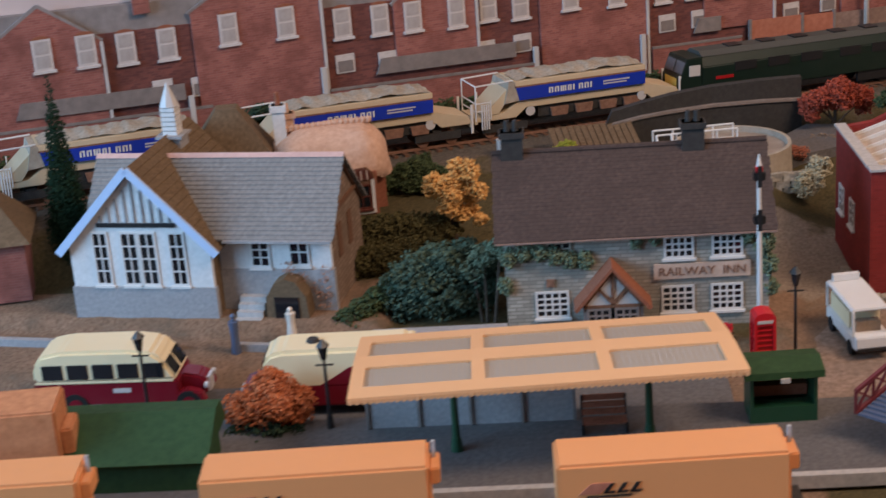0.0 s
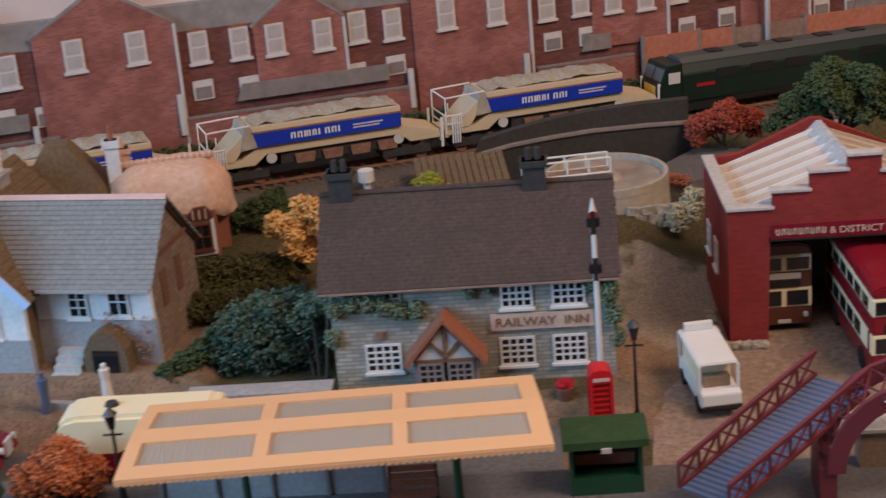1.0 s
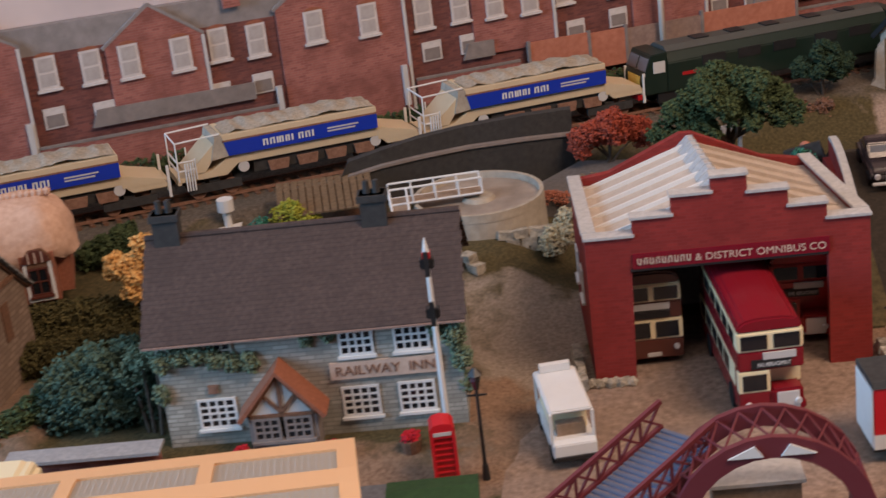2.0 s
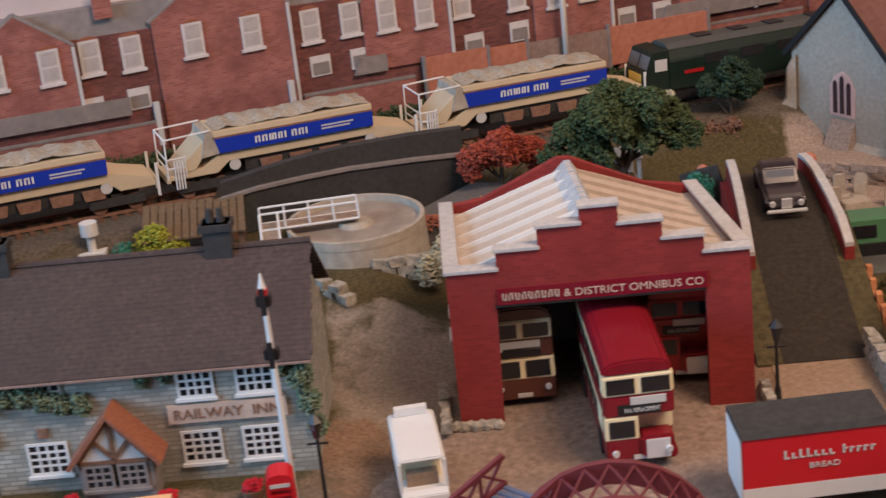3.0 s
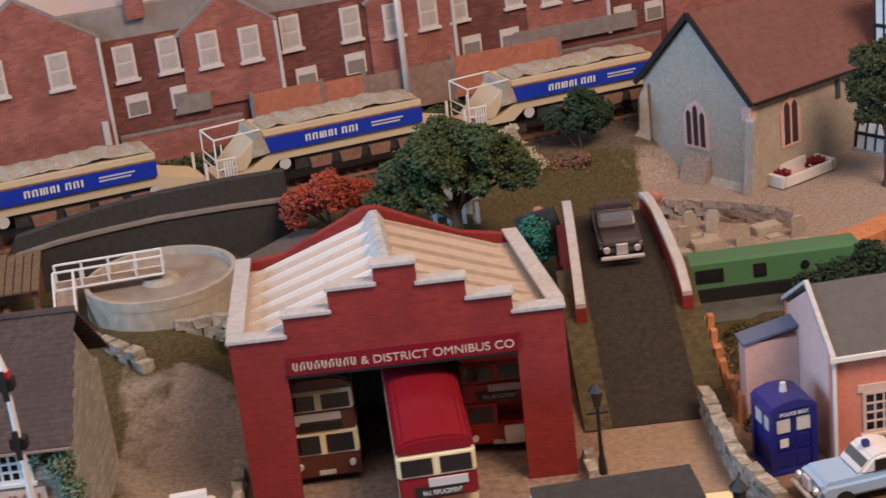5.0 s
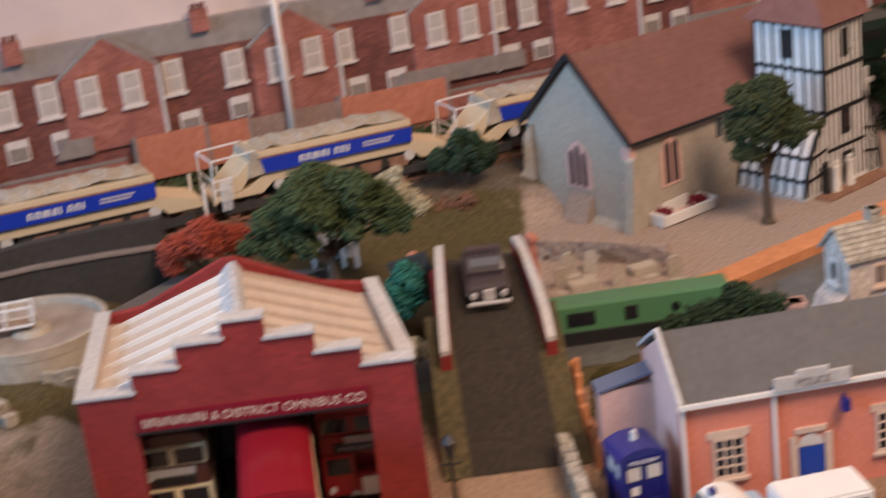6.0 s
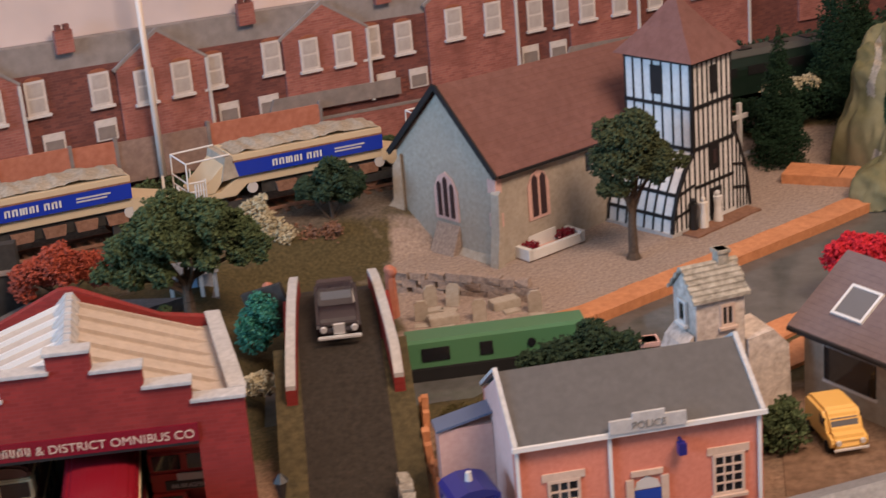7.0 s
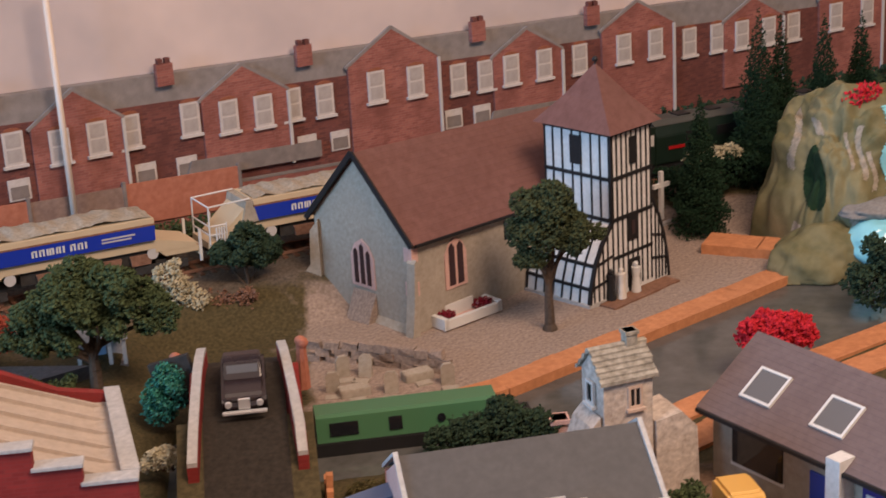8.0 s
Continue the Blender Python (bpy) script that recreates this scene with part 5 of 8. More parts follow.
    part("door_mat_slab", B((9.0, 14.6, y0 - 1.2, y0 - 0.13, -0.05, 0.1)), "rust", root)
    return root


church()


def small_buildings():
    # police station
    root = thing("police_station", "salmon pink police station with dark slates and a blue door", "police station", 42.68, 74.05, 0, 4.8)
    w, d, ze, zr = 9.28, 5.4, 4.35, 5.98
    part("front_wall", B((0, w, 0, 0.3, -0.3, ze)), "pinkwall", root)
    part("rear_wall", B((0, w, d - 0.3, d, -0.3, ze)), "pinkwall", root)
    for x in (0, w - 0.3):
        part("gable_wall", prisms(([(0.3, -0.3), (d - 0.3, -0.3), (d - 0.3, ze), (d / 2, zr - 0.15), (0.3, ze)], "x", x, x + 0.3)), "palepink", root, "pale pink gable")
        part("gable_coping", prisms(([(-0.25, ze - 0.1), (d / 2, zr + 0.15), (d + 0.25, ze - 0.1), (d + 0.25, ze + 0.08), (d / 2, zr + 0.3), (-0.25, ze + 0.08)], "x", x + (-0.06 if x == 0 else 0.18), x + (0.12 if x == 0 else 0.36))), "coping", root)
    courses(root, "slate_course", 0.13, w - 0.13, -0.2, ze + 0.02, d / 2, zr + 0.1, 14, "darkslate", 0.1, 0.012)
    courses(root, "slate_course", 0.13, w - 0.13, d + 0.2, ze + 0.02, d / 2, zr + 0.1, 8, "darkslate", 0.1, 0.05)
    part("gutter", B((-0.1, w + 0.1, -0.32, -0.2, ze - 0.12, ze + 0.06)), "whitepaint", root, "white gutter")
    for x in (0.08, w - 0.15, 3.5):
        part("drainpipe", B((x - 0.06, x + 0.06, -0.16, -0.04, 0, ze)), "whitepaint", root)
    for x in (1.75, 7.95):
        window(root, x, 1.2, 1.0, 1.45, 0, 3, 4, frame="signcream", surround="signcream", bar=0.07)
    door = part("door", B((4.35, 5.35, -0.06, 0.0, 0, 1.8)), "doorblue", root, "blue panelled door")
    part("fanlight", prisms(([(4.35, 1.85), (5.35, 1.85), (5.25, 2.15), (4.85, 2.35), (4.45, 2.15)], "y", -0.05, 0.0)), "pane", door)
    part("door_surround", B((4.05, 4.33, -0.1, 0.0, 0, 2.3), (5.37, 5.65, -0.1, 0.0, 0, 2.3), (4.25, 5.45, -0.1, 0.0, 2.4, 2.62)), "signcream", root)
    board = part("sign_board", B((3.45, 6.3, -0.4, -0.28, 4.4, 4.92), (4.3, 5.5, -0.4, -0.28, 4.92, 5.12)), "coping", root, "grey stone sign board")
    letters("lettering", "POLICE", board, "slate", 0.42, 4.9, -0.42, 4.52, width=1.25)
    lamp = part("wall_lamp", B((5.95, 6.25, -0.5, -0.2, 3.2, 3.65), (6.05, 6.15, -0.3, 0.0, 3.65, 3.72)), "boxblue", root, "blue police lamp")
    part("outhouse", B((-2.1, -0.02, 3.8, 4.7, -0.3, 3.5)), "palepink", root, "pale pink lean-to")
    part("outhouse_roof", prisms(([(-2.2, 3.45), (0.0, 3.95), (0.0, 4.05), (-2.2, 3.55)], "y", 3.7, 4.8)), "steptread", root, "blue-grey lean-to roof")

    # police box
    root = thing("police_box", "tall blue police call box, its shade put into the navy", "police box", 41.05, 74.7, 0, 12)
    root.scale = (1.1, 1.1, 0.84)
    part("body", B((-0.72, 0.72, -0.72, 0.72, 0, 3.0)), "boxblue", root, bevel=0.03)
    for x in (-0.72, 0.72):
        for y in (-0.72, 0.72):
            part("corner_post", B((x - 0.1, x + 0.1, y - 0.1, y + 0.1, 0, 3.05)), "boxblue", root)
    part("plinth", B((-0.9, 0.9, -0.9, 0.9, 0, 0.15)), "boxblue", root)
    part("sign_band", B((-0.7, 0.7, -0.82, -0.7, 2.72, 3.0), (-0.82, -0.7, -0.7, 0.7, 2.72, 3.0)), "boxblue", root)
    letters("lettering", "POLICE BOX", root, "whitepaint", 0.22, 0, -0.83, 2.79, width=1.1)
    part("roof", prisms(([(-0.85, 3.05), (0.85, 3.05), (0.7, 3.25), (0.25, 3.45), (-0.25, 3.45), (-0.7, 3.25)], "y", -0.8, 0.8)), "boxblue", root)
    bm = bmesh.new()
    cyl(bm, 0, 0, 3.4, 3.85, 0.14, 0.1, 10)
    part("lamp", bm, "pane", root)
    for x in (-0.36, 0.36):
        part("window", B((x - 0.24, x + 0.24, -0.76, -0.7, 1.95, 2.6)), "pane", root)
        for z in (0.3, 1.1):
            part("door_panel", B((x - 0.25, x + 0.25, -0.75, -0.7, z, z + 0.65)), "boxblue", root)
    part("notice", B((-0.5, -0.2, -0.77, -0.75, 1.25, 1.65)), "whitepaint", root)
    for y in (-0.36, 0.36):
        part("window", B((-0.76, -0.7, y - 0.24, y + 0.24, 1.95, 2.6)), "pane", root)

    # rough stone lodge
    root = thing("stone_lodge", "tiny rough stone lodge on a rock base", "lodge", 52.2, 83.7, 0.1, 14)
    part("wall", prisms(([(-1.0, 0), (1.0, 0), (1.0, 5.5), (0, 6.5), (-1.0, 5.5)], "x", -1.1, 1.1)), "roughstone", root)
    part("rock_base", prisms(([(-2.6, 0), (-1.2, 0), (-1.2, 3.9), (-1.6, 3.5), (-2.1, 2.2)], "y", -0.9, 0.9)), "roughstone", root, "tumbled rock buttress")
    part("annexe", prisms(([(1.2, 0), (3.2, 0), (3.1, 2.7), (2.4, 3.5), (1.2, 3.3)], "y", -1.1, 0.9)), "roughstone", root)
    for sy in (-1, 1):
        for i in range(7):
            a, b = i / 7, (i + 1.2) / 7
            p = lambda f: (sy * 1.2 * (1 - min(f, 1)), 5.35 + 1.25 * min(f, 1))  # noqa: E731
            (ya, z0), (yb, z1) = p(a), p(b)
            part("stone_slate", prisms(([(ya, z0), (ya, z0 + 0.16), (yb, z1 + 0.05), (yb, z1 - 0.12)], "x", -1.3 + 0.05 * (i % 2), 1.3 - 0.04 * (i % 3))), "rubble", root)
    part("chimney", B((0.35, 0.85, -0.25, 0.25, 6.2, 7.1), (0.29, 0.91, -0.31, 0.31, 6.95, 7.1)), "rubble", root)
    window(root, 0.3, 4.2, 0.42, 0.75, -1.0, 2, 1, frame="signcream")
    window(root, 0.25, 2.3, 0.9, 0.45, -1.0, 4, 1)
    window(root, 0.0, 4.3, 0.45, 0.8, -1.2, 1, 1, face="x")

    # house with skylights
    root = thing("house", "grey house with a mauve slate roof and two skylights", "house", 56.4, 84.3, 0, -62)
    part("wall", B((0, 10, 0, 6, 0, 3.25)), "tankgrey", root)
    roof_m = lambda f: (-0.6 + 3.6 * f, 3.2 + 2.4 * f)  # noqa: E731
    for i in range(16):
        (ya, z0), (yb, z1) = roof_m(i / 16), roof_m(min((i + 1.1) / 16, 1))
        part("slate_course", prisms(([(ya, z0), (ya, z0 + 0.03), (yb, z1 + 0.02), (yb, z1 - 0.12)], "x", -0.4, 10.4)), "mauveslate", root)
    part("rear_slope", prisms(([(6.6, 3.2), (3, 5.6), (3, 5.45), (6.6, 3.05)], "x", -0.4, 10.4)), "mauveslate", root)
    part("gable", prisms(([(0, 3.25), (6, 3.25), (3, 5.35)], "x", 0.0, 0.3)), "greystone", root)
    for x, yy in ((1.15, 0.4), (5.0, 0.4)):
        m = pose(x, yy, 3.22 + (yy + 0.6) * 0.667, math.degrees(math.atan(2.4 / 3.6)), 0, 0)
        bm = bmesh.new()
        for b in ((0, 1.7, 0, 0.12), (0, 1.7, 1.5, 1.62), (0, 0.12, 0.12, 1.5), (1.58, 1.7, 0.12, 1.5)):
            box(bm, *b, 0.0, 0.13, m)
        sky = part("skylight", bm, "whitepaint", root, "white framed skylight")
        bm = bmesh.new()
        box(bm, 0.12, 1.58, 0.12, 1.5, 0.02, 0.09, m)
        part("glazing", bm, "carglass", sky)
    part("gutter", B((-0.3, 10.3, -0.75, -0.61, 3.05, 3.22)), "timber", root)
    part("window", B((1.2, 4.0, -0.08, 0.0, 1.1, 2.6)), "glassdark", root)
    part("window_frame", B((1.1, 4.1, -0.06, 0.02, 2.6, 2.75), (1.1, 4.1, -0.06, 0.02, 0.95, 1.1)), "whitepaint", root)
    part("door", B((5.5, 6.6, -0.08, 0.0, 0, 2.3)), "doorblue", root, "bright blue door")
    part("end_pier", B((7.0, 7.7, -0.85, 0.0, 0, 3.7)), "white", root)
    poster = part("notice_frame", B((8.2, 9.8, -0.1, 0.0, 0.8, 2.6)), "boxblue", root, "blue framed notice")
    part("notice_sheet", B((8.4, 9.6, -0.13, -0.1, 1.0, 2.4)), "printwhite", poster)

    # thatched cottage
    root = thing("thatched_cottage", "cottage with a rounded pinkish thatched roof", "cottage", -7.4, 85.6, 3.3, 14)
    root.scale = (0.9, 0.95, 0.96)
    part("wall", B((-3.2, 3.2, -1.8, 2.4, 0, 2.4)), "porchtile", root, "brown plastered walls")
    bm = bmesh.new()
    bmesh.ops.create_icosphere(bm, subdivisions=4, radius=1)
    for v in bm.verts:
        x, y, z = v.co
        if z < 0:
            z *= 0.12
        r = 1 + 0.05 * noise.noise(v.co * 4)
        sgn = lambda a, p: math.copysign(abs(a) ** p, a)  # noqa: E731
        v.co = Vector((sgn(x, 0.5) * 3.8 * r, sgn(y, 0.8) * 2.9 * r, 2.0 + (abs(z) ** 0.85 * (z > 0) + z * (z <= 0)) * 3.0 * r + 0.4 * max(0, 1 - abs(x - 0.35) * 3) * (y < -0.4)))
    part("thatch", bm, "thatch", root, "thick rounded pinkish thatch", smooth=True)
    for i in range(16):
        bm = bmesh.new()
        bmesh.ops.create_icosphere(bm, subdivisions=1, radius=0.26, matrix=Matrix.Translation((-2.6 + i * 0.35, -0.1, 5.0)))
        part("ridge_tuft", bm, "thatch", root)
    chimney(root, -2.4, 0.3, 4.2, 5.9, 0.8, 0.7, "thatch", 1, "thatch")
    arch = [(0.75, 2.2)] + [(1.5 - 0.75 * math.cos(math.pi * k / 8), 2.2 + 0.7 * math.sin(math.pi * k / 8)) for k in range(1, 8)] + [(2.25, 2.2)]
    eye = part("arched_light", prisms((arch, "y", -3.02, -2.94)), "brownbus", root, "brown arched window light")
    for x in (1.13, 1.5, 1.87):
        part("glazing_bar", B((x - 0.04, x + 0.04, -3.05, -3.0, 2.2, 2.78)), "signcream", eye)
    window(root, 1.5, 0.5, 0.9, 1.3, -2.9, 2, 2, frame="brownbus")
    part("dormer", prisms(([(0.7, 1.9), (2.4, 1.9), (2.3, 2.5), (1.9, 2.9), (1.2, 2.9), (0.8, 2.5)], "y", -2.95, -2.0)), "brownwood", root)
    part("timbers", B((0.75, 0.95, -2.96, -2.9, 0.1, 2.2), (2.1, 2.3, -2.96, -2.9, 0.1, 2.2), (0.75, 2.3, -2.98, -2.9, 0.1, 0.3)), "whitepaint", root)
    part("wing", B((0.6, 2.5, -2.9, -1.8, 0, 2.6)), "porchtile", root)

    # house behind the school
    root = thing("house", "small house with a brown hipped roof and a white chimney", "house", -12.9, 85.0, 2.3, 8)
    root.scale = (1, 1, 1.3)
    part("wall", B((-3, 3, -2, 2, 0, 2.6)), "greystone", root)
    bm = prisms(([(-3.4, 2.5), (3.4, 2.5), (0.6, 5.6), (-0.6, 5.6)], "y", -2.4, 2.4))
    for v in bm.verts:
        if v.co.z > 5:
            v.co.y *= 0.25
    part("roof", bm, "moss_shade_tile", root)
    chimney(root, 2.9, -0.5, 1.8, 5.6, 0.7, 0.6, "white", 1)

    # brick house at the end of the street
    root = thing("house", "red brick house with a grey and brown hipped roof", "house", -25.6, 79.6, 1.4, 12)
    part("wall", B((-2.6, 1.9, -2.4, 2.4, 0, 3.4)), "terrace", root)
    bm = prisms(([(-3.0, 3.3), (2.3, 3.3), (0.2, 5.9), (-1.0, 5.9)], "y", -2.8, 2.8))
    for v in bm.verts:
        if v.co.z > 5:
            v.co.y *= 0.2
    part("roof", bm, "moss_shade_tile", root)
    window(root, -1.0, 1.0, 0.8, 1.3, -2.4, 2, 2)

    # open shed behind the inn
    root = thing("open_shed", "small timber shed with a corrugated roof and log pile", "shed", 7.9, 92.3, 2.3, 8)
    for i in range(13):
        part("roof_sheet", prisms(([(-2.2, 1.75), (1.6, 2.35), (1.6, 2.45), (-2.2, 1.85)], "x", -2.6 + i * 0.4, -2.6 + i * 0.4 + 0.34)), "moss_shade_tile", root)
    part("back_wall", B((-2.4, 2.4, 1.0, 1.2, 0, 2.2)), "brownwood", root)
    for x in (-2.3, 2.3):
        part("post", B((x - 0.15, x + 0.15, -1.9, -1.6, 0, 1.75)), "brownwood", root)
    rng = random.Random(8)
    for i in range(14):
        bm = bmesh.new()
        cyl(bm, 0, 0, -0.6, 0.6, 0.22, 0.2, 8, pose(-1.9 + (i % 7) * 0.45, -1.3, 0.25 + 0.4 * (i // 7), 90, 0, rng.uniform(-8, 8)))
        part("log", bm, "rust", root)


small_buildings()


def filter_tank():
    root = thing("filter_tank", "round concrete settling tank with a white railed gantry", "tank", 16.1, 91.5, 1.9)
    bm = bmesh.new()
    cyl(bm, 0, 0, -0.6, 1.5, 3.6, 3.5, 48)
    part("tank_wall", bm, "tankgrey", root, smooth=False)
    bm = bmesh.new()
    n = 64
    for i in range(n):
        ring = [(r * math.cos(t), r * math.sin(t), z) for t in (math.tau * i / n, math.tau * (i + 1) / n) for r, z in ((3.52, 1.5), (3.5, 1.95), (3.28, 1.95), (3.22, 1.5))]
        v = [bm.verts.new(p) for p in ring]
        for f in ((0, 4, 5, 1), (1, 5, 6, 2), (2, 6, 7, 3)):
            bm.faces.new([v[k] for k in f])
    bmesh.ops.remove_doubles(bm, verts=bm.verts, dist=0.001)
    bmesh.ops.recalc_face_normals(bm, faces=bm.faces)
    part("rim", bm, "tankgrey", root)
    bm = bmesh.new()
    cyl(bm, 0, 0, 1.45, 1.6, 3.24, 3.24, 48)
    part("settled_water", bm, "sludge", root, "murky pinkish-grey settled water")
    bm = bmesh.new()
    cyl(bm, 0, 0, 1.6, 1.8, 0.9, 0.75, 24)
    part("centre_well", bm, "tankgrey", root)
    arm = part("gantry_deck", B((-4.7, 0.2, -0.5, 0.5, 2.0, 2.14)), "sand", root, "sandy planked walkway")
    for y in (-0.5, 0.5):
        bars = [((-4.7, y, z), (0.2, y, z)) for z in (2.95, 2.1)] + [((-4.7 + k * 1.225, y, 2.1), (-4.7 + k * 1.225, y, 2.95)) for k in range(5)]
        for a, b in bars:
            bm = bmesh.new()
            rod(bm, a, b, 0.06, n=6)
            part("handrail", bm, "whitepaint", arm)
    flight = part("gantry_steps", prisms(([(-0.5, 2.1), (-3.4, 0.2), (-3.4, 0.0), (-0.5, 1.9)], "x", -4.7, -3.8)), "sand", root, "sandy flight of steps")
    for x in (-4.7, -3.8):
        bm = bmesh.new()
        rod(bm, (x, -0.5, 2.95), (x, -3.4, 1.0), 0.06, n=6)
        rod(bm, (x, -3.4, 1.0), (x, -3.4, 0.1), 0.05, n=6)
        rod(bm, (x, -0.5, 2.95), (x, -0.5, 2.0), 0.05, n=6)
        part("handrail", bm, "whitepaint", flight)
    for ob in (arm, flight):
        ob.matrix_basis = pose(0, 0, 0, 0, 0, 8)


filter_tank()


def hump_bridge():
    root = tagged(new("humped_bridge"), "humped road bridge over the canal with white-topped parapets", "bridge", kind="structure")
    prof = [(78.6, 0.05), (80.5, 0.55), (82.5, 1.3), (85, 2.2), (88, 3.1), (91, 3.6), (92.6, 3.65), (94.8, 3.0), (97.5, 1.4), (100, 0.1)]
    def deck(x0, x1, lift, under):
        return [(y, z + lift) for y, z in prof] + [(y, z + lift - under) for y, z in reversed(prof)]
    part("carriageway", prisms((deck(35.15, 38.65, 0.06, 0.5), "x", 35.1, 38.7)), "tarmac", root, "dark worn carriageway")
    for a, b in ((34.0, 35.1), (38.7, 39.8)):
        part("grass_verge", prisms(([(y, z + 0.05) for y, z in prof[:5]] + [(88, -0.2), (78.6, -0.2)], "x", a, b)), "turf", root)
    arch = [(87.0, -0.9), (88.4, -0.9), (88.8, 0.6), (89.8, 1.7), (91, 2.1), (92.2, 1.7), (93.2, 0.6), (93.6, -0.9), (95.5, -0.9), (95.5, 2.4), (93, 3.4), (91, 3.4), (87.0, 2.6)]
    part("abutment", prisms((arch, "x", 34.5, 39.4)), "redbrick", root)
    for x0, x1 in ((34.15, 34.6), (39.0, 39.45)):
        pts = [(84.2, 2.0, 2.9), (86.2, 2.55, 3.55), (88.5, 3.2, 4.1), (90.6, 3.6, 4.45), (92.2, 3.65, 4.5), (93.4, 3.5, 4.35)]
        shift = 0.3 if x0 < 36 else 0.4
        rows = [(y + (shift if i == 0 else 0), a - 1.4, b) for i, (y, a, b) in enumerate(pts)]
        shapes = (prisms(([(y, a) for y, a, b in rows] + [(y, b - 0.14) for y, a, b in reversed(rows)], "x", x0, x1)),
                  prisms(([(y, b - 0.14) for y, a, b in rows] + [(y, b + 0.06) for y, a, b in reversed(rows)], "x", x0 + 0.02, x1 - 0.02)))
        for bm in shapes:
            for v in bm.verts:
                v.co.x += 0.32 + 0.045 * (v.co.y - 84.5) if x0 < 36 else -0.07 * max(0, v.co.y - 86)
        wall = part("parapet", shapes[0], "redbrick", root, "red brick parapet")
        part("parapet_coping", shapes[1], "coping", wall, "white coping")
    bm = bmesh.new()
    beam(bm, (34.75, 93.3, 3.1), (32.9, 93.9, 2.5), 0.3, 2.3)
    part("wing_wall", bm, "darkwall", root, "dark splayed wing wall")


hump_bridge()


# ---- vehicles ----
def wheel(parent, x, y, r, hub="chrome", w=0.28):
    tyre = part("wheel", wheel_bm(x, y, r, r, w), "tyre", parent)
    part("hub", wheel_bm(x, y + math.copysign(w / 2, y), r, r * 0.55, 0.06, 14), hub, tyre)


def double_decker(label, body, band, x, y, rz, half_cab=True, blind=True, size=1.0, ln=8.0, bays=6):
    """A double-decker that faces -y; its front stands at the origin."""
    root = thing("double_decker_bus", label, "bus", x, y, 0.05, rz, group="depot buses")
    w = 1.25
    part("lower_body", B((-w, w, 0.75 if half_cab else 0.0, ln, 0.35, 1.2)), body, root, bevel=0.06)
    part("lower_band", B((-w - 0.01, w + 0.01, 0.7 if half_cab else 0.01, ln - 0.02, 1.2, 2.15)), band, root, bevel=0.05)
    part("middle_body", B((-w, w, 0.0, ln, 2.15, 2.95)), body, root, bevel=0.06)
    part("upper_band", B((-w - 0.01, w + 0.01, 0.0, ln - 0.02, 2.95, 3.75)), band, root, bevel=0.06)
    part("roof", prisms(([(-w, 3.72), (w, 3.72), (w * 0.98, 4.0), (w * 0.8, 4.2), (w * 0.4, 4.3), (-w * 0.4, 4.3), (-w * 0.8, 4.2), (-w * 0.98, 4.0)], "y", 0.02, ln - 0.02)), body, root, bevel=0.09, smooth=False)
    for sx in (-1, 1):
        for i in range(bays):
            y0 = 0.6 + i * 1.22
            part("upper_window", B((sx * w - 0.03, sx * w + 0.03, y0, y0 + 0.98, 3.08, 3.6)), "glassdark", root)
            if not (half_cab and i == 0):
                part("lower_window", B((sx * w - 0.03, sx * w + 0.03, y0, y0 + 0.98, 1.35, 2.0)), "glassdark", root)
        part("front_window", B((sx * 0.62 - 0.5, sx * 0.62 + 0.5, -0.03, 0.04, 3.05, 3.62)), "glassdark", root)
        for yy in (1.6, ln - 1.8 if ln > 6 else 3.3):
            part("wheel", (lambda b: (cyl(b, 0, 0, -0.15, 0.15, 0.5, 0.5, 16, pose(sx * 1.13, yy, 0.5, 0, 90, 0)), b)[1])(bmesh.new()), "tyre", root)
    part("blind_box", B((-0.75, 0.75, -0.05, 0.02, 2.25, 2.62)), "blackpaint", root, "black destination blind")
    if blind:
        part("route_plate", B((-0.3, 0.95, -0.07, 0.0, 2.62, 2.9)), "pane", root)
        letters("lettering", "RAIL REPLACEMENT", root, "whitepaint", 0.22, 0.1, -0.06, 2.34, width=1.25)
    if half_cab:
        part("cab", B((-w, -0.05, 0.0, 0.75, 0.45, 2.15)), body, root, bevel=0.05)
        part("cab_surround", B((-w - 0.01, -0.06, -0.02, 0.4, 1.25, 2.14)), band, root, bevel=0.03)
        part("cab_window", B((-w + 0.14, -0.2, -0.05, 0.02, 1.35, 2.0)), "glassdark", root)
        part("bonnet", B((-0.05, w - 0.08, -0.15, 0.72, 0.5, 1.35)), body, root, bevel=0.1)
        part("radiator", B((0.15, 1.0, -0.2, -0.12, 0.5, 1.25)), "chrome", root, bevel=0.02)
        part("mudguard", B((0.9, w + 0.02, -0.15, 0.75, 0.4, 0.75)), body, root, bevel=0.08)
    else:
        part("front_panel", B((-w, w, -0.01, 0.1, 0.35, 1.2)), body, root, bevel=0.04)
        for sx in (-1, 1):
            part("windscreen", B((sx * 0.6 - 0.48, sx * 0.6 + 0.48, -0.03, 0.03, 1.32, 2.02)), "glassdark", root)
        part("route_plate", B((-0.95, 0.75, -0.05, 0.0, 2.5, 2.9)), "pane", root)
    for sx in (-1, 1):
        part("headlight", (lambda b: (cyl(b, 0, 0, 0, 0.12, 0.13, 0.11, 12, pose(sx * 0.95, -0.2 if half_cab else -0.02, 0.85, 90, 0, 0)), b)[1])(bmesh.new()), "chrome", root)
    part("plate_bar", B((-0.3, 0.3, -0.05, 0.0, 0.45, 0.62)), "pane", root)
    root.scale = (size, size, size)
    return root


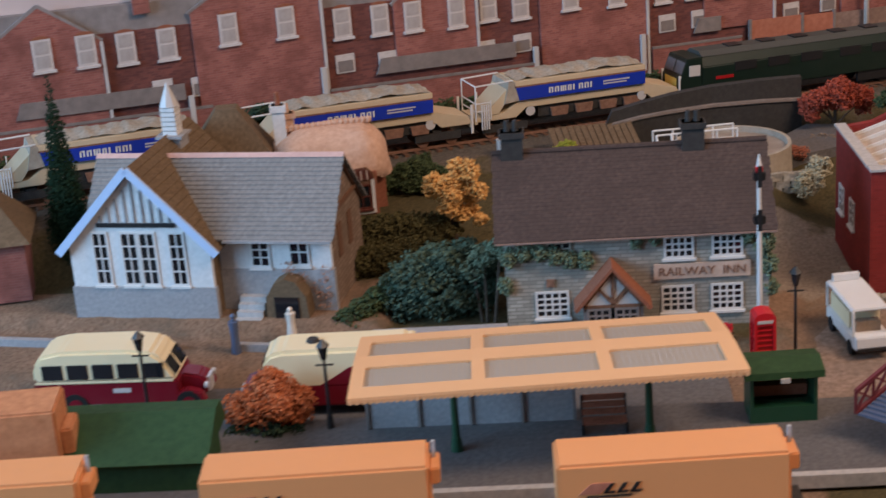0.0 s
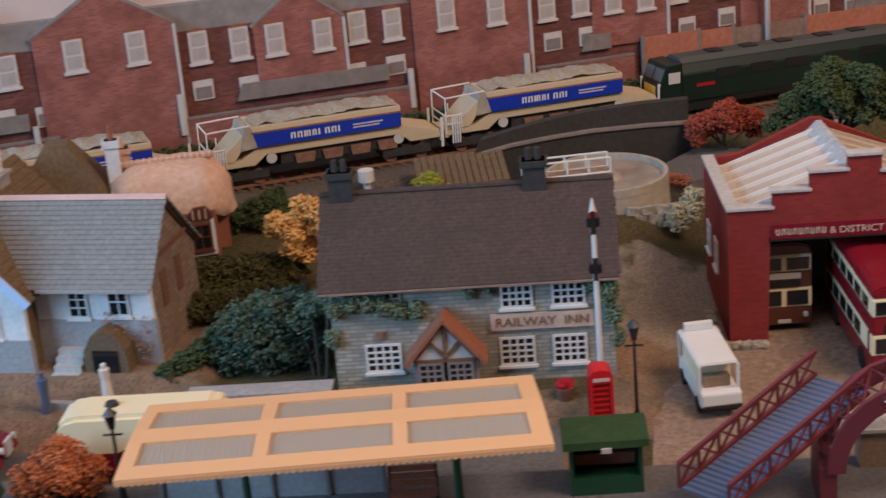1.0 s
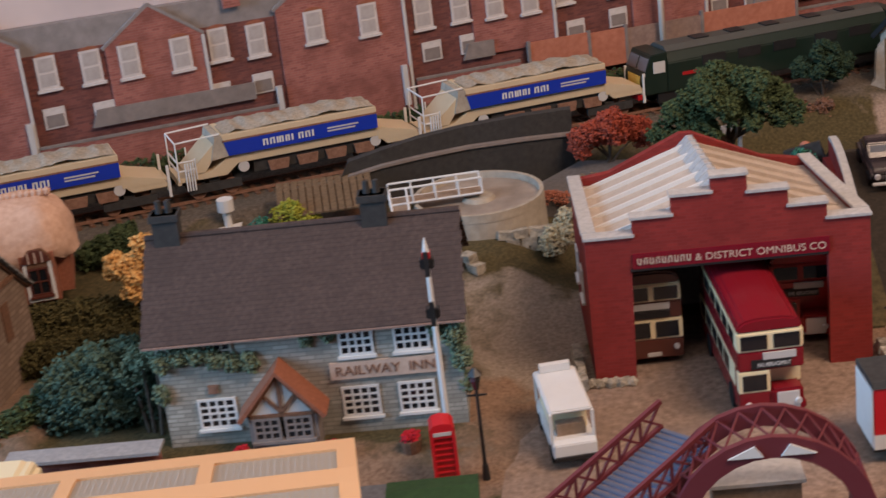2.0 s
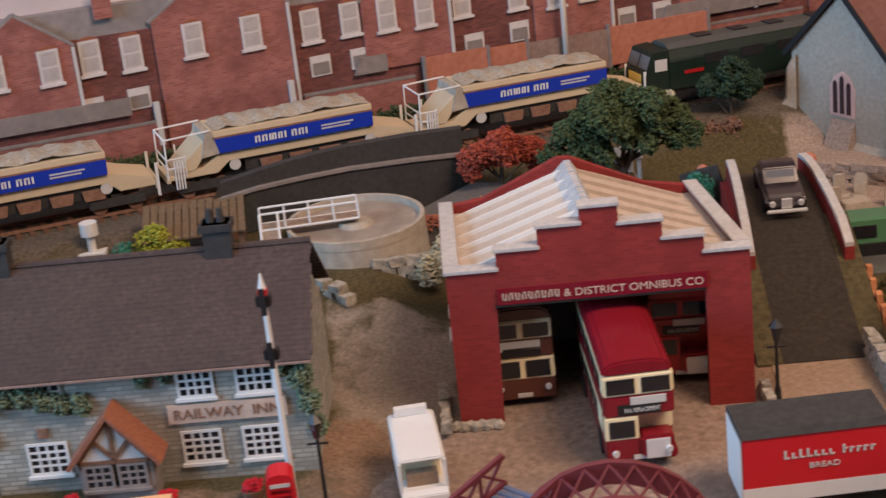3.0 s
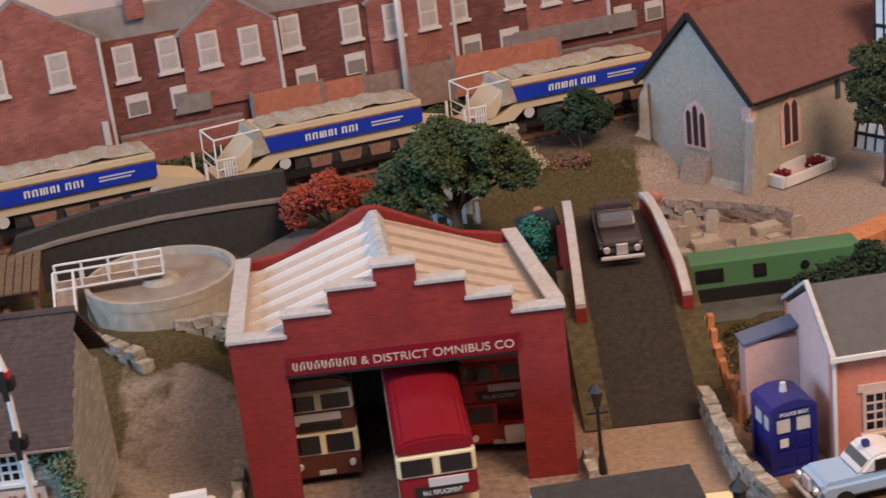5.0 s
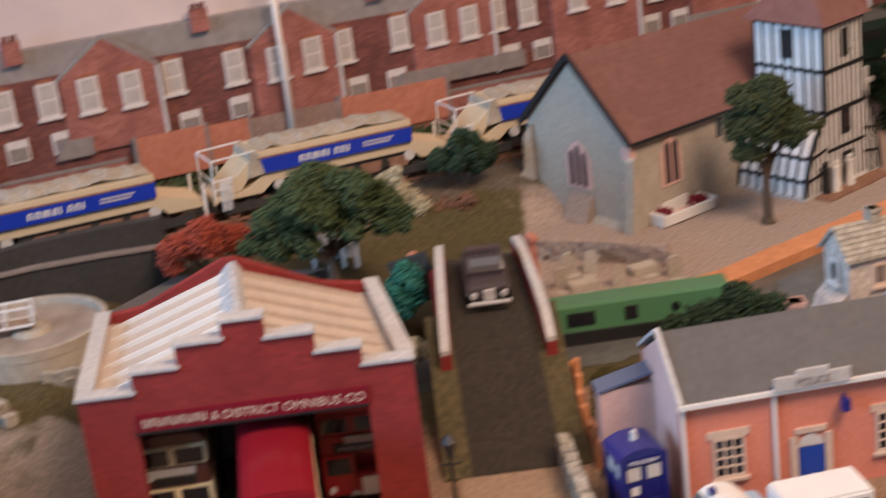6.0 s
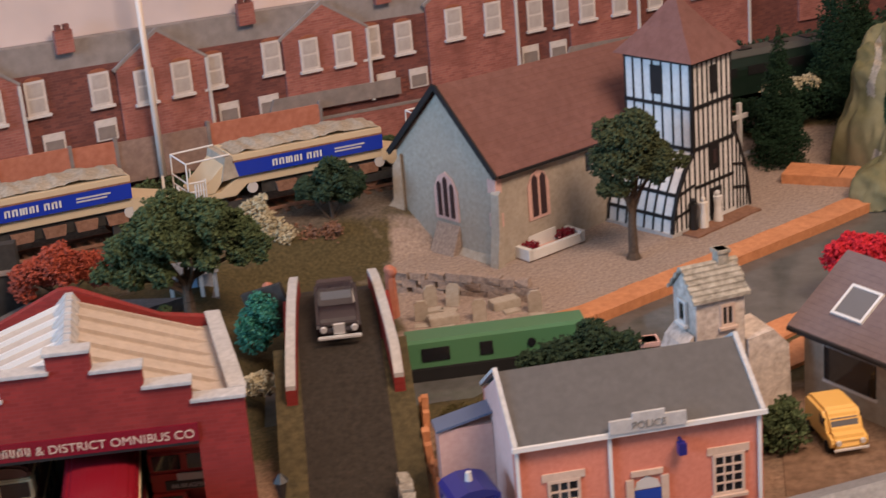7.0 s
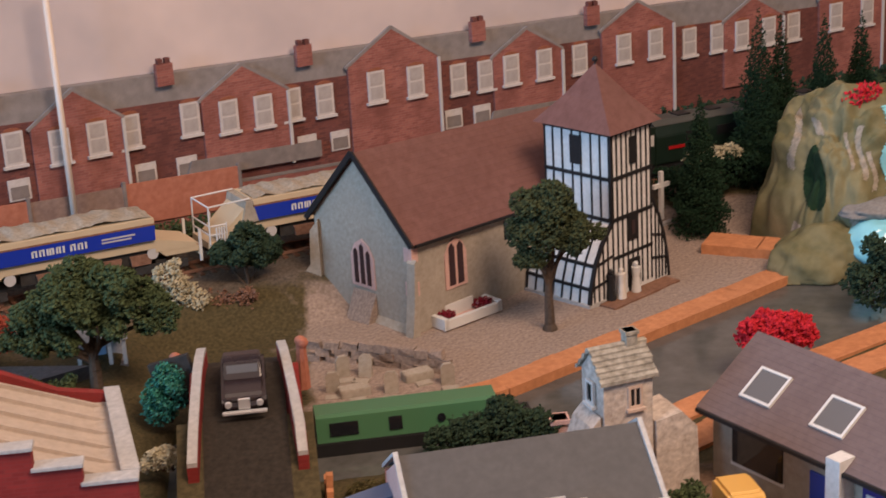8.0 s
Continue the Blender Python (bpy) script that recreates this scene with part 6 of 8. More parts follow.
double_decker("crimson and cream half-cab double-decker bus leaving the depot", "buscrimson", "cream", 28.3, 70.6, 4, size=1.09)
double_decker("chocolate and cream double-decker bus parked in the depot", "brownbus", "cream", 23.95, 76.7, 2, half_cab=False, blind=False, size=1.06, ln=5.6, bays=4)
double_decker("red half-cab double-decker bus parked inside the depot", "busred", "busred", 30.7, 77.6, -2, size=1.05, ln=5.0, bays=3)


def coach(label, x, y, rz, lower="maroon"):
    root = thing("single_deck_coach", label, "bus", x, y, 0.05, rz, group="street coaches")
    side = [(-3.6, 0.55), (2.5, 0.55), (2.5, 1.6), (-3.7, 1.6)]
    part("lower_body", prisms((side, "y", -1.12, 1.12)), lower, root, "deep maroon lower body", bevel=0.08)
    top = [(-3.7, 1.6), (2.5, 1.6), (1.9, 2.55), (1.5, 2.85), (0.5, 2.98), (-2.4, 2.98), (-3.3, 2.8), (-3.65, 2.3)]
    part("upper_body", prisms((top, "y", -1.1, 1.1)), "cream", root, "cream roof and window band", bevel=0.14)
    part("bonnet", prisms(([(2.45, 0.6), (3.5, 0.6), (3.6, 1.25), (3.3, 1.5), (2.45, 1.65)], "y", -0.55, 0.55)), lower, root, bevel=0.1)
    part("radiator", B((3.52, 3.64, -0.32, 0.32, 0.7, 1.35)), "chrome", root)
    for sy in (-1, 1):
        for i in range(5):
            x0 = -3.25 + i * 1.08
            part("side_window", B((x0, x0 + 0.88, sy * 1.1 - 0.03, sy * 1.1 + 0.03, 1.75, 2.4)), "glassdark", root, "")
        part("window_divider", B((-3.6, 2.3, sy * 1.13 - 0.02, sy * 1.13 + 0.02, 1.57, 1.66)), "cream", root)
        part("running_board", B((-1.6, 1.7, sy * 1.05 - 0.12, sy * 1.05 + 0.12, 0.42, 0.55)), "whitepaint", root)
        part("wing", prisms(([(2.0, 0.55), (3.6, 0.55), (3.4, 1.0), (2.8, 1.15), (2.2, 0.95)], "y", sy * 0.9 - 0.25, sy * 0.9 + 0.25)), lower, root, bevel=0.06)
        part("headlight", (lambda b: (cyl(b, 0, 0, 0, 0.15, 0.14, 0.14, 12, pose(3.5, sy * 0.68, 1.15, 0, 90, 0)), b)[1])(bmesh.new()), "chrome", root)
        part("crest", B((-0.3, 0.45, sy * 1.13 - 0.01, sy * 1.13 + 0.01, 1.1, 1.3)), "pane", root)
        for xx in (-2.0, 2.85):
            wheel(root, xx, sy * 1.02, 0.54, lower)
    for y0 in (-0.95, 0.1):
        bm = bmesh.new()
        box(bm, 0, 0.05, y0, y0 + 0.85, 0, 0.72, pose(2.36, 0, 1.75, 0, -30, 0))
        part("windscreen", bm, "glassdark", root)
    root.scale = (1.13, 1.13, 1.13)
    return root


coach("cream and maroon bonneted single-deck coach in the street", -15.5, 66.7, -2)


def cream_van():
    root = thing("delivery_van", "bulbous cream and maroon delivery van beyond the station canopy", "van", -5.0, 65.6, 0.05, 180)
    part("lower_body", prisms(([(-3.9, 0.5), (4.6, 0.5), (4.7, 1.3), (3.5, 1.75), (-3.9, 1.55)], "y", -1.15, 1.15)), "maroon", root, "deep maroon lower body", bevel=0.12)
    part("upper_body", prisms(([(-3.8, 1.4), (3.5, 1.4), (3.5, 2.9), (3.2, 3.2), (2.6, 3.35), (-3.2, 3.35), (-3.7, 3.1)], "y", -1.12, 1.12)), "cream", root, "cream rounded upper body", bevel=0.2)
    for sy in (-1, 1):
        sweep = [(-3.4, 1.6), (0.9, 1.6), (0.2, 2.0), (-0.5, 2.45), (-1.6, 2.6), (-3.4, 2.55)]
        part("side_flash", prisms((sweep, "y", sy * 1.12 - 0.03, sy * 1.12 + 0.03)), "maroon", root, "curved maroon flash")
        for x in (-2.4, 3.3):
            wheel(root, x, sy * 1.0, 0.5, "maroon")
    part("windscreen", B((3.47, 3.53, -0.9, 0.9, 2.1, 2.8)), "glassdark", root)
    part("radiator", B((4.62, 4.76, -0.4, 0.4, 0.6, 1.25)), "chrome", root)
    bm = bmesh.new()
    cyl(bm, 1.2, 0, 3.3, 3.5, 0.35, 0.25, 14)
    part("roof_vent", bm, "darkwall", root)


cream_van()


def milk_float():
    root = thing("milk_float", "small white milk float with an open cab", "van", 19.7, 70.2, 0.05, 8)
    part("bed", B((-0.9, 0.9, -2.2, 2.3, 0.45, 1.1)), "whitepaint", root, bevel=0.08)
    part("roof", prisms(([(-0.95, 2.25), (0.95, 2.25), (0.85, 2.4), (-0.85, 2.4)], "y", -1.7, 2.3)), "whitepaint", root, bevel=0.05)
    part("roof_board", B((-0.65, 0.65, 1.9, 2.2, 2.42, 2.75)), "whitepaint", root)
    for x in (-0.86, 0.86):
        for y in (-1.75, 2.2):
            part("pillar", B((x - 0.06, x + 0.06, y - 0.06, y + 0.06, 1.05, 2.3)), "whitepaint", root)
    part("load", B((-0.75, 0.75, -0.8, 2.0, 1.1, 1.9)), "cream", root, "cream crates")
    part("seat", B((-0.6, 0.6, -1.4, -0.9, 1.1, 1.6)), "sand", root)
    part("front_panel", prisms(([(-2.2, 0.5), (-2.32, 0.6), (-2.3, 1.15), (-1.9, 1.25), (-1.9, 0.5)], "x", -0.88, 0.88)), "whitepaint", root, bevel=0.04)
    part("bumper", B((-0.85, 0.85, -2.42, -2.3, 0.5, 0.65)), "blackpaint", root)
    for sx in (-1, 1):
        for y in (-1.4, 1.5):
            part("wheel", (lambda b: (cyl(b, 0, 0, -0.12, 0.12, 0.38, 0.38, 14, pose(sx * 0.8, y, 0.38, 0, 90, 0)), b)[1])(bmesh.new()), "tyre", root)


milk_float()


def saloon(name, label, paint_key, x, y, z, rz, tip=0.0, roofmat=None, ln=4.6):
    """A rounded saloon car facing -y."""
    root = thing(name, label, "car", x, y, z, rz)
    if tip:
        root.matrix_basis = at(x, y, z, rz) @ pose(0, 0, 0, tip, 0, 0)
    h = ln / 2
    part("body", prisms(([(-h, 0.35), (h, 0.35), (h, 0.8), (h - 0.5, 1.0), (-h + 0.2, 1.0), (-h - 0.05, 0.8)], "x", -0.85, 0.85)), paint_key, root, bevel=0.2)
    part("cabin", prisms(([(-h + 1.3, 0.98), (h - 0.6, 0.98), (h - 1.1, 1.5), (h - 1.6, 1.6), (-h + 2.1, 1.6), (-h + 1.8, 1.5)], "x", -0.72, 0.72)), roofmat or paint_key, root, bevel=0.2)
    bm = bmesh.new()
    box(bm, -0.6, 0.6, -0.02, 0.05, 0.05, 0.55, pose(0, -h + 1.38, 1.0, -38, 0, 0))
    part("windscreen", bm, "carglass", root)
    for sx in (-1, 1):
        part("side_window", B((sx * 0.72 - 0.03, sx * 0.72 + 0.03, -h + 1.9, h - 1.3, 1.08, 1.45)), "glassdark", root)
        part("headlight", (lambda b: (cyl(b, 0, 0, 0, 0.1, 0.14, 0.12, 12, pose(sx * 0.6, -h - 0.02, 0.75, 90, 0, 0)), b)[1])(bmesh.new()), "chrome", root)
        for yy in (-h + 0.8, h - 0.8):
            part("wheel", (lambda b: (cyl(b, 0, 0, -0.1, 0.1, 0.34, 0.34, 14, pose(sx * 0.78, yy, 0.34, 0, 90, 0)), b)[1])(bmesh.new()), "tyre", root)
    part("grille", B((-0.22, 0.22, -h - 0.12, -h - 0.02, 0.55, 0.98)), "chrome", root)
    part("bumper", B((-0.85, 0.85, -h - 0.25, -h - 0.1, 0.38, 0.52)), "chrome", root, bevel=0.03)
    root.scale = (1.12, 1.12, 1.12)
    return root


saloon("black_saloon", "old black saloon car with chrome bumper on the bridge", "carblack", 36.95, 90.0, 3.42, 0, 8, ln=3.8)
police_car = saloon("police_car", "pale blue and white police car by the police station", "paleblue", 43.3, 71.9, 0.05, -78, 0, "whitepaint", 3.9)
part("roof_lamp", B((-0.1, 0.1, -0.1, 0.1, 1.6, 1.78)), "boxblue", police_car)


def yellow_van():
    root = thing("yellow_van", "small rounded yellow van parked before the house", "van", 56.3, 79.8, 0.05, 4)
    part("body", prisms(([(-2.2, 0.35), (2.2, 0.35), (2.25, 1.9), (1.9, 2.25), (-0.6, 2.3), (-1.1, 2.0), (-1.45, 1.3), (-2.15, 1.15), (-2.3, 0.8)], "x", -0.95, 0.95)), "caryellow", root, bevel=0.28)
    bm = bmesh.new()
    box(bm, -0.7, 0.7, -0.03, 0.05, 0, 0.65, pose(0, -1.42, 1.32, -28, 0, 0))
    part("windscreen", bm, "carglass", root)
    for sx in (-1, 1):
        part("cab_window", B((sx * 0.93 - 0.03, sx * 0.93 + 0.03, -1.0, -0.2, 1.35, 1.9)), "glassdark", root)
        bm = bmesh.new()
        cyl(bm, 0, 0, 0, 0.14, 0.16, 0.13, 12, pose(sx * 0.62, -2.2, 0.85, 90, 0, 0))
        part("headlight", bm, "chrome", root)
        for y in (-1.4, 1.4):
            bm = bmesh.new()
            cyl(bm, 0, 0, -0.12, 0.12, 0.36, 0.36, 16, pose(sx * 0.86, y, 0.36, 0, 90, 0))
            part("wheel", bm, "tyre", root)
    part("bumper", B((-0.9, 0.9, -2.42, -2.28, 0.4, 0.55)), "chrome", root, bevel=0.03)
    root.scale = (0.8, 0.68, 0.7)


yellow_van()



def bread_lorry():
    root = thing("bread_lorry", "red and white bread lorry with a grey roof", "lorry", 34.1, 67.5, 0.05, 4)
    part("chassis", B((-2.6, 4.1, -0.9, 0.9, 0.45, 0.75)), "blackpaint", root)
    part("box_body", B((-2.65, 2.6, -1.2, 1.2, 0.75, 3.35)), "phonered", root, "red box body", bevel=0.03)
    part("box_base", B((-2.66, 2.61, -1.21, 1.21, 0.72, 1.35)), "whitepaint", root)
    part("end_panel", B((-2.72, -2.66, -1.15, 1.15, 0.8, 3.3)), "whitepaint", root)
    part("roof", prisms(([(-1.25, 3.35), (1.25, 3.35), (1.1, 3.6), (-1.1, 3.6)], "x", -2.7, 2.65)), "darkwall", root, "dark grey roof")
    for i, wdt in enumerate((0.42, 0.25, 0.22, 0.25, 0.22, 0.2, 0.2)):
        x0 = -1.15 + i * 0.27
        part("letter_bar", B((x0, x0 + 0.09, -1.23, -1.2, 2.4, 2.62 + 0.12 * (i in (0, 2, 3))), (x0, x0 + 0.2, -1.23, -1.2, 2.4, 2.46)), "pane", root)
    for i in range(5):
        x0 = 0.95 + i * 0.25
        part("letter_bar", B((x0, x0 + 0.09, -1.23, -1.2, 2.4, 2.62 + 0.12 * (i == 0)), (x0, x0 + 0.18, -1.23, -1.2, 2.55, 2.61)), "pane", root)
    letters("lettering", "BREAD", root, "pane", 0.3, 0.3, -1.22, 1.95, width=1.1)
    part("cab", prisms(([(2.65, 0.6), (4.3, 0.6), (4.35, 1.5), (4.0, 2.45), (2.65, 2.5)], "y", -1.05, 1.05)), "cream", root, "cream cab", bevel=0.1)
    part("cab_skirt", B((2.66, 4.4, -1.08, 1.08, 0.55, 1.2)), "busred", root, bevel=0.06)
    part("cab_window", B((2.95, 3.7, -1.08, -1.02, 1.5, 2.15)), "glassdark", root)
    bm = bmesh.new()
    box(bm, -0.03, 0.05, -0.9, 0.9, 0, 0.85, pose(4.33, 0, 1.5, 0, -20, 0))
    part("windscreen", bm, "glassdark", root)
    for sy in (-1, 1):
        for x in (-1.6, 3.5):
            wheel(root, x, sy * 0.95, 0.45, "busred")


bread_lorry()


def white_van():
    root = thing("white_van", "white box van with a teal badge by the police station", "van", 46.8, 70.6, 0.05, 8)
    part("body", B((-1.6, 1.6, -0.95, 0.95, 0.5, 2.3)), "whitepaint", root, bevel=0.1)
    part("badge", B((-1.2, -0.6, -0.99, -0.95, 1.2, 1.9)), "teal", root)
    part("cab_window", B((0.6, 1.3, -0.98, -0.93, 1.5, 2.05)), "glassdark", root)
    for sy in (-1, 1):
        for x in (-1.0, 1.0):
            wheel(root, x, sy * 0.85, 0.38)


white_van()


def narrowboat():
    root = thing("narrowboat", "green narrowboat moored on the canal", "boat", 39.6, 91.6, -0.4, 2)
    part("hull", prisms(([(0, -0.4), (9.4, -0.4), (10.4, 0.7), (-0.6, 0.7)], "y", -1.05, 1.05)), "blackpaint", root, bevel=0.05)
    part("cabin", prisms(([(-0.95, 0.7), (0.95, 0.7), (0.8, 1.85), (0.6, 1.95), (-0.6, 1.95), (-0.8, 1.85)], "x", 0.3, 8.6)), "boatgreen", root, "faded green cabin")
    for i, (x, w) in enumerate(((0.9, 1.3), (3.6, 0.6))):
        part("window", prisms(([(-0.93, 1.0), (-0.84, 1.6), (-0.88, 1.6), (-0.97, 1.0)], "x", x, x + w)), "glassdark", root)
    bm = bmesh.new()
    cyl(bm, 0, 0, -0.05, 0.05, 0.2, 0.2, 14, pose(6.0, -0.9, 1.3, 82, 0, 0))
    part("porthole", bm, "glassdark", root)


narrowboat()


# ---- street furniture and the station ----
def street_lamp(label, x, y, z, h, lean=0.0):
    root = thing("street_lamp", label, "street lamp", x, y, z, group="street lamps")
    if lean:
        root.matrix_basis = at(x, y, z) @ pose(0, 0, 0, 0, lean, 0)
    bm = bmesh.new()
    cyl(bm, 0, 0, 0, 0.7, 0.17, 0.13, 10)
    cyl(bm, 0, 0, 0.7, h - 0.8, 0.085, 0.065, 10)
    part("post", bm, "blackpaint", root)
    bm = bmesh.new()
    cyl(bm, 0, 0, h - 0.8, h - 0.15, 0.13, 0.27, 6)
    lantern = part("lantern", bm, "glassdark", root)
    bm = bmesh.new()
    cyl(bm, 0, 0, h - 0.15, h + 0.15, 0.32, 0.06, 6)
    part("lantern_cap", bm, "blackpaint", lantern)
    part("crossbar", B((-0.4, 0.4, -0.03, 0.03, h - 1.1, h - 1.03)), "blackpaint", root)


street_lamp("black ornate street lamp beside the coach", -14.0, 64.2, 0.05, 4.7)
street_lamp("black ornate street lamp beside the autumn bush", -5.2, 61.9, 0.7, 4.2)
street_lamp("black ornate street lamp beside the telephone box", 16.3, 67.8, 0.0, 4.9)
street_lamp("black ornate street lamp beside the depot lane", 34.3, 75.3, 0.0, 3.6)
street_lamp("black ornate street lamp behind the bread lorry", 37.5, 64.5, 0.0, 5.2)


def telephone_box():
    root = thing("telephone_box", "red telephone box by the inn", "phone box", 14.75, 67.5, 0.1, 6)
    part("plinth", B((-0.48, 0.48, -0.48, 0.48, 0, 0.35)), "phonered", root)
    part("head", B((-0.5, 0.5, -0.5, 0.5, 2.35, 2.75)), "phonered", root)
    for x in (-0.44, 0.44):
        for y in (-0.44, 0.44):
            part("corner_post", B((x - 0.07, x + 0.07, y - 0.07, y + 0.07, 0.3, 2.4)), "phonered", root)
    part("domed_roof", prisms(([(-0.5, 2.75), (0.5, 2.75), (0.35, 2.93), (0, 3.0), (-0.35, 2.93)], "y", -0.5, 0.5)), "phonered", root)
    part("sign_strip", B((-0.36, 0.36, -0.53, -0.5, 2.47, 2.62)), "pane", root)
    part("glazing", B((-0.38, 0.38, -0.4, 0.38, 0.35, 2.35)), "busred", root)
    for i in range(7):
        z = 0.5 + i * 0.26
        part("glazing_bar", B((-0.38, 0.38, -0.46, -0.41, z, z + 0.07)), "phonered", root)
        part("glazing_bar", B((-0.46, -0.41, -0.38, 0.38, z, z + 0.07)), "phonered", root)


telephone_box()


def signal_post():
    root = thing("signal_post", "slender white signal post with red-tipped finial and black lamps", "signal", 14.85, 69.4, 0.4)
    bm = bmesh.new()
    cyl(bm, 0, 0, 0, 8.9, 0.15, 0.10, 10)
    part("post", bm, "whitepaint", root)
    bm = bmesh.new()
    cyl(bm, 0, 0, 9.05, 9.7, 0.16, 0.03, 10)
    part("finial", bm, "whitepaint", root)
    part("red_band", B((-0.16, 0.16, -0.16, 0.16, 8.85, 9.1)), "phonered", root)
    for z in (6.3, 8.45):
        part("lamp", B((-0.28, 0.28, -0.24, 0.22, z, z + 0.42)), "blackpaint", root, bevel=0.04)
        part("arm_stub", B((-0.1, 0.1, -0.32, -0.25, z - 0.3, z + 0.75)), "blackpaint", root)


signal_post()


def station_canopy():
    root = thing("station_canopy", "cream-orange glazed platform canopy on green posts", "canopy", 0, 0, 0)
    c = [(-3.4, 55.3), (12.8, 56.4), (12.0, 62.4), (-3.4, 61.5)]
    z = 5.15
    def spot(u, v, dz=0.0):
        a = Vector((*c[0], 0)).lerp(Vector((*c[1], 0)), u)
        b = Vector((*c[3], 0)).lerp(Vector((*c[2], 0)), u)
        p = a.lerp(b, v)
        return Vector((p.x, p.y, z + 0.25 * (1 - abs(v - 0.5) * 2) + dz))
    def slab(name, u0, u1, v0, v1, mat, top=0.12, low=-0.12, label=""):
        bm = bmesh.new()
        vs = [bm.verts.new(spot(u, v, d)) for d in (low, top) for u, v in ((u0, v0), (u1, v0), (u1, v1), (u0, v1))]
        for f in ((3, 2, 1, 0), (4, 5, 6, 7), (0, 1, 5, 4), (1, 2, 6, 5), (2, 3, 7, 6), (3, 0, 4, 7)):
            bm.faces.new([vs[k] for k in f])
        part(name, bm, mat, root, label)
    us = (0.0, 0.035, 0.31, 0.345, 0.635, 0.67, 0.955, 1.0)
    for v0, v1 in ((0, 0.14), (0.40, 0.58), (0.86, 1.0)):
        slab("purlin", 0, 1, v0, v1, "canopy")
    for u0, u1 in ((0, 0.035), (0.31, 0.345), (0.635, 0.67), (0.955, 1.0)):
        for v0, v1 in ((0.14, 0.40), (0.58, 0.86)):
            slab("rafter", u0, u1, v0, v1, "canopy")
    for u0, u1 in ((0.035, 0.31), (0.345, 0.635), (0.67, 0.955)):
        for v0, v1 in ((0.14, 0.40), (0.58, 0.86)):
            slab("glazing", u0, u1, v0, v1, "skylight", 0.02, -0.02, "grubby translucent glazing")
            n = 18
            for i in range(1, n):
                u = u0 + (u1 - u0) * i / n
                slab("glazing_bar", u - 0.0008, u + 0.0008, v0, v1, "pane", 0.035, -0.03)
    for u in range(60):
        u0 = u / 60
        bm = bmesh.new()
        a, b = spot(u0 + 0.002, -0.005, -0.12), spot(u0 + 0.0146, -0.005, -0.12)
        mid = (a + b) / 2 - Vector((0, 0, 0.06))
        top = Vector((0, 0, 0.16))
        vs = [bm.verts.new(p) for p in (a + top, b + top, b, mid, a)]
        back = [bm.verts.new(v.co + Vector((0, 0.06, 0))) for v in vs]
        bm.faces.new(vs)
        bm.faces.new(back[::-1])
        for k in range(5):
            bm.faces.new((vs[k], back[k], back[(k + 1) % 5], vs[(k + 1) % 5]))
        part("valance_board", bm, "canopy", root)
    for x, y in ((0.6, 59.2), (8.9, 59.6)):
        bm = bmesh.new()
        cyl(bm, x, y, 0.7, 1.4, 0.3, 0.2, 12)
        cyl(bm, x, y, 1.4, 4.7, 0.17, 0.14, 12)
        cyl(bm, x, y, 4.5, 4.9, 0.15, 0.35, 12)
        part("post", bm, "stationgreen", root, "green cast-iron post")
        part("bracket", B((x - 1.2, x + 1.2, y - 0.1, y + 0.1, 4.75, 4.95), (x - 0.1, x + 0.1, y - 2.6, y + 2.2, 4.75, 4.97)), "blackpaint", root)
    screen = thing("platform_screen", "pale blue-grey panelled screen on the platform", "screen", 0, 0, 0.75)
    for i in range(4):
        x0 = -3.4 + i * 2.3
        part("panel", B((x0, x0 + 2.2, 61.6, 61.75, 0, 2.0)), "greystone", screen)
    for i in range(5):
        x0 = -3.45 + i * 2.3
        part("post", B((x0 - 0.08, x0 + 0.05, 61.5, 61.8, 0, 2.15)), "outhouse", screen)
    seat = thing("platform_bench", "orange-brown slatted platform bench", "bench", 7.0, 60.4, 0.75, 2)
    for k in range(3):
        part("slat", B((-0.95, 0.95, 0.45 + 0.05 * k, 0.53 + 0.05 * k, 0.6 + 0.32 * k, 0.86 + 0.32 * k)), "porchtile", seat)
        part("slat", B((-0.95, 0.95, -0.3 + 0.25 * k, -0.08 + 0.25 * k, 0.45, 0.52)), "porchtile", seat)
    for x in (-0.95, 0.95):
        part("end_frame", B((x - 0.05, x + 0.05, -0.3, 0.55, 0, 0.5), (x - 0.05, x + 0.05, 0.5, 0.62, 0.5, 1.5)), "blackpaint", seat)
    kiosk = thing("station_kiosk", "dark green open-fronted kiosk with papers on the counter", "kiosk", 14.7, 61.0, 0.2, 2)
    part("back_wall", B((-1.4, 1.4, 1.2, 1.35, 0, 2.8)), "stationgreen", kiosk)
    for x in (-1.45, 1.3):
        part("side_wall", B((x, x + 0.15, -0.5, 1.2, 0, 2.8)), "stationgreen", kiosk)
    part("counter", B((-1.3, 1.3, -0.5, -0.3, 0, 1.2), (-1.3, 1.3, -0.5, 0.3, 1.2, 1.3)), "stationgreen", kiosk)
    part("display", B((-1.2, 1.2, 0.6, 1.15, 1.3, 1.8)), "porchtile", kiosk)
    part("roof", prisms(([(-0.85, 2.75), (1.55, 2.75), (1.5, 3.05), (0.35, 3.3), (-0.8, 3.05)], "x", -1.7, 1.7)), "shedgreen", kiosk)
    part("fascia_lamp", B((-0.2, 0.2, -0.95, -0.8, 2.6, 2.8)), "pane", kiosk)
    shelter = thing("low_shelter", "low grey-roofed brick shelter beside the street", "shelter", 0, 0, 0)
    part("roof", B((-4.0, 2.7, 69.4, 70.6, 1.55, 1.7)), "greystone", shelter, "flat pale grey roof")
    part("wall", B((-3.8, 2.5, 70.3, 70.5, 0.1, 1.55)), "terrace", shelter)


station_canopy()


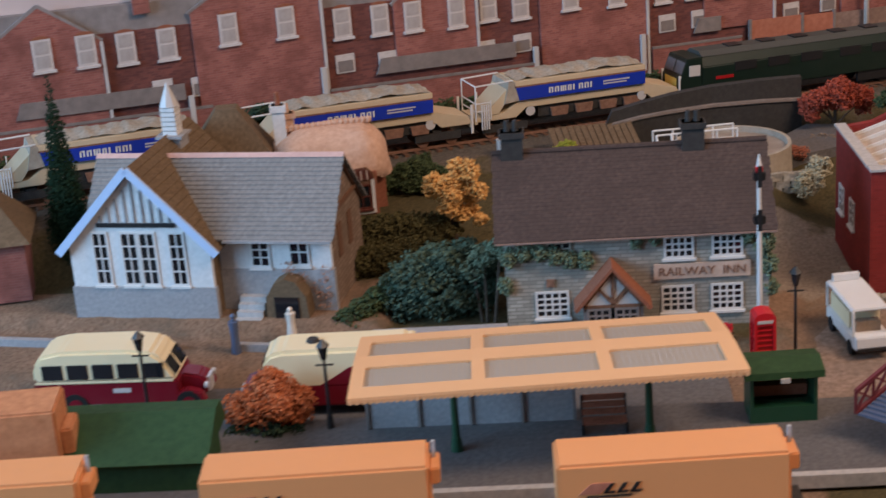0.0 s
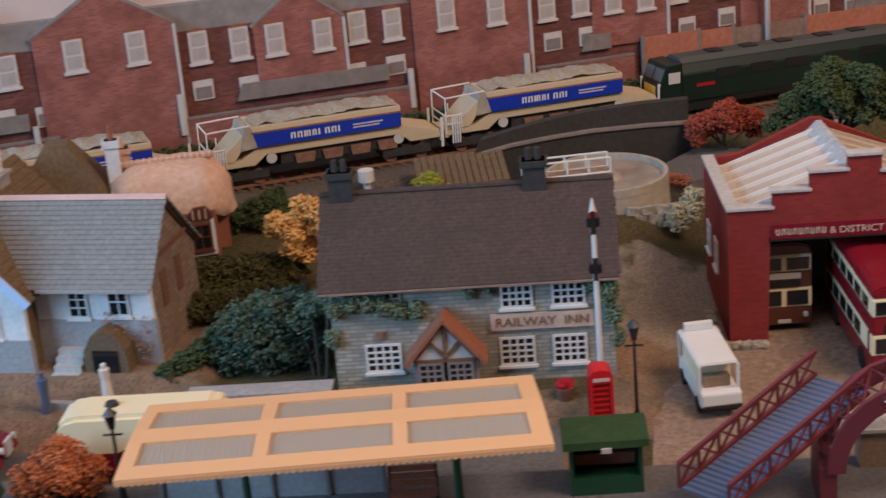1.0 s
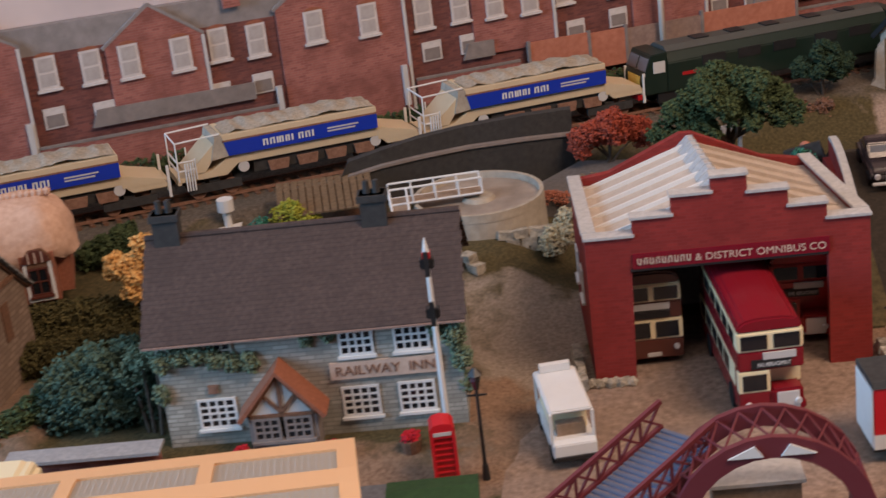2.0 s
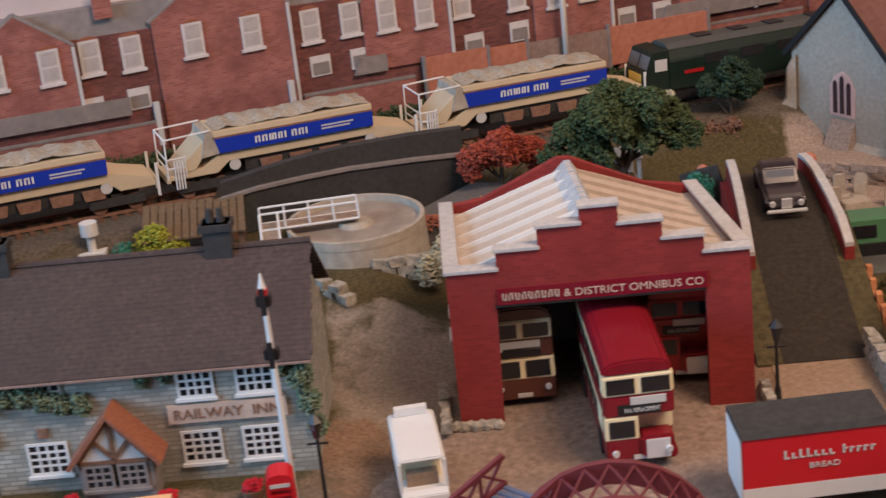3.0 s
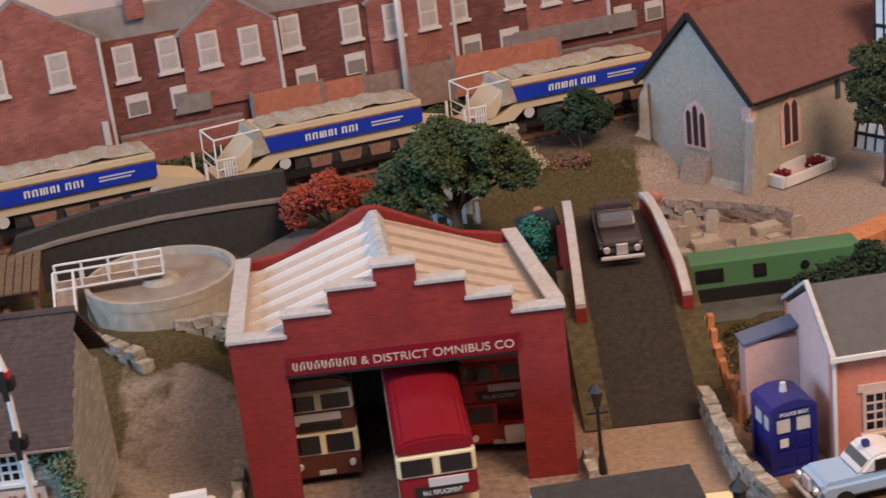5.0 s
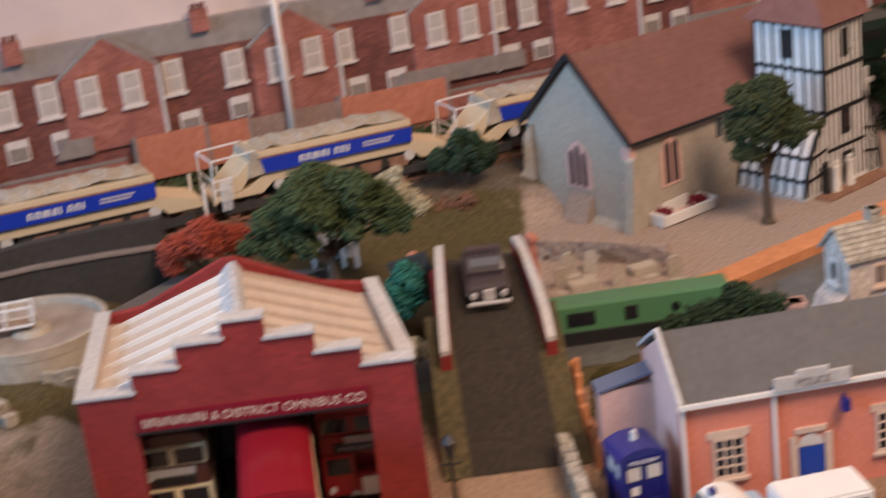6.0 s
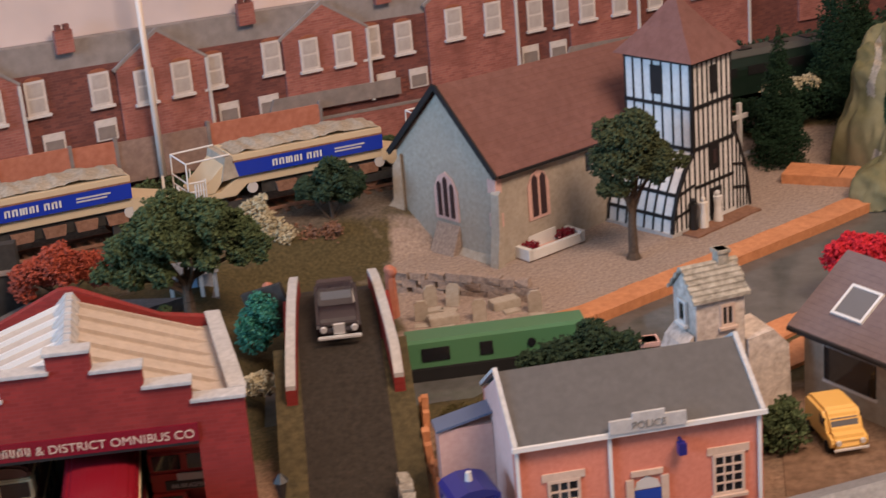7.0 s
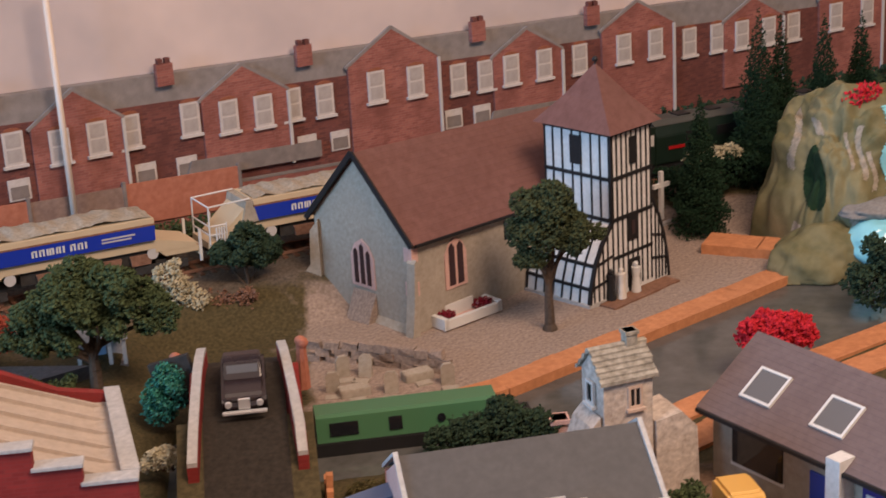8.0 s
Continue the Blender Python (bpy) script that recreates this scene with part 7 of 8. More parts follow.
def footbridge():
    root = thing("footbridge", "dark red lattice footbridge with blue-grey stair treads", "footbridge", 0, 0, 0)
    for side, (ox, oy) in enumerate(((0.0, 0.0), (1.7, -1.9))):
        low, high = Vector((17.4 + ox, 58.6 + oy, 2.0)), Vector((23.2 + ox, 62.5 + oy, 4.6))
        for dz in (0.0, 1.0):
            bm = bmesh.new()
            beam(bm, low + Vector((0, 0, dz)), high + Vector((0, 0, dz)), 0.16, 0.16)
            part("rail", bm, "bridgered", root)
        n = 7
        for i in range(n):
            a, b = low.lerp(high, i / n), low.lerp(high, (i + 1) / n)
            up = Vector((0, 0, 1.0))
            bm = bmesh.new()
            beam(bm, a, b + up, 0.09, 0.09)
            beam(bm, a + up, b, 0.09, 0.09)
            beam(bm, a, a + up, 0.12, 0.12)
            part("lattice", bm, "bridgered", root)
    for i in range(28):
        f = i / 28
        a = Vector((17.4, 58.6, 2.0)).lerp(Vector((23.2, 62.5, 4.6)), f)
        bm = bmesh.new()
        box(bm, 0.0, 0.2, -2.35, 0.0, -0.06, 0.03, Matrix.Translation(a + Vector((0.1, -0.1, 0))) @ pose(0, 0, 0, 0, 0, 34 + 14))
        part("tread", bm, "steptread", root)
    bm = bmesh.new()
    arc = [(math.pi * k / 14) for k in range(15)]
    outer = [(26.6 - 3.6 * math.cos(a), 2.2 + 3.7 * math.sin(a)) for a in arc]
    inner = [(26.6 - 2.9 * math.cos(a), 2.2 + 2.9 * math.sin(a)) for a in reversed(arc)]
    for y0 in (58.6, 60.9):
        bm = bmesh.new()
        rows_o, rows_i = outer, inner[::-1]
        for k in range(14):
            prism(bm, [rows_o[k], rows_o[k + 1], rows_i[k + 1], rows_i[k]], "y", y0, y0 + 0.25)
        part("arch_rib", bm, "bridgered", root)
    for k in range(14):
        bm = bmesh.new()
        a, b = outer[k], outer[k + 1]
        rod(bm, (a[0], 58.86, a[1] - 0.1), (b[0], 60.89, b[1] - 0.1), 0.05, n=5)
        rod(bm, (b[0], 58.86, b[1] - 0.1), (a[0], 60.89, a[1] - 0.1), 0.05, n=5)
        part("lattice", bm, "bridgered", root)
    for x0, x1 in ((25.1, 26.3), (26.9, 28.1)):
        part("white_panel", prisms(([(x0, 5.2), (x1, 5.2), ((x0 + x1) / 2 + (0.3 if x0 < 26 else -0.3), 5.62)], "y", 58.5, 58.58)), "whitepaint", root)
    for x in (22.95, 29.75):
        part("pier", B((x - 0.2, x + 0.45, 58.7, 61.0, -0.2, 2.4)), "bridgered", root)
    crate = thing("pale_hut", "small pale hut under the footbridge", "hut", 26.4, 61.6, 0.05)
    part("wall", B((-1.6, 1.6, 0, 1.4, 0, 2.3)), "sand", crate)
    part("roof", B((-1.75, 1.75, -0.15, 1.55, 2.3, 2.45)), "coping", crate)


footbridge()


def foreground():
    track = tagged(new("front_track"), "railway track along the platform", "railway track", kind="structure")
    for y in (51.7, 53.14):
        part("rail", B((-60, 60, y - 0.05, y + 0.05, -0.1, 0.05)), "rust", track)
    data = mesh_of("sleeper", B((-0.13, 0.13, 51.1, 53.7, -0.12, -0.02)), "brownwood")
    for i in range(100):
        ob = new("sleeper", data)
        ob.parent = track
        ob.matrix_basis = at(-36 + i * 0.72, 0, 0)
    first = None
    for x in (4.8, -8.95, -22.7):
        if first is None:
            root = thing("container_wagon", "flat wagon with a ribbed orange container", "railway wagon", x, 52.4, 0.05, 3, group="container train")
            part("container", B((0.0, 8.9, -1.2, 1.2, 1.25, 3.95)), "orange", root, "orange container", bevel=0.12)
            part("end_lug", B((8.9, 9.3, -0.7, 0.7, 2.9, 3.6)), "orange", root, bevel=0.06)
            part("end_lug", B((9.0, 9.15, 0.2, 0.35, 3.5, 4.3)), "coping", root)
            logo = part("logo_frame", prisms(([(0.8, 2.7), (1.6, 2.7), (2.1, 3.15), (1.3, 3.15)], "y", -1.24, -1.2)), "fencewood", root)
            for i in range(3):
                xx = 1.75 + i * 0.5
                part("logo_stroke", prisms(([(xx, 2.72), (xx + 0.16, 2.72), (xx + 0.42, 3.12), (xx + 0.26, 3.12)], "y", -1.26, -1.2), ([(xx, 2.72), (xx + 0.42, 2.72), (xx + 0.46, 2.8), (xx + 0.05, 2.8)], "y", -1.26, -1.2)), "blackpaint", root)
            part("logo_bar", B((1.1, 2.8, -1.24, -1.2, 2.55, 2.62)), "blackpaint", root)
            part("flat_bed", B((-0.4, 9.6, -1.15, 1.15, 0.85, 1.2)), "darkwall", root)
            for xx in (1.4, 7.6):
                for dx in (-0.8, 0.8):
                    for yy in (-0.78, 0.78):
                        part("wheel", wheel_bm(xx + dx, yy, 0.42, 0.42, 0.13), "rust", root)
            first = root
        else:
            copy_thing(first, at(x, 52.4, 0.05, 3))
    hut = thing("green_hut", "long dark green hut with a sloping roof", "hut", 0, 0, 0)
    part("wall", B((-17.4, -9.9, 56.6, 60.2, 0.7, 2.3)), "shedgreen", hut)
    part("roof", prisms(([(56.2, 2.2), (60.6, 2.2), (60.0, 3.3), (58.9, 3.4)], "x", -17.7, -9.6)), "shedgreen", hut)
    stack = thing("orange_crane_cabin", "tall orange container stacked at the platform end", "container", -19.3, 57.4, 0.7, 6)
    part("container", B((-3.2, 3.4, -1.4, 1.2, 0, 4.1)), "card", stack, bevel=0.1)
    part("end_lug", B((3.4, 3.9, -0.9, 0.8, 1.8, 3.0)), "card", stack, bevel=0.08)
    part("recess", B((2.2, 2.8, -1.44, -1.4, 0.9, 1.5)), "rust", stack)
    lean = thing("fallen_signal", "black signal arm lying on the platform", "debris", -2.7, 59.2, 0.75, 25)
    part("arm", B((-0.7, 0.7, -0.08, 0.08, 0.0, 0.18), (0.5, 0.75, -0.2, 0.2, 0.02, 0.3)), "blackpaint", lean)
    roof = thing("grey_shed", "grey-roofed shed at the road side", "shed", 54.6, 70.6, 0.05, 14)
    part("wall", B((-4, 4, -2, 2, 0, 1.9)), "greystone", roof)
    part("roof", prisms(([(-2.4, 1.85), (2.4, 1.85), (0, 3.1)], "x", -4.4, 4.4)), "slate", roof)


foreground()


# ---- churchyard and small things ----
def churchyard():
    bed = thing("stone_planter", "white stone planter with dark red flowers beside the church", "planter", 48.6, 104.9, 0, 34)
    part("trough", prisms(([(-2.0, -0.6), (2.0, -0.6), (2.0, 0.6), (-2.0, 0.6)], "z", 0.0, 0.25)), "palepink", bed, bevel=0.05)
    for b in ((-1.95, 1.95, -0.7, -0.45, 0.1, 0.6), (-1.0, 1.0, 0.45, 0.7, 0.25, 0.95), (-2.05, -1.75, -0.7, 0.7, 0.1, 0.72), (1.75, 2.05, -0.7, 0.7, 0.1, 0.72)):
        part("kerb", B(b), "whitepaint", bed)
    for x in (-1.35, 1.3):
        foliage("flowers", [(x, 0, 0.5, 0.5)], "maroon", 120, 0.13, 3, bed, 0.7)
    rng = random.Random(12)
    for i, (x, y) in enumerate(((41.0, 97.0), (42.0, 96.4), (42.7, 98.6), (43.8, 96.2), (45.2, 97.6), (41.6, 98.9), (46.6, 96.7))):
        stone = thing("gravestone", "small leaning weathered gravestone", "gravestone", x, y, -0.05, rng.uniform(-30, 30), group="gravestones")
        if i % 3 == 1:
            part("slab", B((-0.75, 0.75, -0.4, 0.4, 0.0, 0.5)), "churchstone", stone, bevel=0.04)
        else:
            bm = prisms(([(-0.34, 0), (0.34, 0), (0.34, 0.95), (0.2, 1.15), (-0.2, 1.15), (-0.34, 0.95)], "y", -0.09, 0.09))
            bmesh.ops.rotate(bm, cent=(0, 0, 0), matrix=Matrix.Rotation(radians(rng.uniform(-14, 14)), 3, "X"), verts=bm.verts)
            part("headstone", bm, "churchstone", stone)
        part("kerb", B((-0.4, 0.4, -1.0, -0.5, 0.0, 0.14)), "churchstone", stone)
    cross = thing("churchyard_cross", "white stone cross behind the tower", "cross", 62.4, 116.9, 0, 30)
    part("shaft", B((-0.12, 0.12, -0.12, 0.12, 0, 3.6)), "whitepaint", cross)
    part("arms", B((-0.65, 0.65, -0.1, 0.1, 2.6, 2.85)), "whitepaint", cross)
    part("step", B((-0.6, 0.6, -0.6, 0.6, 0, 0.5)), "coping", cross)

    def figurine(x, y, z, mat, label, h=1.75):
        bm = bmesh.new()
        cyl(bm, 0, 0, 0, h * 0.5, 0.28, 0.2, 10)
        cyl(bm, 0, 0, h * 0.5, h * 0.82, 0.2, 0.26, 10)
        cyl(bm, 0, 0, h * 0.82, h * 0.87, 0.1, 0.1, 8)
        bmesh.ops.create_icosphere(bm, subdivisions=2, radius=0.14, matrix=Matrix.Translation((0, 0, h * 0.93)))
        ob = new("figurine", mesh_of("figurine", bm, mat))
        ob.matrix_basis = at(x, y, z)
        tagged(ob, label, "figurine")
    figurine(57.3, 105.5, 0.12, "figure", "cream painted model figurine by the church door")
    figurine(58.3, 106.3, 0.12, "whitepaint", "white painted model figurine by the church door")
    figurine(56.7, 105.4, 0.12, "blackpaint", "dark painted model figurine by the church door")
    figurine(-8.2, 71.6, 1.0, "figure", "cream painted figurine on the school wall", 1.7)
    figurine(-11.0, 71.0, 0.2, "steptread", "pale blue-grey figurine statue by the wall", 2.6)
    lamp = thing("ground_signal", "small white ground signal beside the track", "signal", 2.4, 92.4, 2.7)
    lamp.scale = (1.35, 1.35, 1.5)
    part("base", B((-0.5, 0.5, -0.35, 0.35, 0, 0.2)), "whitepaint", lamp)
    bm = bmesh.new()
    cyl(bm, 0, 0, 0.2, 0.8, 0.16, 0.16, 10)
    cyl(bm, 0, 0, 0.8, 1.25, 0.34, 0.34, 12)
    part("head", bm, "whitepaint", lamp)
    posts = thing("broken_fence", "ragged orange-brown post fence beside the bridge", "fence", 40.1, 0, 0)
    for i in range(9):
        y = 78.2 + i * 1.0
        bm = bmesh.new()
        box(bm, -0.14, 0.14, -0.22, 0.22, 0, 1.2 + 0.3 * math.sin(i * 2.1), pose(0.06 * math.sin(i), y, 0, 6 * math.sin(i * 1.7), 5 * math.cos(i), 0))
        part("post", bm, "card", posts)
    part("rail", B((-0.05, 0.05, 78.0, 86.4, 0.55, 0.75)), "card", posts)
    pot = thing("chimney_stump", "pink brick stump beside the lodge", "stump", 50.6, 88.6, 0)
    part("stack", B((-0.35, 0.35, -0.35, 0.35, 0, 1.4), (-0.45, 0.45, -0.45, 0.45, 1.2, 1.4)), "palepink", pot)
    hut = thing("white_pavilion", "small open pavilion on white posts under the tree", "pavilion", 29.8, 100.3, 1.3, 10)
    part("floor", B((-1.2, 1.2, -0.8, 0.8, 0, 0.15)), "outhouse", hut)
    part("wall", B((-1.1, 1.1, 0.6, 0.75, 0.15, 1.5)), "greystone", hut)
    for x in (-1.1, -0.4, 0.4, 1.1):
        part("post", B((x - 0.09, x + 0.09, -0.8, -0.62, 0.15, 1.5)), "whitepaint", hut)
    part("roof", prisms(([(-0.95, 1.5), (0.95, 1.5), (0, 2.0)], "x", -1.3, 1.3)), "slate", hut)
    part("door", B((-0.3, 0.3, 0.54, 0.6, 0.15, 1.4)), "paleblue", hut)
    for x, y, z in ((33.8, 94.4, 2.6), (39.6, 96.5, 2.0)):
        pier = thing("bridge_pier_stump", "rough pinkish pillar at the bridge end", "pillar", x, y, z - 2.0)
        bm = bmesh.new()
        cyl(bm, 0, 0, 0.6, 3.0, 0.34, 0.24, 7)
        bmesh.ops.create_icosphere(bm, subdivisions=2, radius=0.33, matrix=Matrix.Translation((0.05, 0, 3.0)))
        for v in bm.verts:
            v.co += Vector((noise.noise(v.co * 2.0), noise.noise(v.co * 2.0 + Vector((5, 0, 0))), 0)) * 0.12
        part("pillar", bm, "fencewood", pier)


churchyard()


# ---- rock and waterfall ----
def waterfall():
    root = thing("rock_waterfall", "painted plaster rock with a blue waterfall and pool", "rock", 73.6, 113.0, 0, 12)
    bm = bmesh.new()
    bmesh.ops.create_icosphere(bm, subdivisions=7, radius=1)
    for v in bm.verts:
        d = v.co.normalized()
        flare = 1 + 0.75 * max(0, 0.3 - d.z)
        r = 1 + 0.16 * noise.noise(d * 2.2) + 0.07 * noise.noise(d * 5) + 0.03 * noise.noise(d * 11)
        sg = lambda a, p: math.copysign(abs(a) ** p, a)  # noqa: E731
        v.co = Vector((sg(d.x, 0.55) * 4.9 * r * flare, sg(d.y, 0.7) * 4.0 * r * flare, max(-0.4, sg(d.z, 0.55) * 8.7 * r)))
    rock = bm.copy()
    part("rock", bm, "rock", root, smooth=True)
    def lateral(co):
        return 0.857 * co.x - 0.515 * co.y, 0.515 * co.x + 0.857 * co.y

    def skin(inside, out):
        """A thin shell over the part of the rock's face that inside() picks."""
        shell = rock.copy()
        drop = [fc for fc in shell.faces if lateral(fc.calc_center_median())[1] > 0 or not inside(lateral(fc.calc_center_median())[0], fc.calc_center_median().z)]
        bmesh.ops.delete(shell, geom=drop, context="FACES")
        shell.normal_update()
        for v in shell.verts:
            v.co += v.normal * out
        return shell

    part("cave", skin(lambda u, z: ((u + 2.75) / (0.62 - 0.12 * (z - 4.5))) ** 2 + ((z - 4.5) / 1.7) ** 2 < 1, 0.04), "conifer", root, "dark cave mouth", smooth=True)
    part("falling_water", skin(lambda u, z: 1.0 + 0.2 * math.sin(z * 2) < u < 3.0 and 2.6 < z < 8.2, 0.08), "fall", root, "turquoise falling water", smooth=True)
    for u0, w, z0, z1 in ((-0.2, 0.16, 4.6, 7.4), (0.35, 0.13, 3.9, 6.0), (-3.9, 0.2, 4.6, 8.0), (-2.6, 0.22, 6.7, 7.6), (-0.9, 0.1, 5.2, 7.0), (-2.4, 0.25, 1.2, 1.9), (-3.6, 0.2, 1.3, 1.9), (-0.4, 0.25, 1.0, 2.6)):
        part("pale_streak", skin(lambda u, z: abs(u - u0 - 0.22 * math.sin(z * 1.7 + u0)) < w and z0 < z < z1, 0.03), "stonechip", root, "pale drybrushed streak", smooth=True)
    basin = bmesh.new()
    bmesh.ops.create_icosphere(basin, subdivisions=4, radius=1)
    for v in basin.verts:
        x, y, z = v.co
        r = 1 + 0.10 * noise.noise(v.co * 3)
        v.co = Vector((-2.4 + x * 2.0 * r, -5.6 + y * 1.7 * r, 1.3 + z * 1.5 * r))
    part("basin", basin, "fall", root, "turquoise basin of poured resin", smooth=True)
    ledge = bmesh.new()
    bmesh.ops.create_icosphere(ledge, subdivisions=4, radius=1)
    for v in ledge.verts:
        r = 1 + 0.18 * noise.noise(v.co * 2.5)
        v.co = Vector((-1.6 + v.co.x * 2.6 * r, -4.7 + v.co.y * 1.3 * r, 3.0 + v.co.z * 0.55 * r))
    part("ledge", ledge, "slate", root, "grey rock ledge", smooth=True)
    apron = bmesh.new()
    bmesh.ops.create_icosphere(apron, subdivisions=5, radius=1)
    for v in apron.verts:
        r = 1 + 0.15 * noise.noise(v.co * 2) + 0.05 * noise.noise(v.co * 7)
        v.co = Vector((-5.2 + v.co.x * 3.2 * r, -4.2 + v.co.y * 2.2 * r, max(-0.3, v.co.z * 2.5 * r)))
    part("apron", apron, "rock", root, smooth=True)
    foliage("flower_tuft", [(-1.6, -1.6, 8.7, 0.8), (-0.8, -1.4, 8.8, 0.9)], "leafcrimson", 140, 0.2, 9, root, 0.7)


waterfall()


# ---- trees, hedges and undergrowth ----
def tree(label, x, y, z, trunk_h, blobs, leaf, count, size, seed, r=0.35, limbs=5, rz=0):
    root = thing("tree", label, "tree", x, y, z, rz)
    rng = random.Random(seed)
    bm = bmesh.new()
    mid = Vector((rng.uniform(-0.1, 0.1), rng.uniform(-0.1, 0.1), trunk_h * 0.55))
    cyl(bm, 0, 0, -0.2, 0.25, r * 1.7, r, 10)
    rod(bm, (0, 0, 0.1), mid, r, r * 0.8, 10)
    rod(bm, mid, (0, 0, trunk_h), r * 0.8, r * 0.55, 10)
    part("trunk", bm, "bark", root)
    for i in range(limbs):
        b = blobs[i % len(blobs)]
        bm = bmesh.new()
        a = Vector((0, 0, trunk_h * rng.uniform(0.6, 0.95)))
        e = Vector(b[:3])
        knee = a.lerp(e, 0.5) + Vector((rng.uniform(-0.2, 0.2), rng.uniform(-0.2, 0.2), 0.15))
        rod(bm, a, knee, r * 0.45, r * 0.3, 7)
        rod(bm, knee, e, r * 0.3, r * 0.12, 7)
        part("limb", bm, "bark", root)
    tufts = []
    for bx, by, bz, br in blobs:
        for k in range(7):
            a, e = rng.uniform(0, math.tau), rng.uniform(-0.5, 1.2)
            tufts.append((bx + br * 0.62 * math.cos(a) * math.cos(e), by + br * 0.62 * math.sin(a) * math.cos(e), bz + br * 0.55 * math.sin(e), br * rng.uniform(0.32, 0.55)))
    foliage("crown", tufts, leaf, int(count * 1.15), size * 0.8, seed, root, 0.85)
    return root


def cypress(label, x, y, z, h, r, seed):
    root = thing("cypress", label, "tree", x, y, z)
    bm = bmesh.new()
    cyl(bm, 0, 0, -0.2, h * 0.3, 0.2, 0.12, 8)
    part("trunk", bm, "bark", root)
    blobs = [(0.06 * math.sin(i * 2), 0.06 * math.cos(i * 3), h * (0.06 + 0.92 * i / 31), max(0.16, r * (1 - (i / 32.5) ** 1.25))) for i in range(32)]
    foliage("crown", blobs, "conifer", 4600, 0.11, seed, root, 1.0)


def bush(label, x, y, z, blobs, leaf, count, size, seed, category="bush", name="shrub"):
    root = thing(name, label, category, x, y, z)
    rng = random.Random(seed)
    tufts = list(blobs)
    for bx, by, bz, br in blobs:
        tufts += [(bx + rng.uniform(-0.7, 0.7) * br, by + rng.uniform(-0.7, 0.7) * br, bz + rng.uniform(0.0, 0.75) * br, br * rng.uniform(0.3, 0.5)) for _ in range(4)]
    foliage("foliage", tufts, leaf, int(count * 1.2), size * 0.85, seed, root, 0.85)
    for bx, by, bz, br in blobs[:3]:
        bm = bmesh.new()
        rod(bm, (bx * 0.4, by * 0.4, -0.1), (bx, by, bz), 0.1, 0.05, 6)
        part("stem", bm, "bark", root)
    return root


tree("round-headed dark green tree before the church tower", 52.75, 102.4, 0.05, 3.4, [(0.35, 0, 5.8, 1.9), (-0.9, 0.2, 5.1, 1.35), (1.7, -0.2, 5.2, 1.4), (0.3, 0, 6.9, 1.25), (-0.6, 0.4, 6.4, 1.3), (0.9, 0.3, 4.3, 1.0), (-0.9, -0.3, 4.2, 0.9)], "leafolive", 3600, 0.2, 41, 0.28, 7)
tree("broad spreading green tree beside the depot", 29.9, 96.2, 1.2, 2.9, [(-2.2, 0, 3.9, 1.6), (0, 0.3, 5.3, 1.9), (2.3, 0.2, 4.6, 1.5), (-1.0, -0.8, 5.0, 1.6), (1.3, -0.6, 5.2, 1.5), (-3.4, 0, 3.0, 1.1), (3.2, 0, 3.9, 1.2), (0.5, -1.2, 4.1, 1.3), (-1.7, -1.0, 3.3, 1.2)], "leaf", 5200, 0.22, 42, 0.34, 9)
tree("rust-red autumn tree beside the retaining wall", 23.5, 99.0, 1.2, 1.5, [(0, 0, 2.7, 1.5), (-1.3, 0, 2.3, 1.25), (1.4, 0, 2.3, 1.25), (0.2, -0.5, 3.3, 1.2), (-0.7, -0.6, 2.9, 1.2), (0.9, -0.5, 2.9, 1.2)], "leafred", 2400, 0.19, 43, 0.2, 5)
tree("small dark green tree beside the railway", 37.2, 107.9, 0.6, 2.0, [(0, 0, 3.3, 1.5), (-1.0, 0, 3.0, 1.1), (1.0, 0.1, 3.2, 1.1), (0.1, 0, 4.1, 1.0)], "leafdark", 2000, 0.2, 44, 0.18, 4)
tree("golden autumn tree beside the inn", -0.4, 82.6, 2.0, 1.0, [(0, 0, 2.2, 1.3), (0.6, 0, 3.6, 1.0), (1.0, 0, 1.2, 0.9), (-0.7, 0, 3.0, 0.9), (1.2, 0.1, 2.6, 0.8)], "leafyellow", 1300, 0.22, 45, 0.18, 5)
bush("dense blue-green shrub beside the inn", -0.8, 74.6, 0.5, [(0, 0, 1.7, 1.9), (-1.7, 0.2, 1.2, 1.5), (1.5, 0.2, 1.4, 1.5), (0.5, -0.3, 2.9, 1.3), (-1.0, -0.2, 2.4, 1.4), (2.3, 0.3, 2.6, 0.9)], "sage", 3600, 0.2, 51)
bush("pale green creeping shrub running up to the inn eaves", 1.6, 73.4, 0.5, [(0, 0, 3.8, 0.7), (-0.6, 0.2, 3.0, 0.7), (0.9, -0.6, 4.5, 0.5)], "bluegreen", 420, 0.15, 52)
bush("rust-orange autumn bush beside the platform", -8.0, 62.6, 0.3, [(0, 0, 1.5, 1.3), (-1.1, 0, 1.2, 1.0), (1.1, 0, 1.3, 1.0), (0.2, 0.2, 2.2, 0.9)], "leaforange", 1800, 0.17, 53)
bush("dark undergrowth under the autumn bush", -8.2, 61.9, 0.1, [(0, 0, 0.4, 1.0), (-1.3, 0, 0.3, 0.7), (1.3, 0, 0.3, 0.7)], "leafdark", 420, 0.18, 54)
cypress("tall dark green cypress behind the school", -21.9, 82.0, 1.4, 11.4, 1.35, 61)
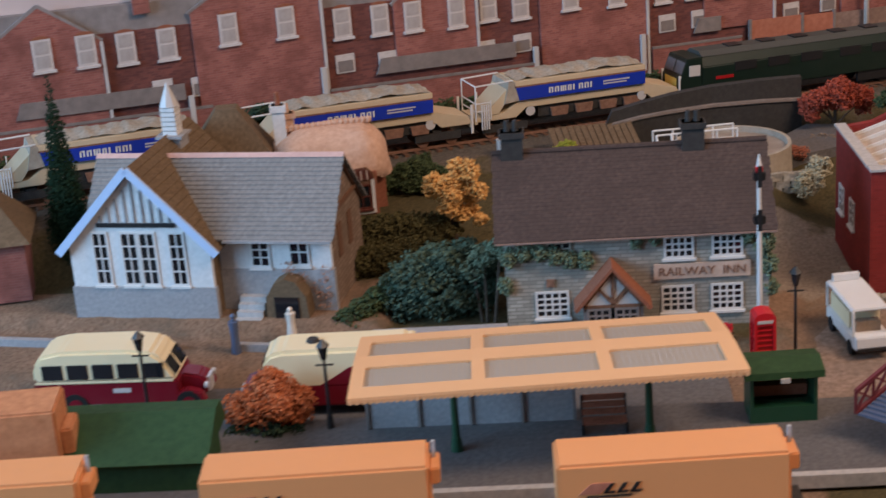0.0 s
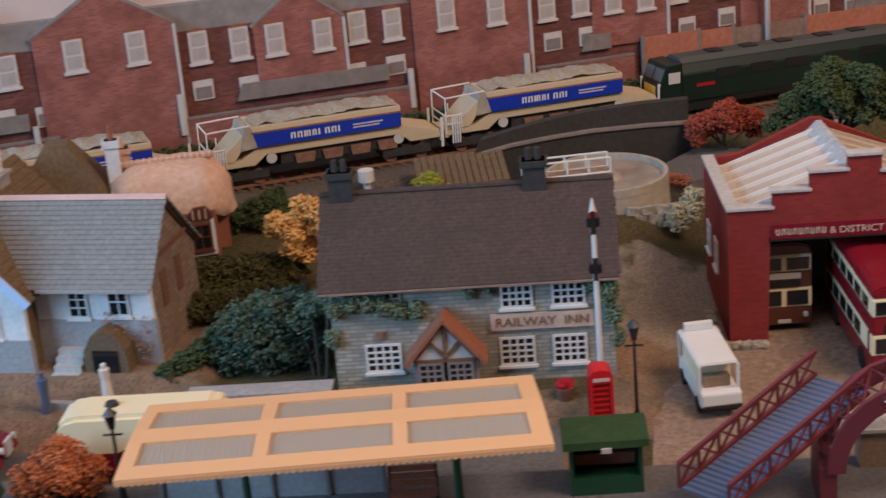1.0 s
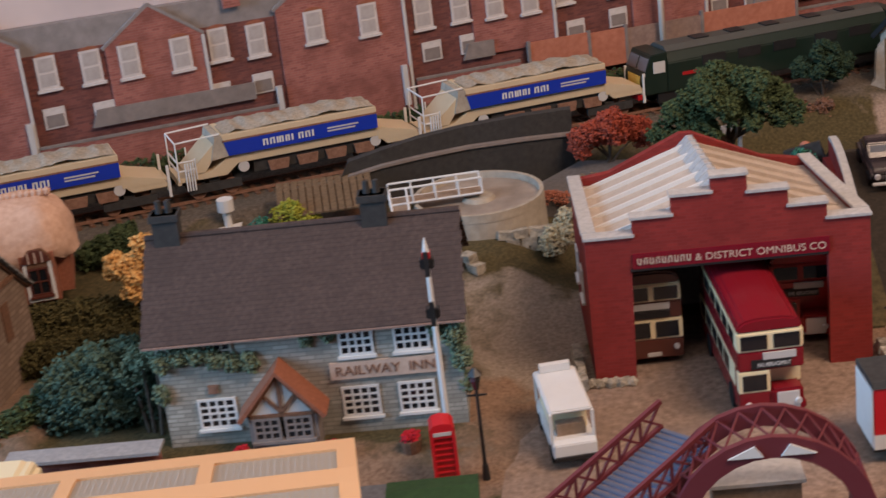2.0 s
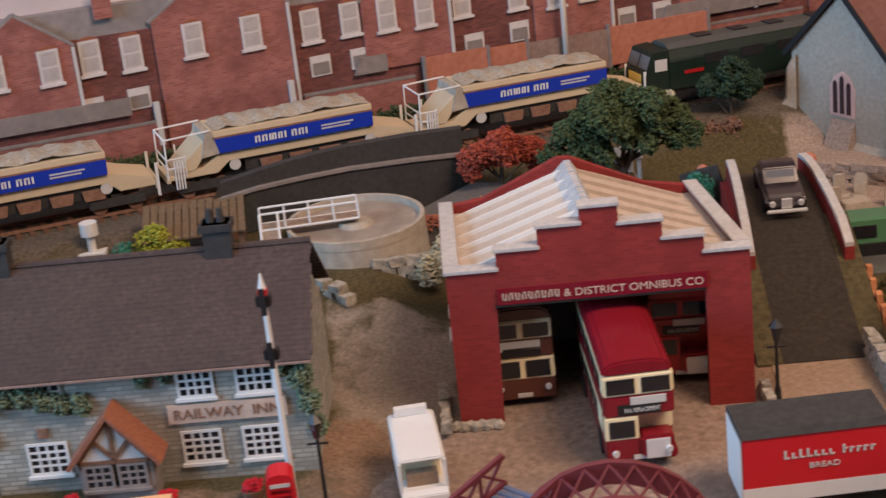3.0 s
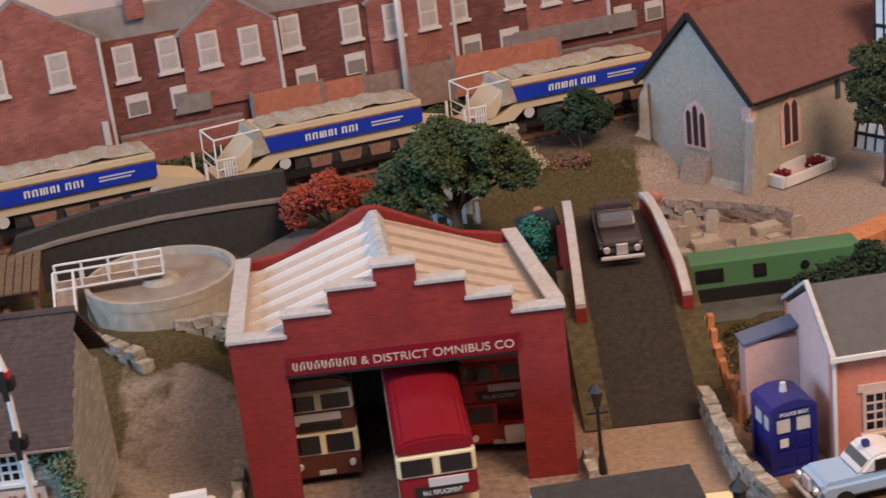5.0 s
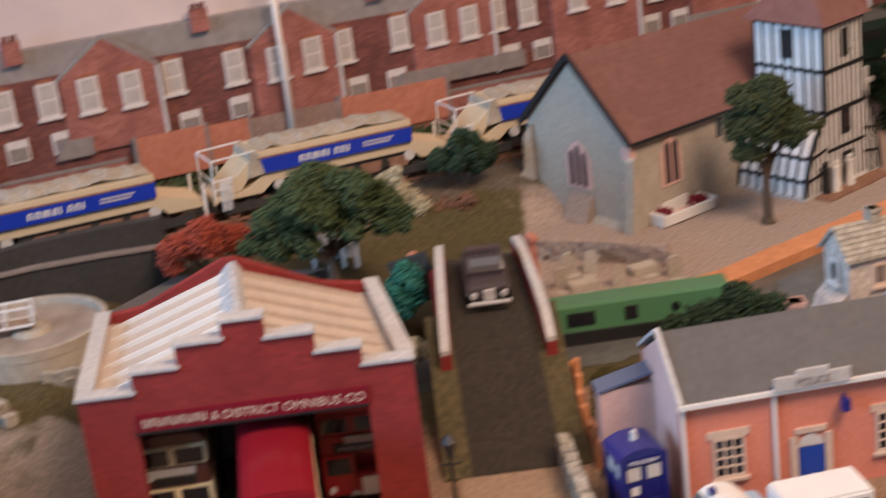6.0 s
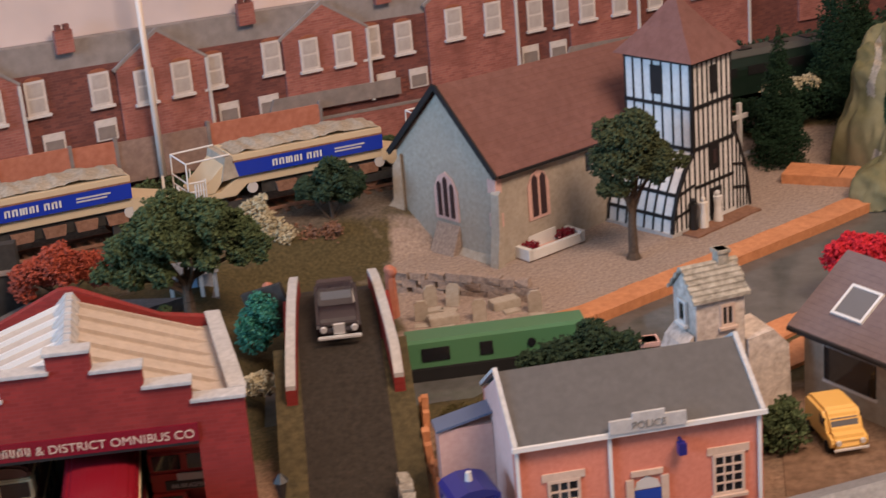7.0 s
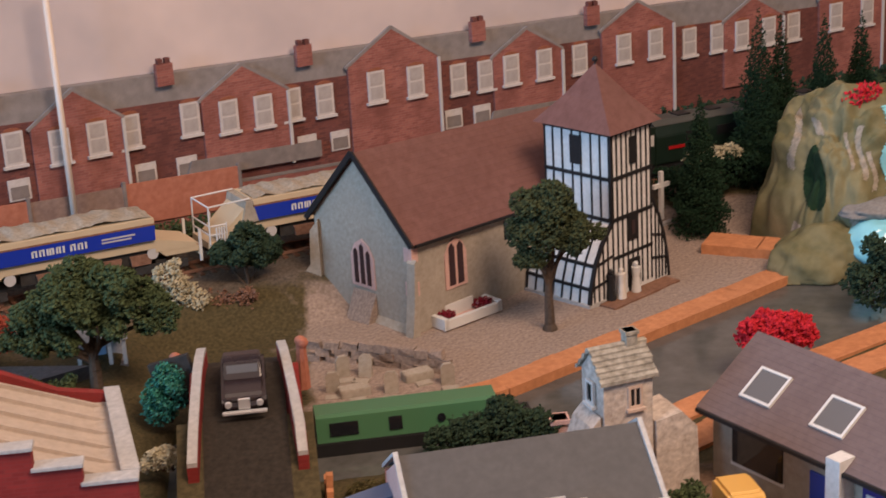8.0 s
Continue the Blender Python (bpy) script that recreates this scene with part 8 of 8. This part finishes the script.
for i, (x, y, h, r) in enumerate(((64.4, 115.2, 8.6, 1.75), (69.9, 121.5, 11.2, 1.9), (74.4, 122.2, 10.4, 1.7), (77.5, 124.0, 10.0, 1.6), (71.8, 123.0, 10.4, 1.6))):
    cypress("dark green cypress behind the churchyard", x, y, 0.0 if i == 0 else 1.0, h, r, 70 + i)
bush("crimson bush beside the house", 62.3, 94.2, 0.6, [(-0.9, 0, 1.2, 1.0), (0.8, 0.2, 1.3, 1.0), (-0.2, 0, 1.5, 1.0), (1.3, 0.2, 1.1, 0.8)], "leafcrimson", 1500, 0.2, 80)
bush("dark green bush at the canal side", 46.6, 88.9, 0.0, [(0, 0, 0.9, 1.0), (1.7, 0.1, 1.0, 1.2), (3.2, 0, 0.8, 1.0), (-1.2, 0, 0.6, 0.8)], "leafdark", 1700, 0.18, 81)
bush("dark green bush near the waterfall", 69.6, 100.6, 0.2, [(0, 0, 1.2, 1.5), (1.8, 0, 1.4, 1.5), (1.0, 0.2, 2.4, 1.2)], "leafdark", 1300, 0.2, 82)
bush("dark green hedge beside the railway", 65.2, 119.2, 1.4, [(-1.6, -0.6, 0.8, 1.2), (0, 0, 0.9, 1.3), (1.8, 0.7, 0.9, 1.3), (3.6, 1.3, 0.9, 1.3)], "conifer", 1500, 0.18, 94)
bush("cream lichen bush on the railway hedge", 66.4, 119.6, 3.3, [(-1.4, -0.5, 0.2, 0.6), (0, 0, 0.3, 0.7), (1.4, 0.5, 0.2, 0.6)], "leafcream", 420, 0.15, 95)
bush("yellow-green bush behind the inn", 6.2, 90.2, 2.3, [(-1.2, 0, 0.6, 0.8), (0, 0, 0.8, 0.9), (-0.3, 0.2, 1.7, 0.8), (0.8, 0, 1.3, 0.8), (0.1, 0, 2.1, 0.6)], "lime", 900, 0.16, 83)
bush("bright green bush behind the inn", 4.4, 89.9, 2.3, [(0, 0, 0.6, 0.7), (-0.5, 0, 0.5, 0.6), (0.1, 0, 1.3, 0.6)], "teal", 320, 0.15, 84)
bush("mixed green hedge beside the cottage", -3.2, 89.0, 2.6, [(0, 0, 0.9, 1.0), (-1.3, 0, 0.7, 0.8), (1.3, 0, 0.8, 1.0), (0.5, 0.4, 1.4, 0.8)], "leaf", 1400, 0.17, 85)
bush("teal green sponge bush beside the bridge", 33.3, 93.4, 1.0, [(0, 0, 1.2, 1.0), (0.2, 0, 2.1, 0.8), (-0.4, 0, 0.6, 0.8)], "teal", 900, 0.14, 86)
bush("pale lichen bush beside the depot wall", 33.2, 88.4, 1.0, [(0, 0, 0.5, 0.6), (0.9, 0, 0.4, 0.5), (-0.6, 0, 0.3, 0.4)], "leafcream", 420, 0.14, 87)
bush("cream lichen bush beside the railway", 33.6, 106.4, 1.5, [(0, 0, 1.0, 0.9), (-0.6, 0, 1.9, 0.8), (0.7, 0, 0.5, 0.8)], "leafcream", 700, 0.17, 88)
bush("rusty undergrowth beside the railway", 35.6, 107.0, 1.0, [(0, 0, 0.5, 0.8), (1.3, 0.2, 0.4, 0.8), (-1.2, 0, 0.4, 0.6)], "rust", 420, 0.17, 89)
bush("green undergrowth below the spreading tree", 26.6, 95.6, 1.3, [(0, 0, 0.6, 1.0), (-1.6, 0, 0.5, 0.8), (1.5, 0, 0.5, 0.9)], "leaf", 700, 0.18, 90)
bush("pale grey-green lichen beside the tank", 20.2, 87.6, 1.8, [(0, 0, 0.7, 0.8), (0.5, 0.4, 1.3, 0.7), (-0.4, -0.3, 0.4, 0.7)], "leafcream", 700, 0.14, 91)
bush("leafy bush beside the house forecourt", 54.0, 79.6, 0.0, [(0, 0, 0.9, 1.1), (-0.8, 0.3, 0.6, 0.8)], "leaf", 700, 0.18, 92)
bush("small dark bush on the backdrop yard", -12.6, 93.5, 4.2, [(0, 0, 1.6, 1.6), (1.2, 0, 1.2, 1.1)], "leafdark", 700, 0.22, 93)


def hedge_rows():
    """Banks of flock and hedge, too fine to count."""
    def strip(label, pts, mat, n, size, seed, r):
        blobs = []
        for (xa, ya, za), (xb, yb, zb) in zip(pts, pts[1:]):
            k = max(1, int(math.hypot(xb - xa, yb - ya) / (r * 0.9)))
            blobs += [(xa + (xb - xa) * i / k, ya + (yb - ya) * i / k, za + (zb - za) * i / k, r) for i in range(k + 1)]
        tagged(foliage("hedge", blobs, mat, n, size, seed, None, 0.8), label, "hedge", kind="stuff")
    strip("olive brown hedge bank beside the school", [(-5.6, 82.0, 2.6), (-1.2, 82.8, 2.4)], "heath", 2600, 0.15, 101, 1.2)
    strip("olive brown hedge bank beside the school", [(-5.2, 79.4, 1.9), (-1.4, 80.4, 1.9)], "heath", 2200, 0.15, 102, 1.1)
    strip("sage green hedge running down from the inn", [(-5.4, 73.2, 1.2), (-3.4, 75.2, 1.9), (-1.9, 77.0, 2.2)], "leaf", 1300, 0.16, 103, 0.8)
    strip("dark hedge between the railway and the terraces", [(-40, 82.7, 6.0), (0, 99.7, 4.5), (40, 117.0, 3.0), (75, 132.1, 1.9)], "leaf", 8500, 0.22, 104, 1.0)
    strip("dark woodland edge behind the railway", [(60, 123.7, 3.1), (90, 136.5, 2.9)], "leafdark", 4200, 0.3, 105, 2.2)
    strip("orange-brown scrub behind the tank", [(17.2, 95.2, 2.2), (20.6, 93.8, 2.2)], "fencewood", 900, 0.1, 106, 0.5)
    strip("pale rocky scrub below the autumn tree", [(22.0, 97.0, 1.9), (25.0, 95.6, 1.7)], "sand", 900, 0.1, 107, 0.6)
    strip("rust-coloured bank beside the police station", [(40.8, 82.6, 0.0), (41.4, 86.0, 0.1), (46, 87.0, 0.1)], "heath", 1200, 0.09, 109, 0.5)
    strip("mossy verge beside the bridge", [(40.7, 77.5, 0.1), (41.6, 81.0, 0.1)], "turf", 600, 0.14, 110, 0.6)


hedge_rows()


motions()
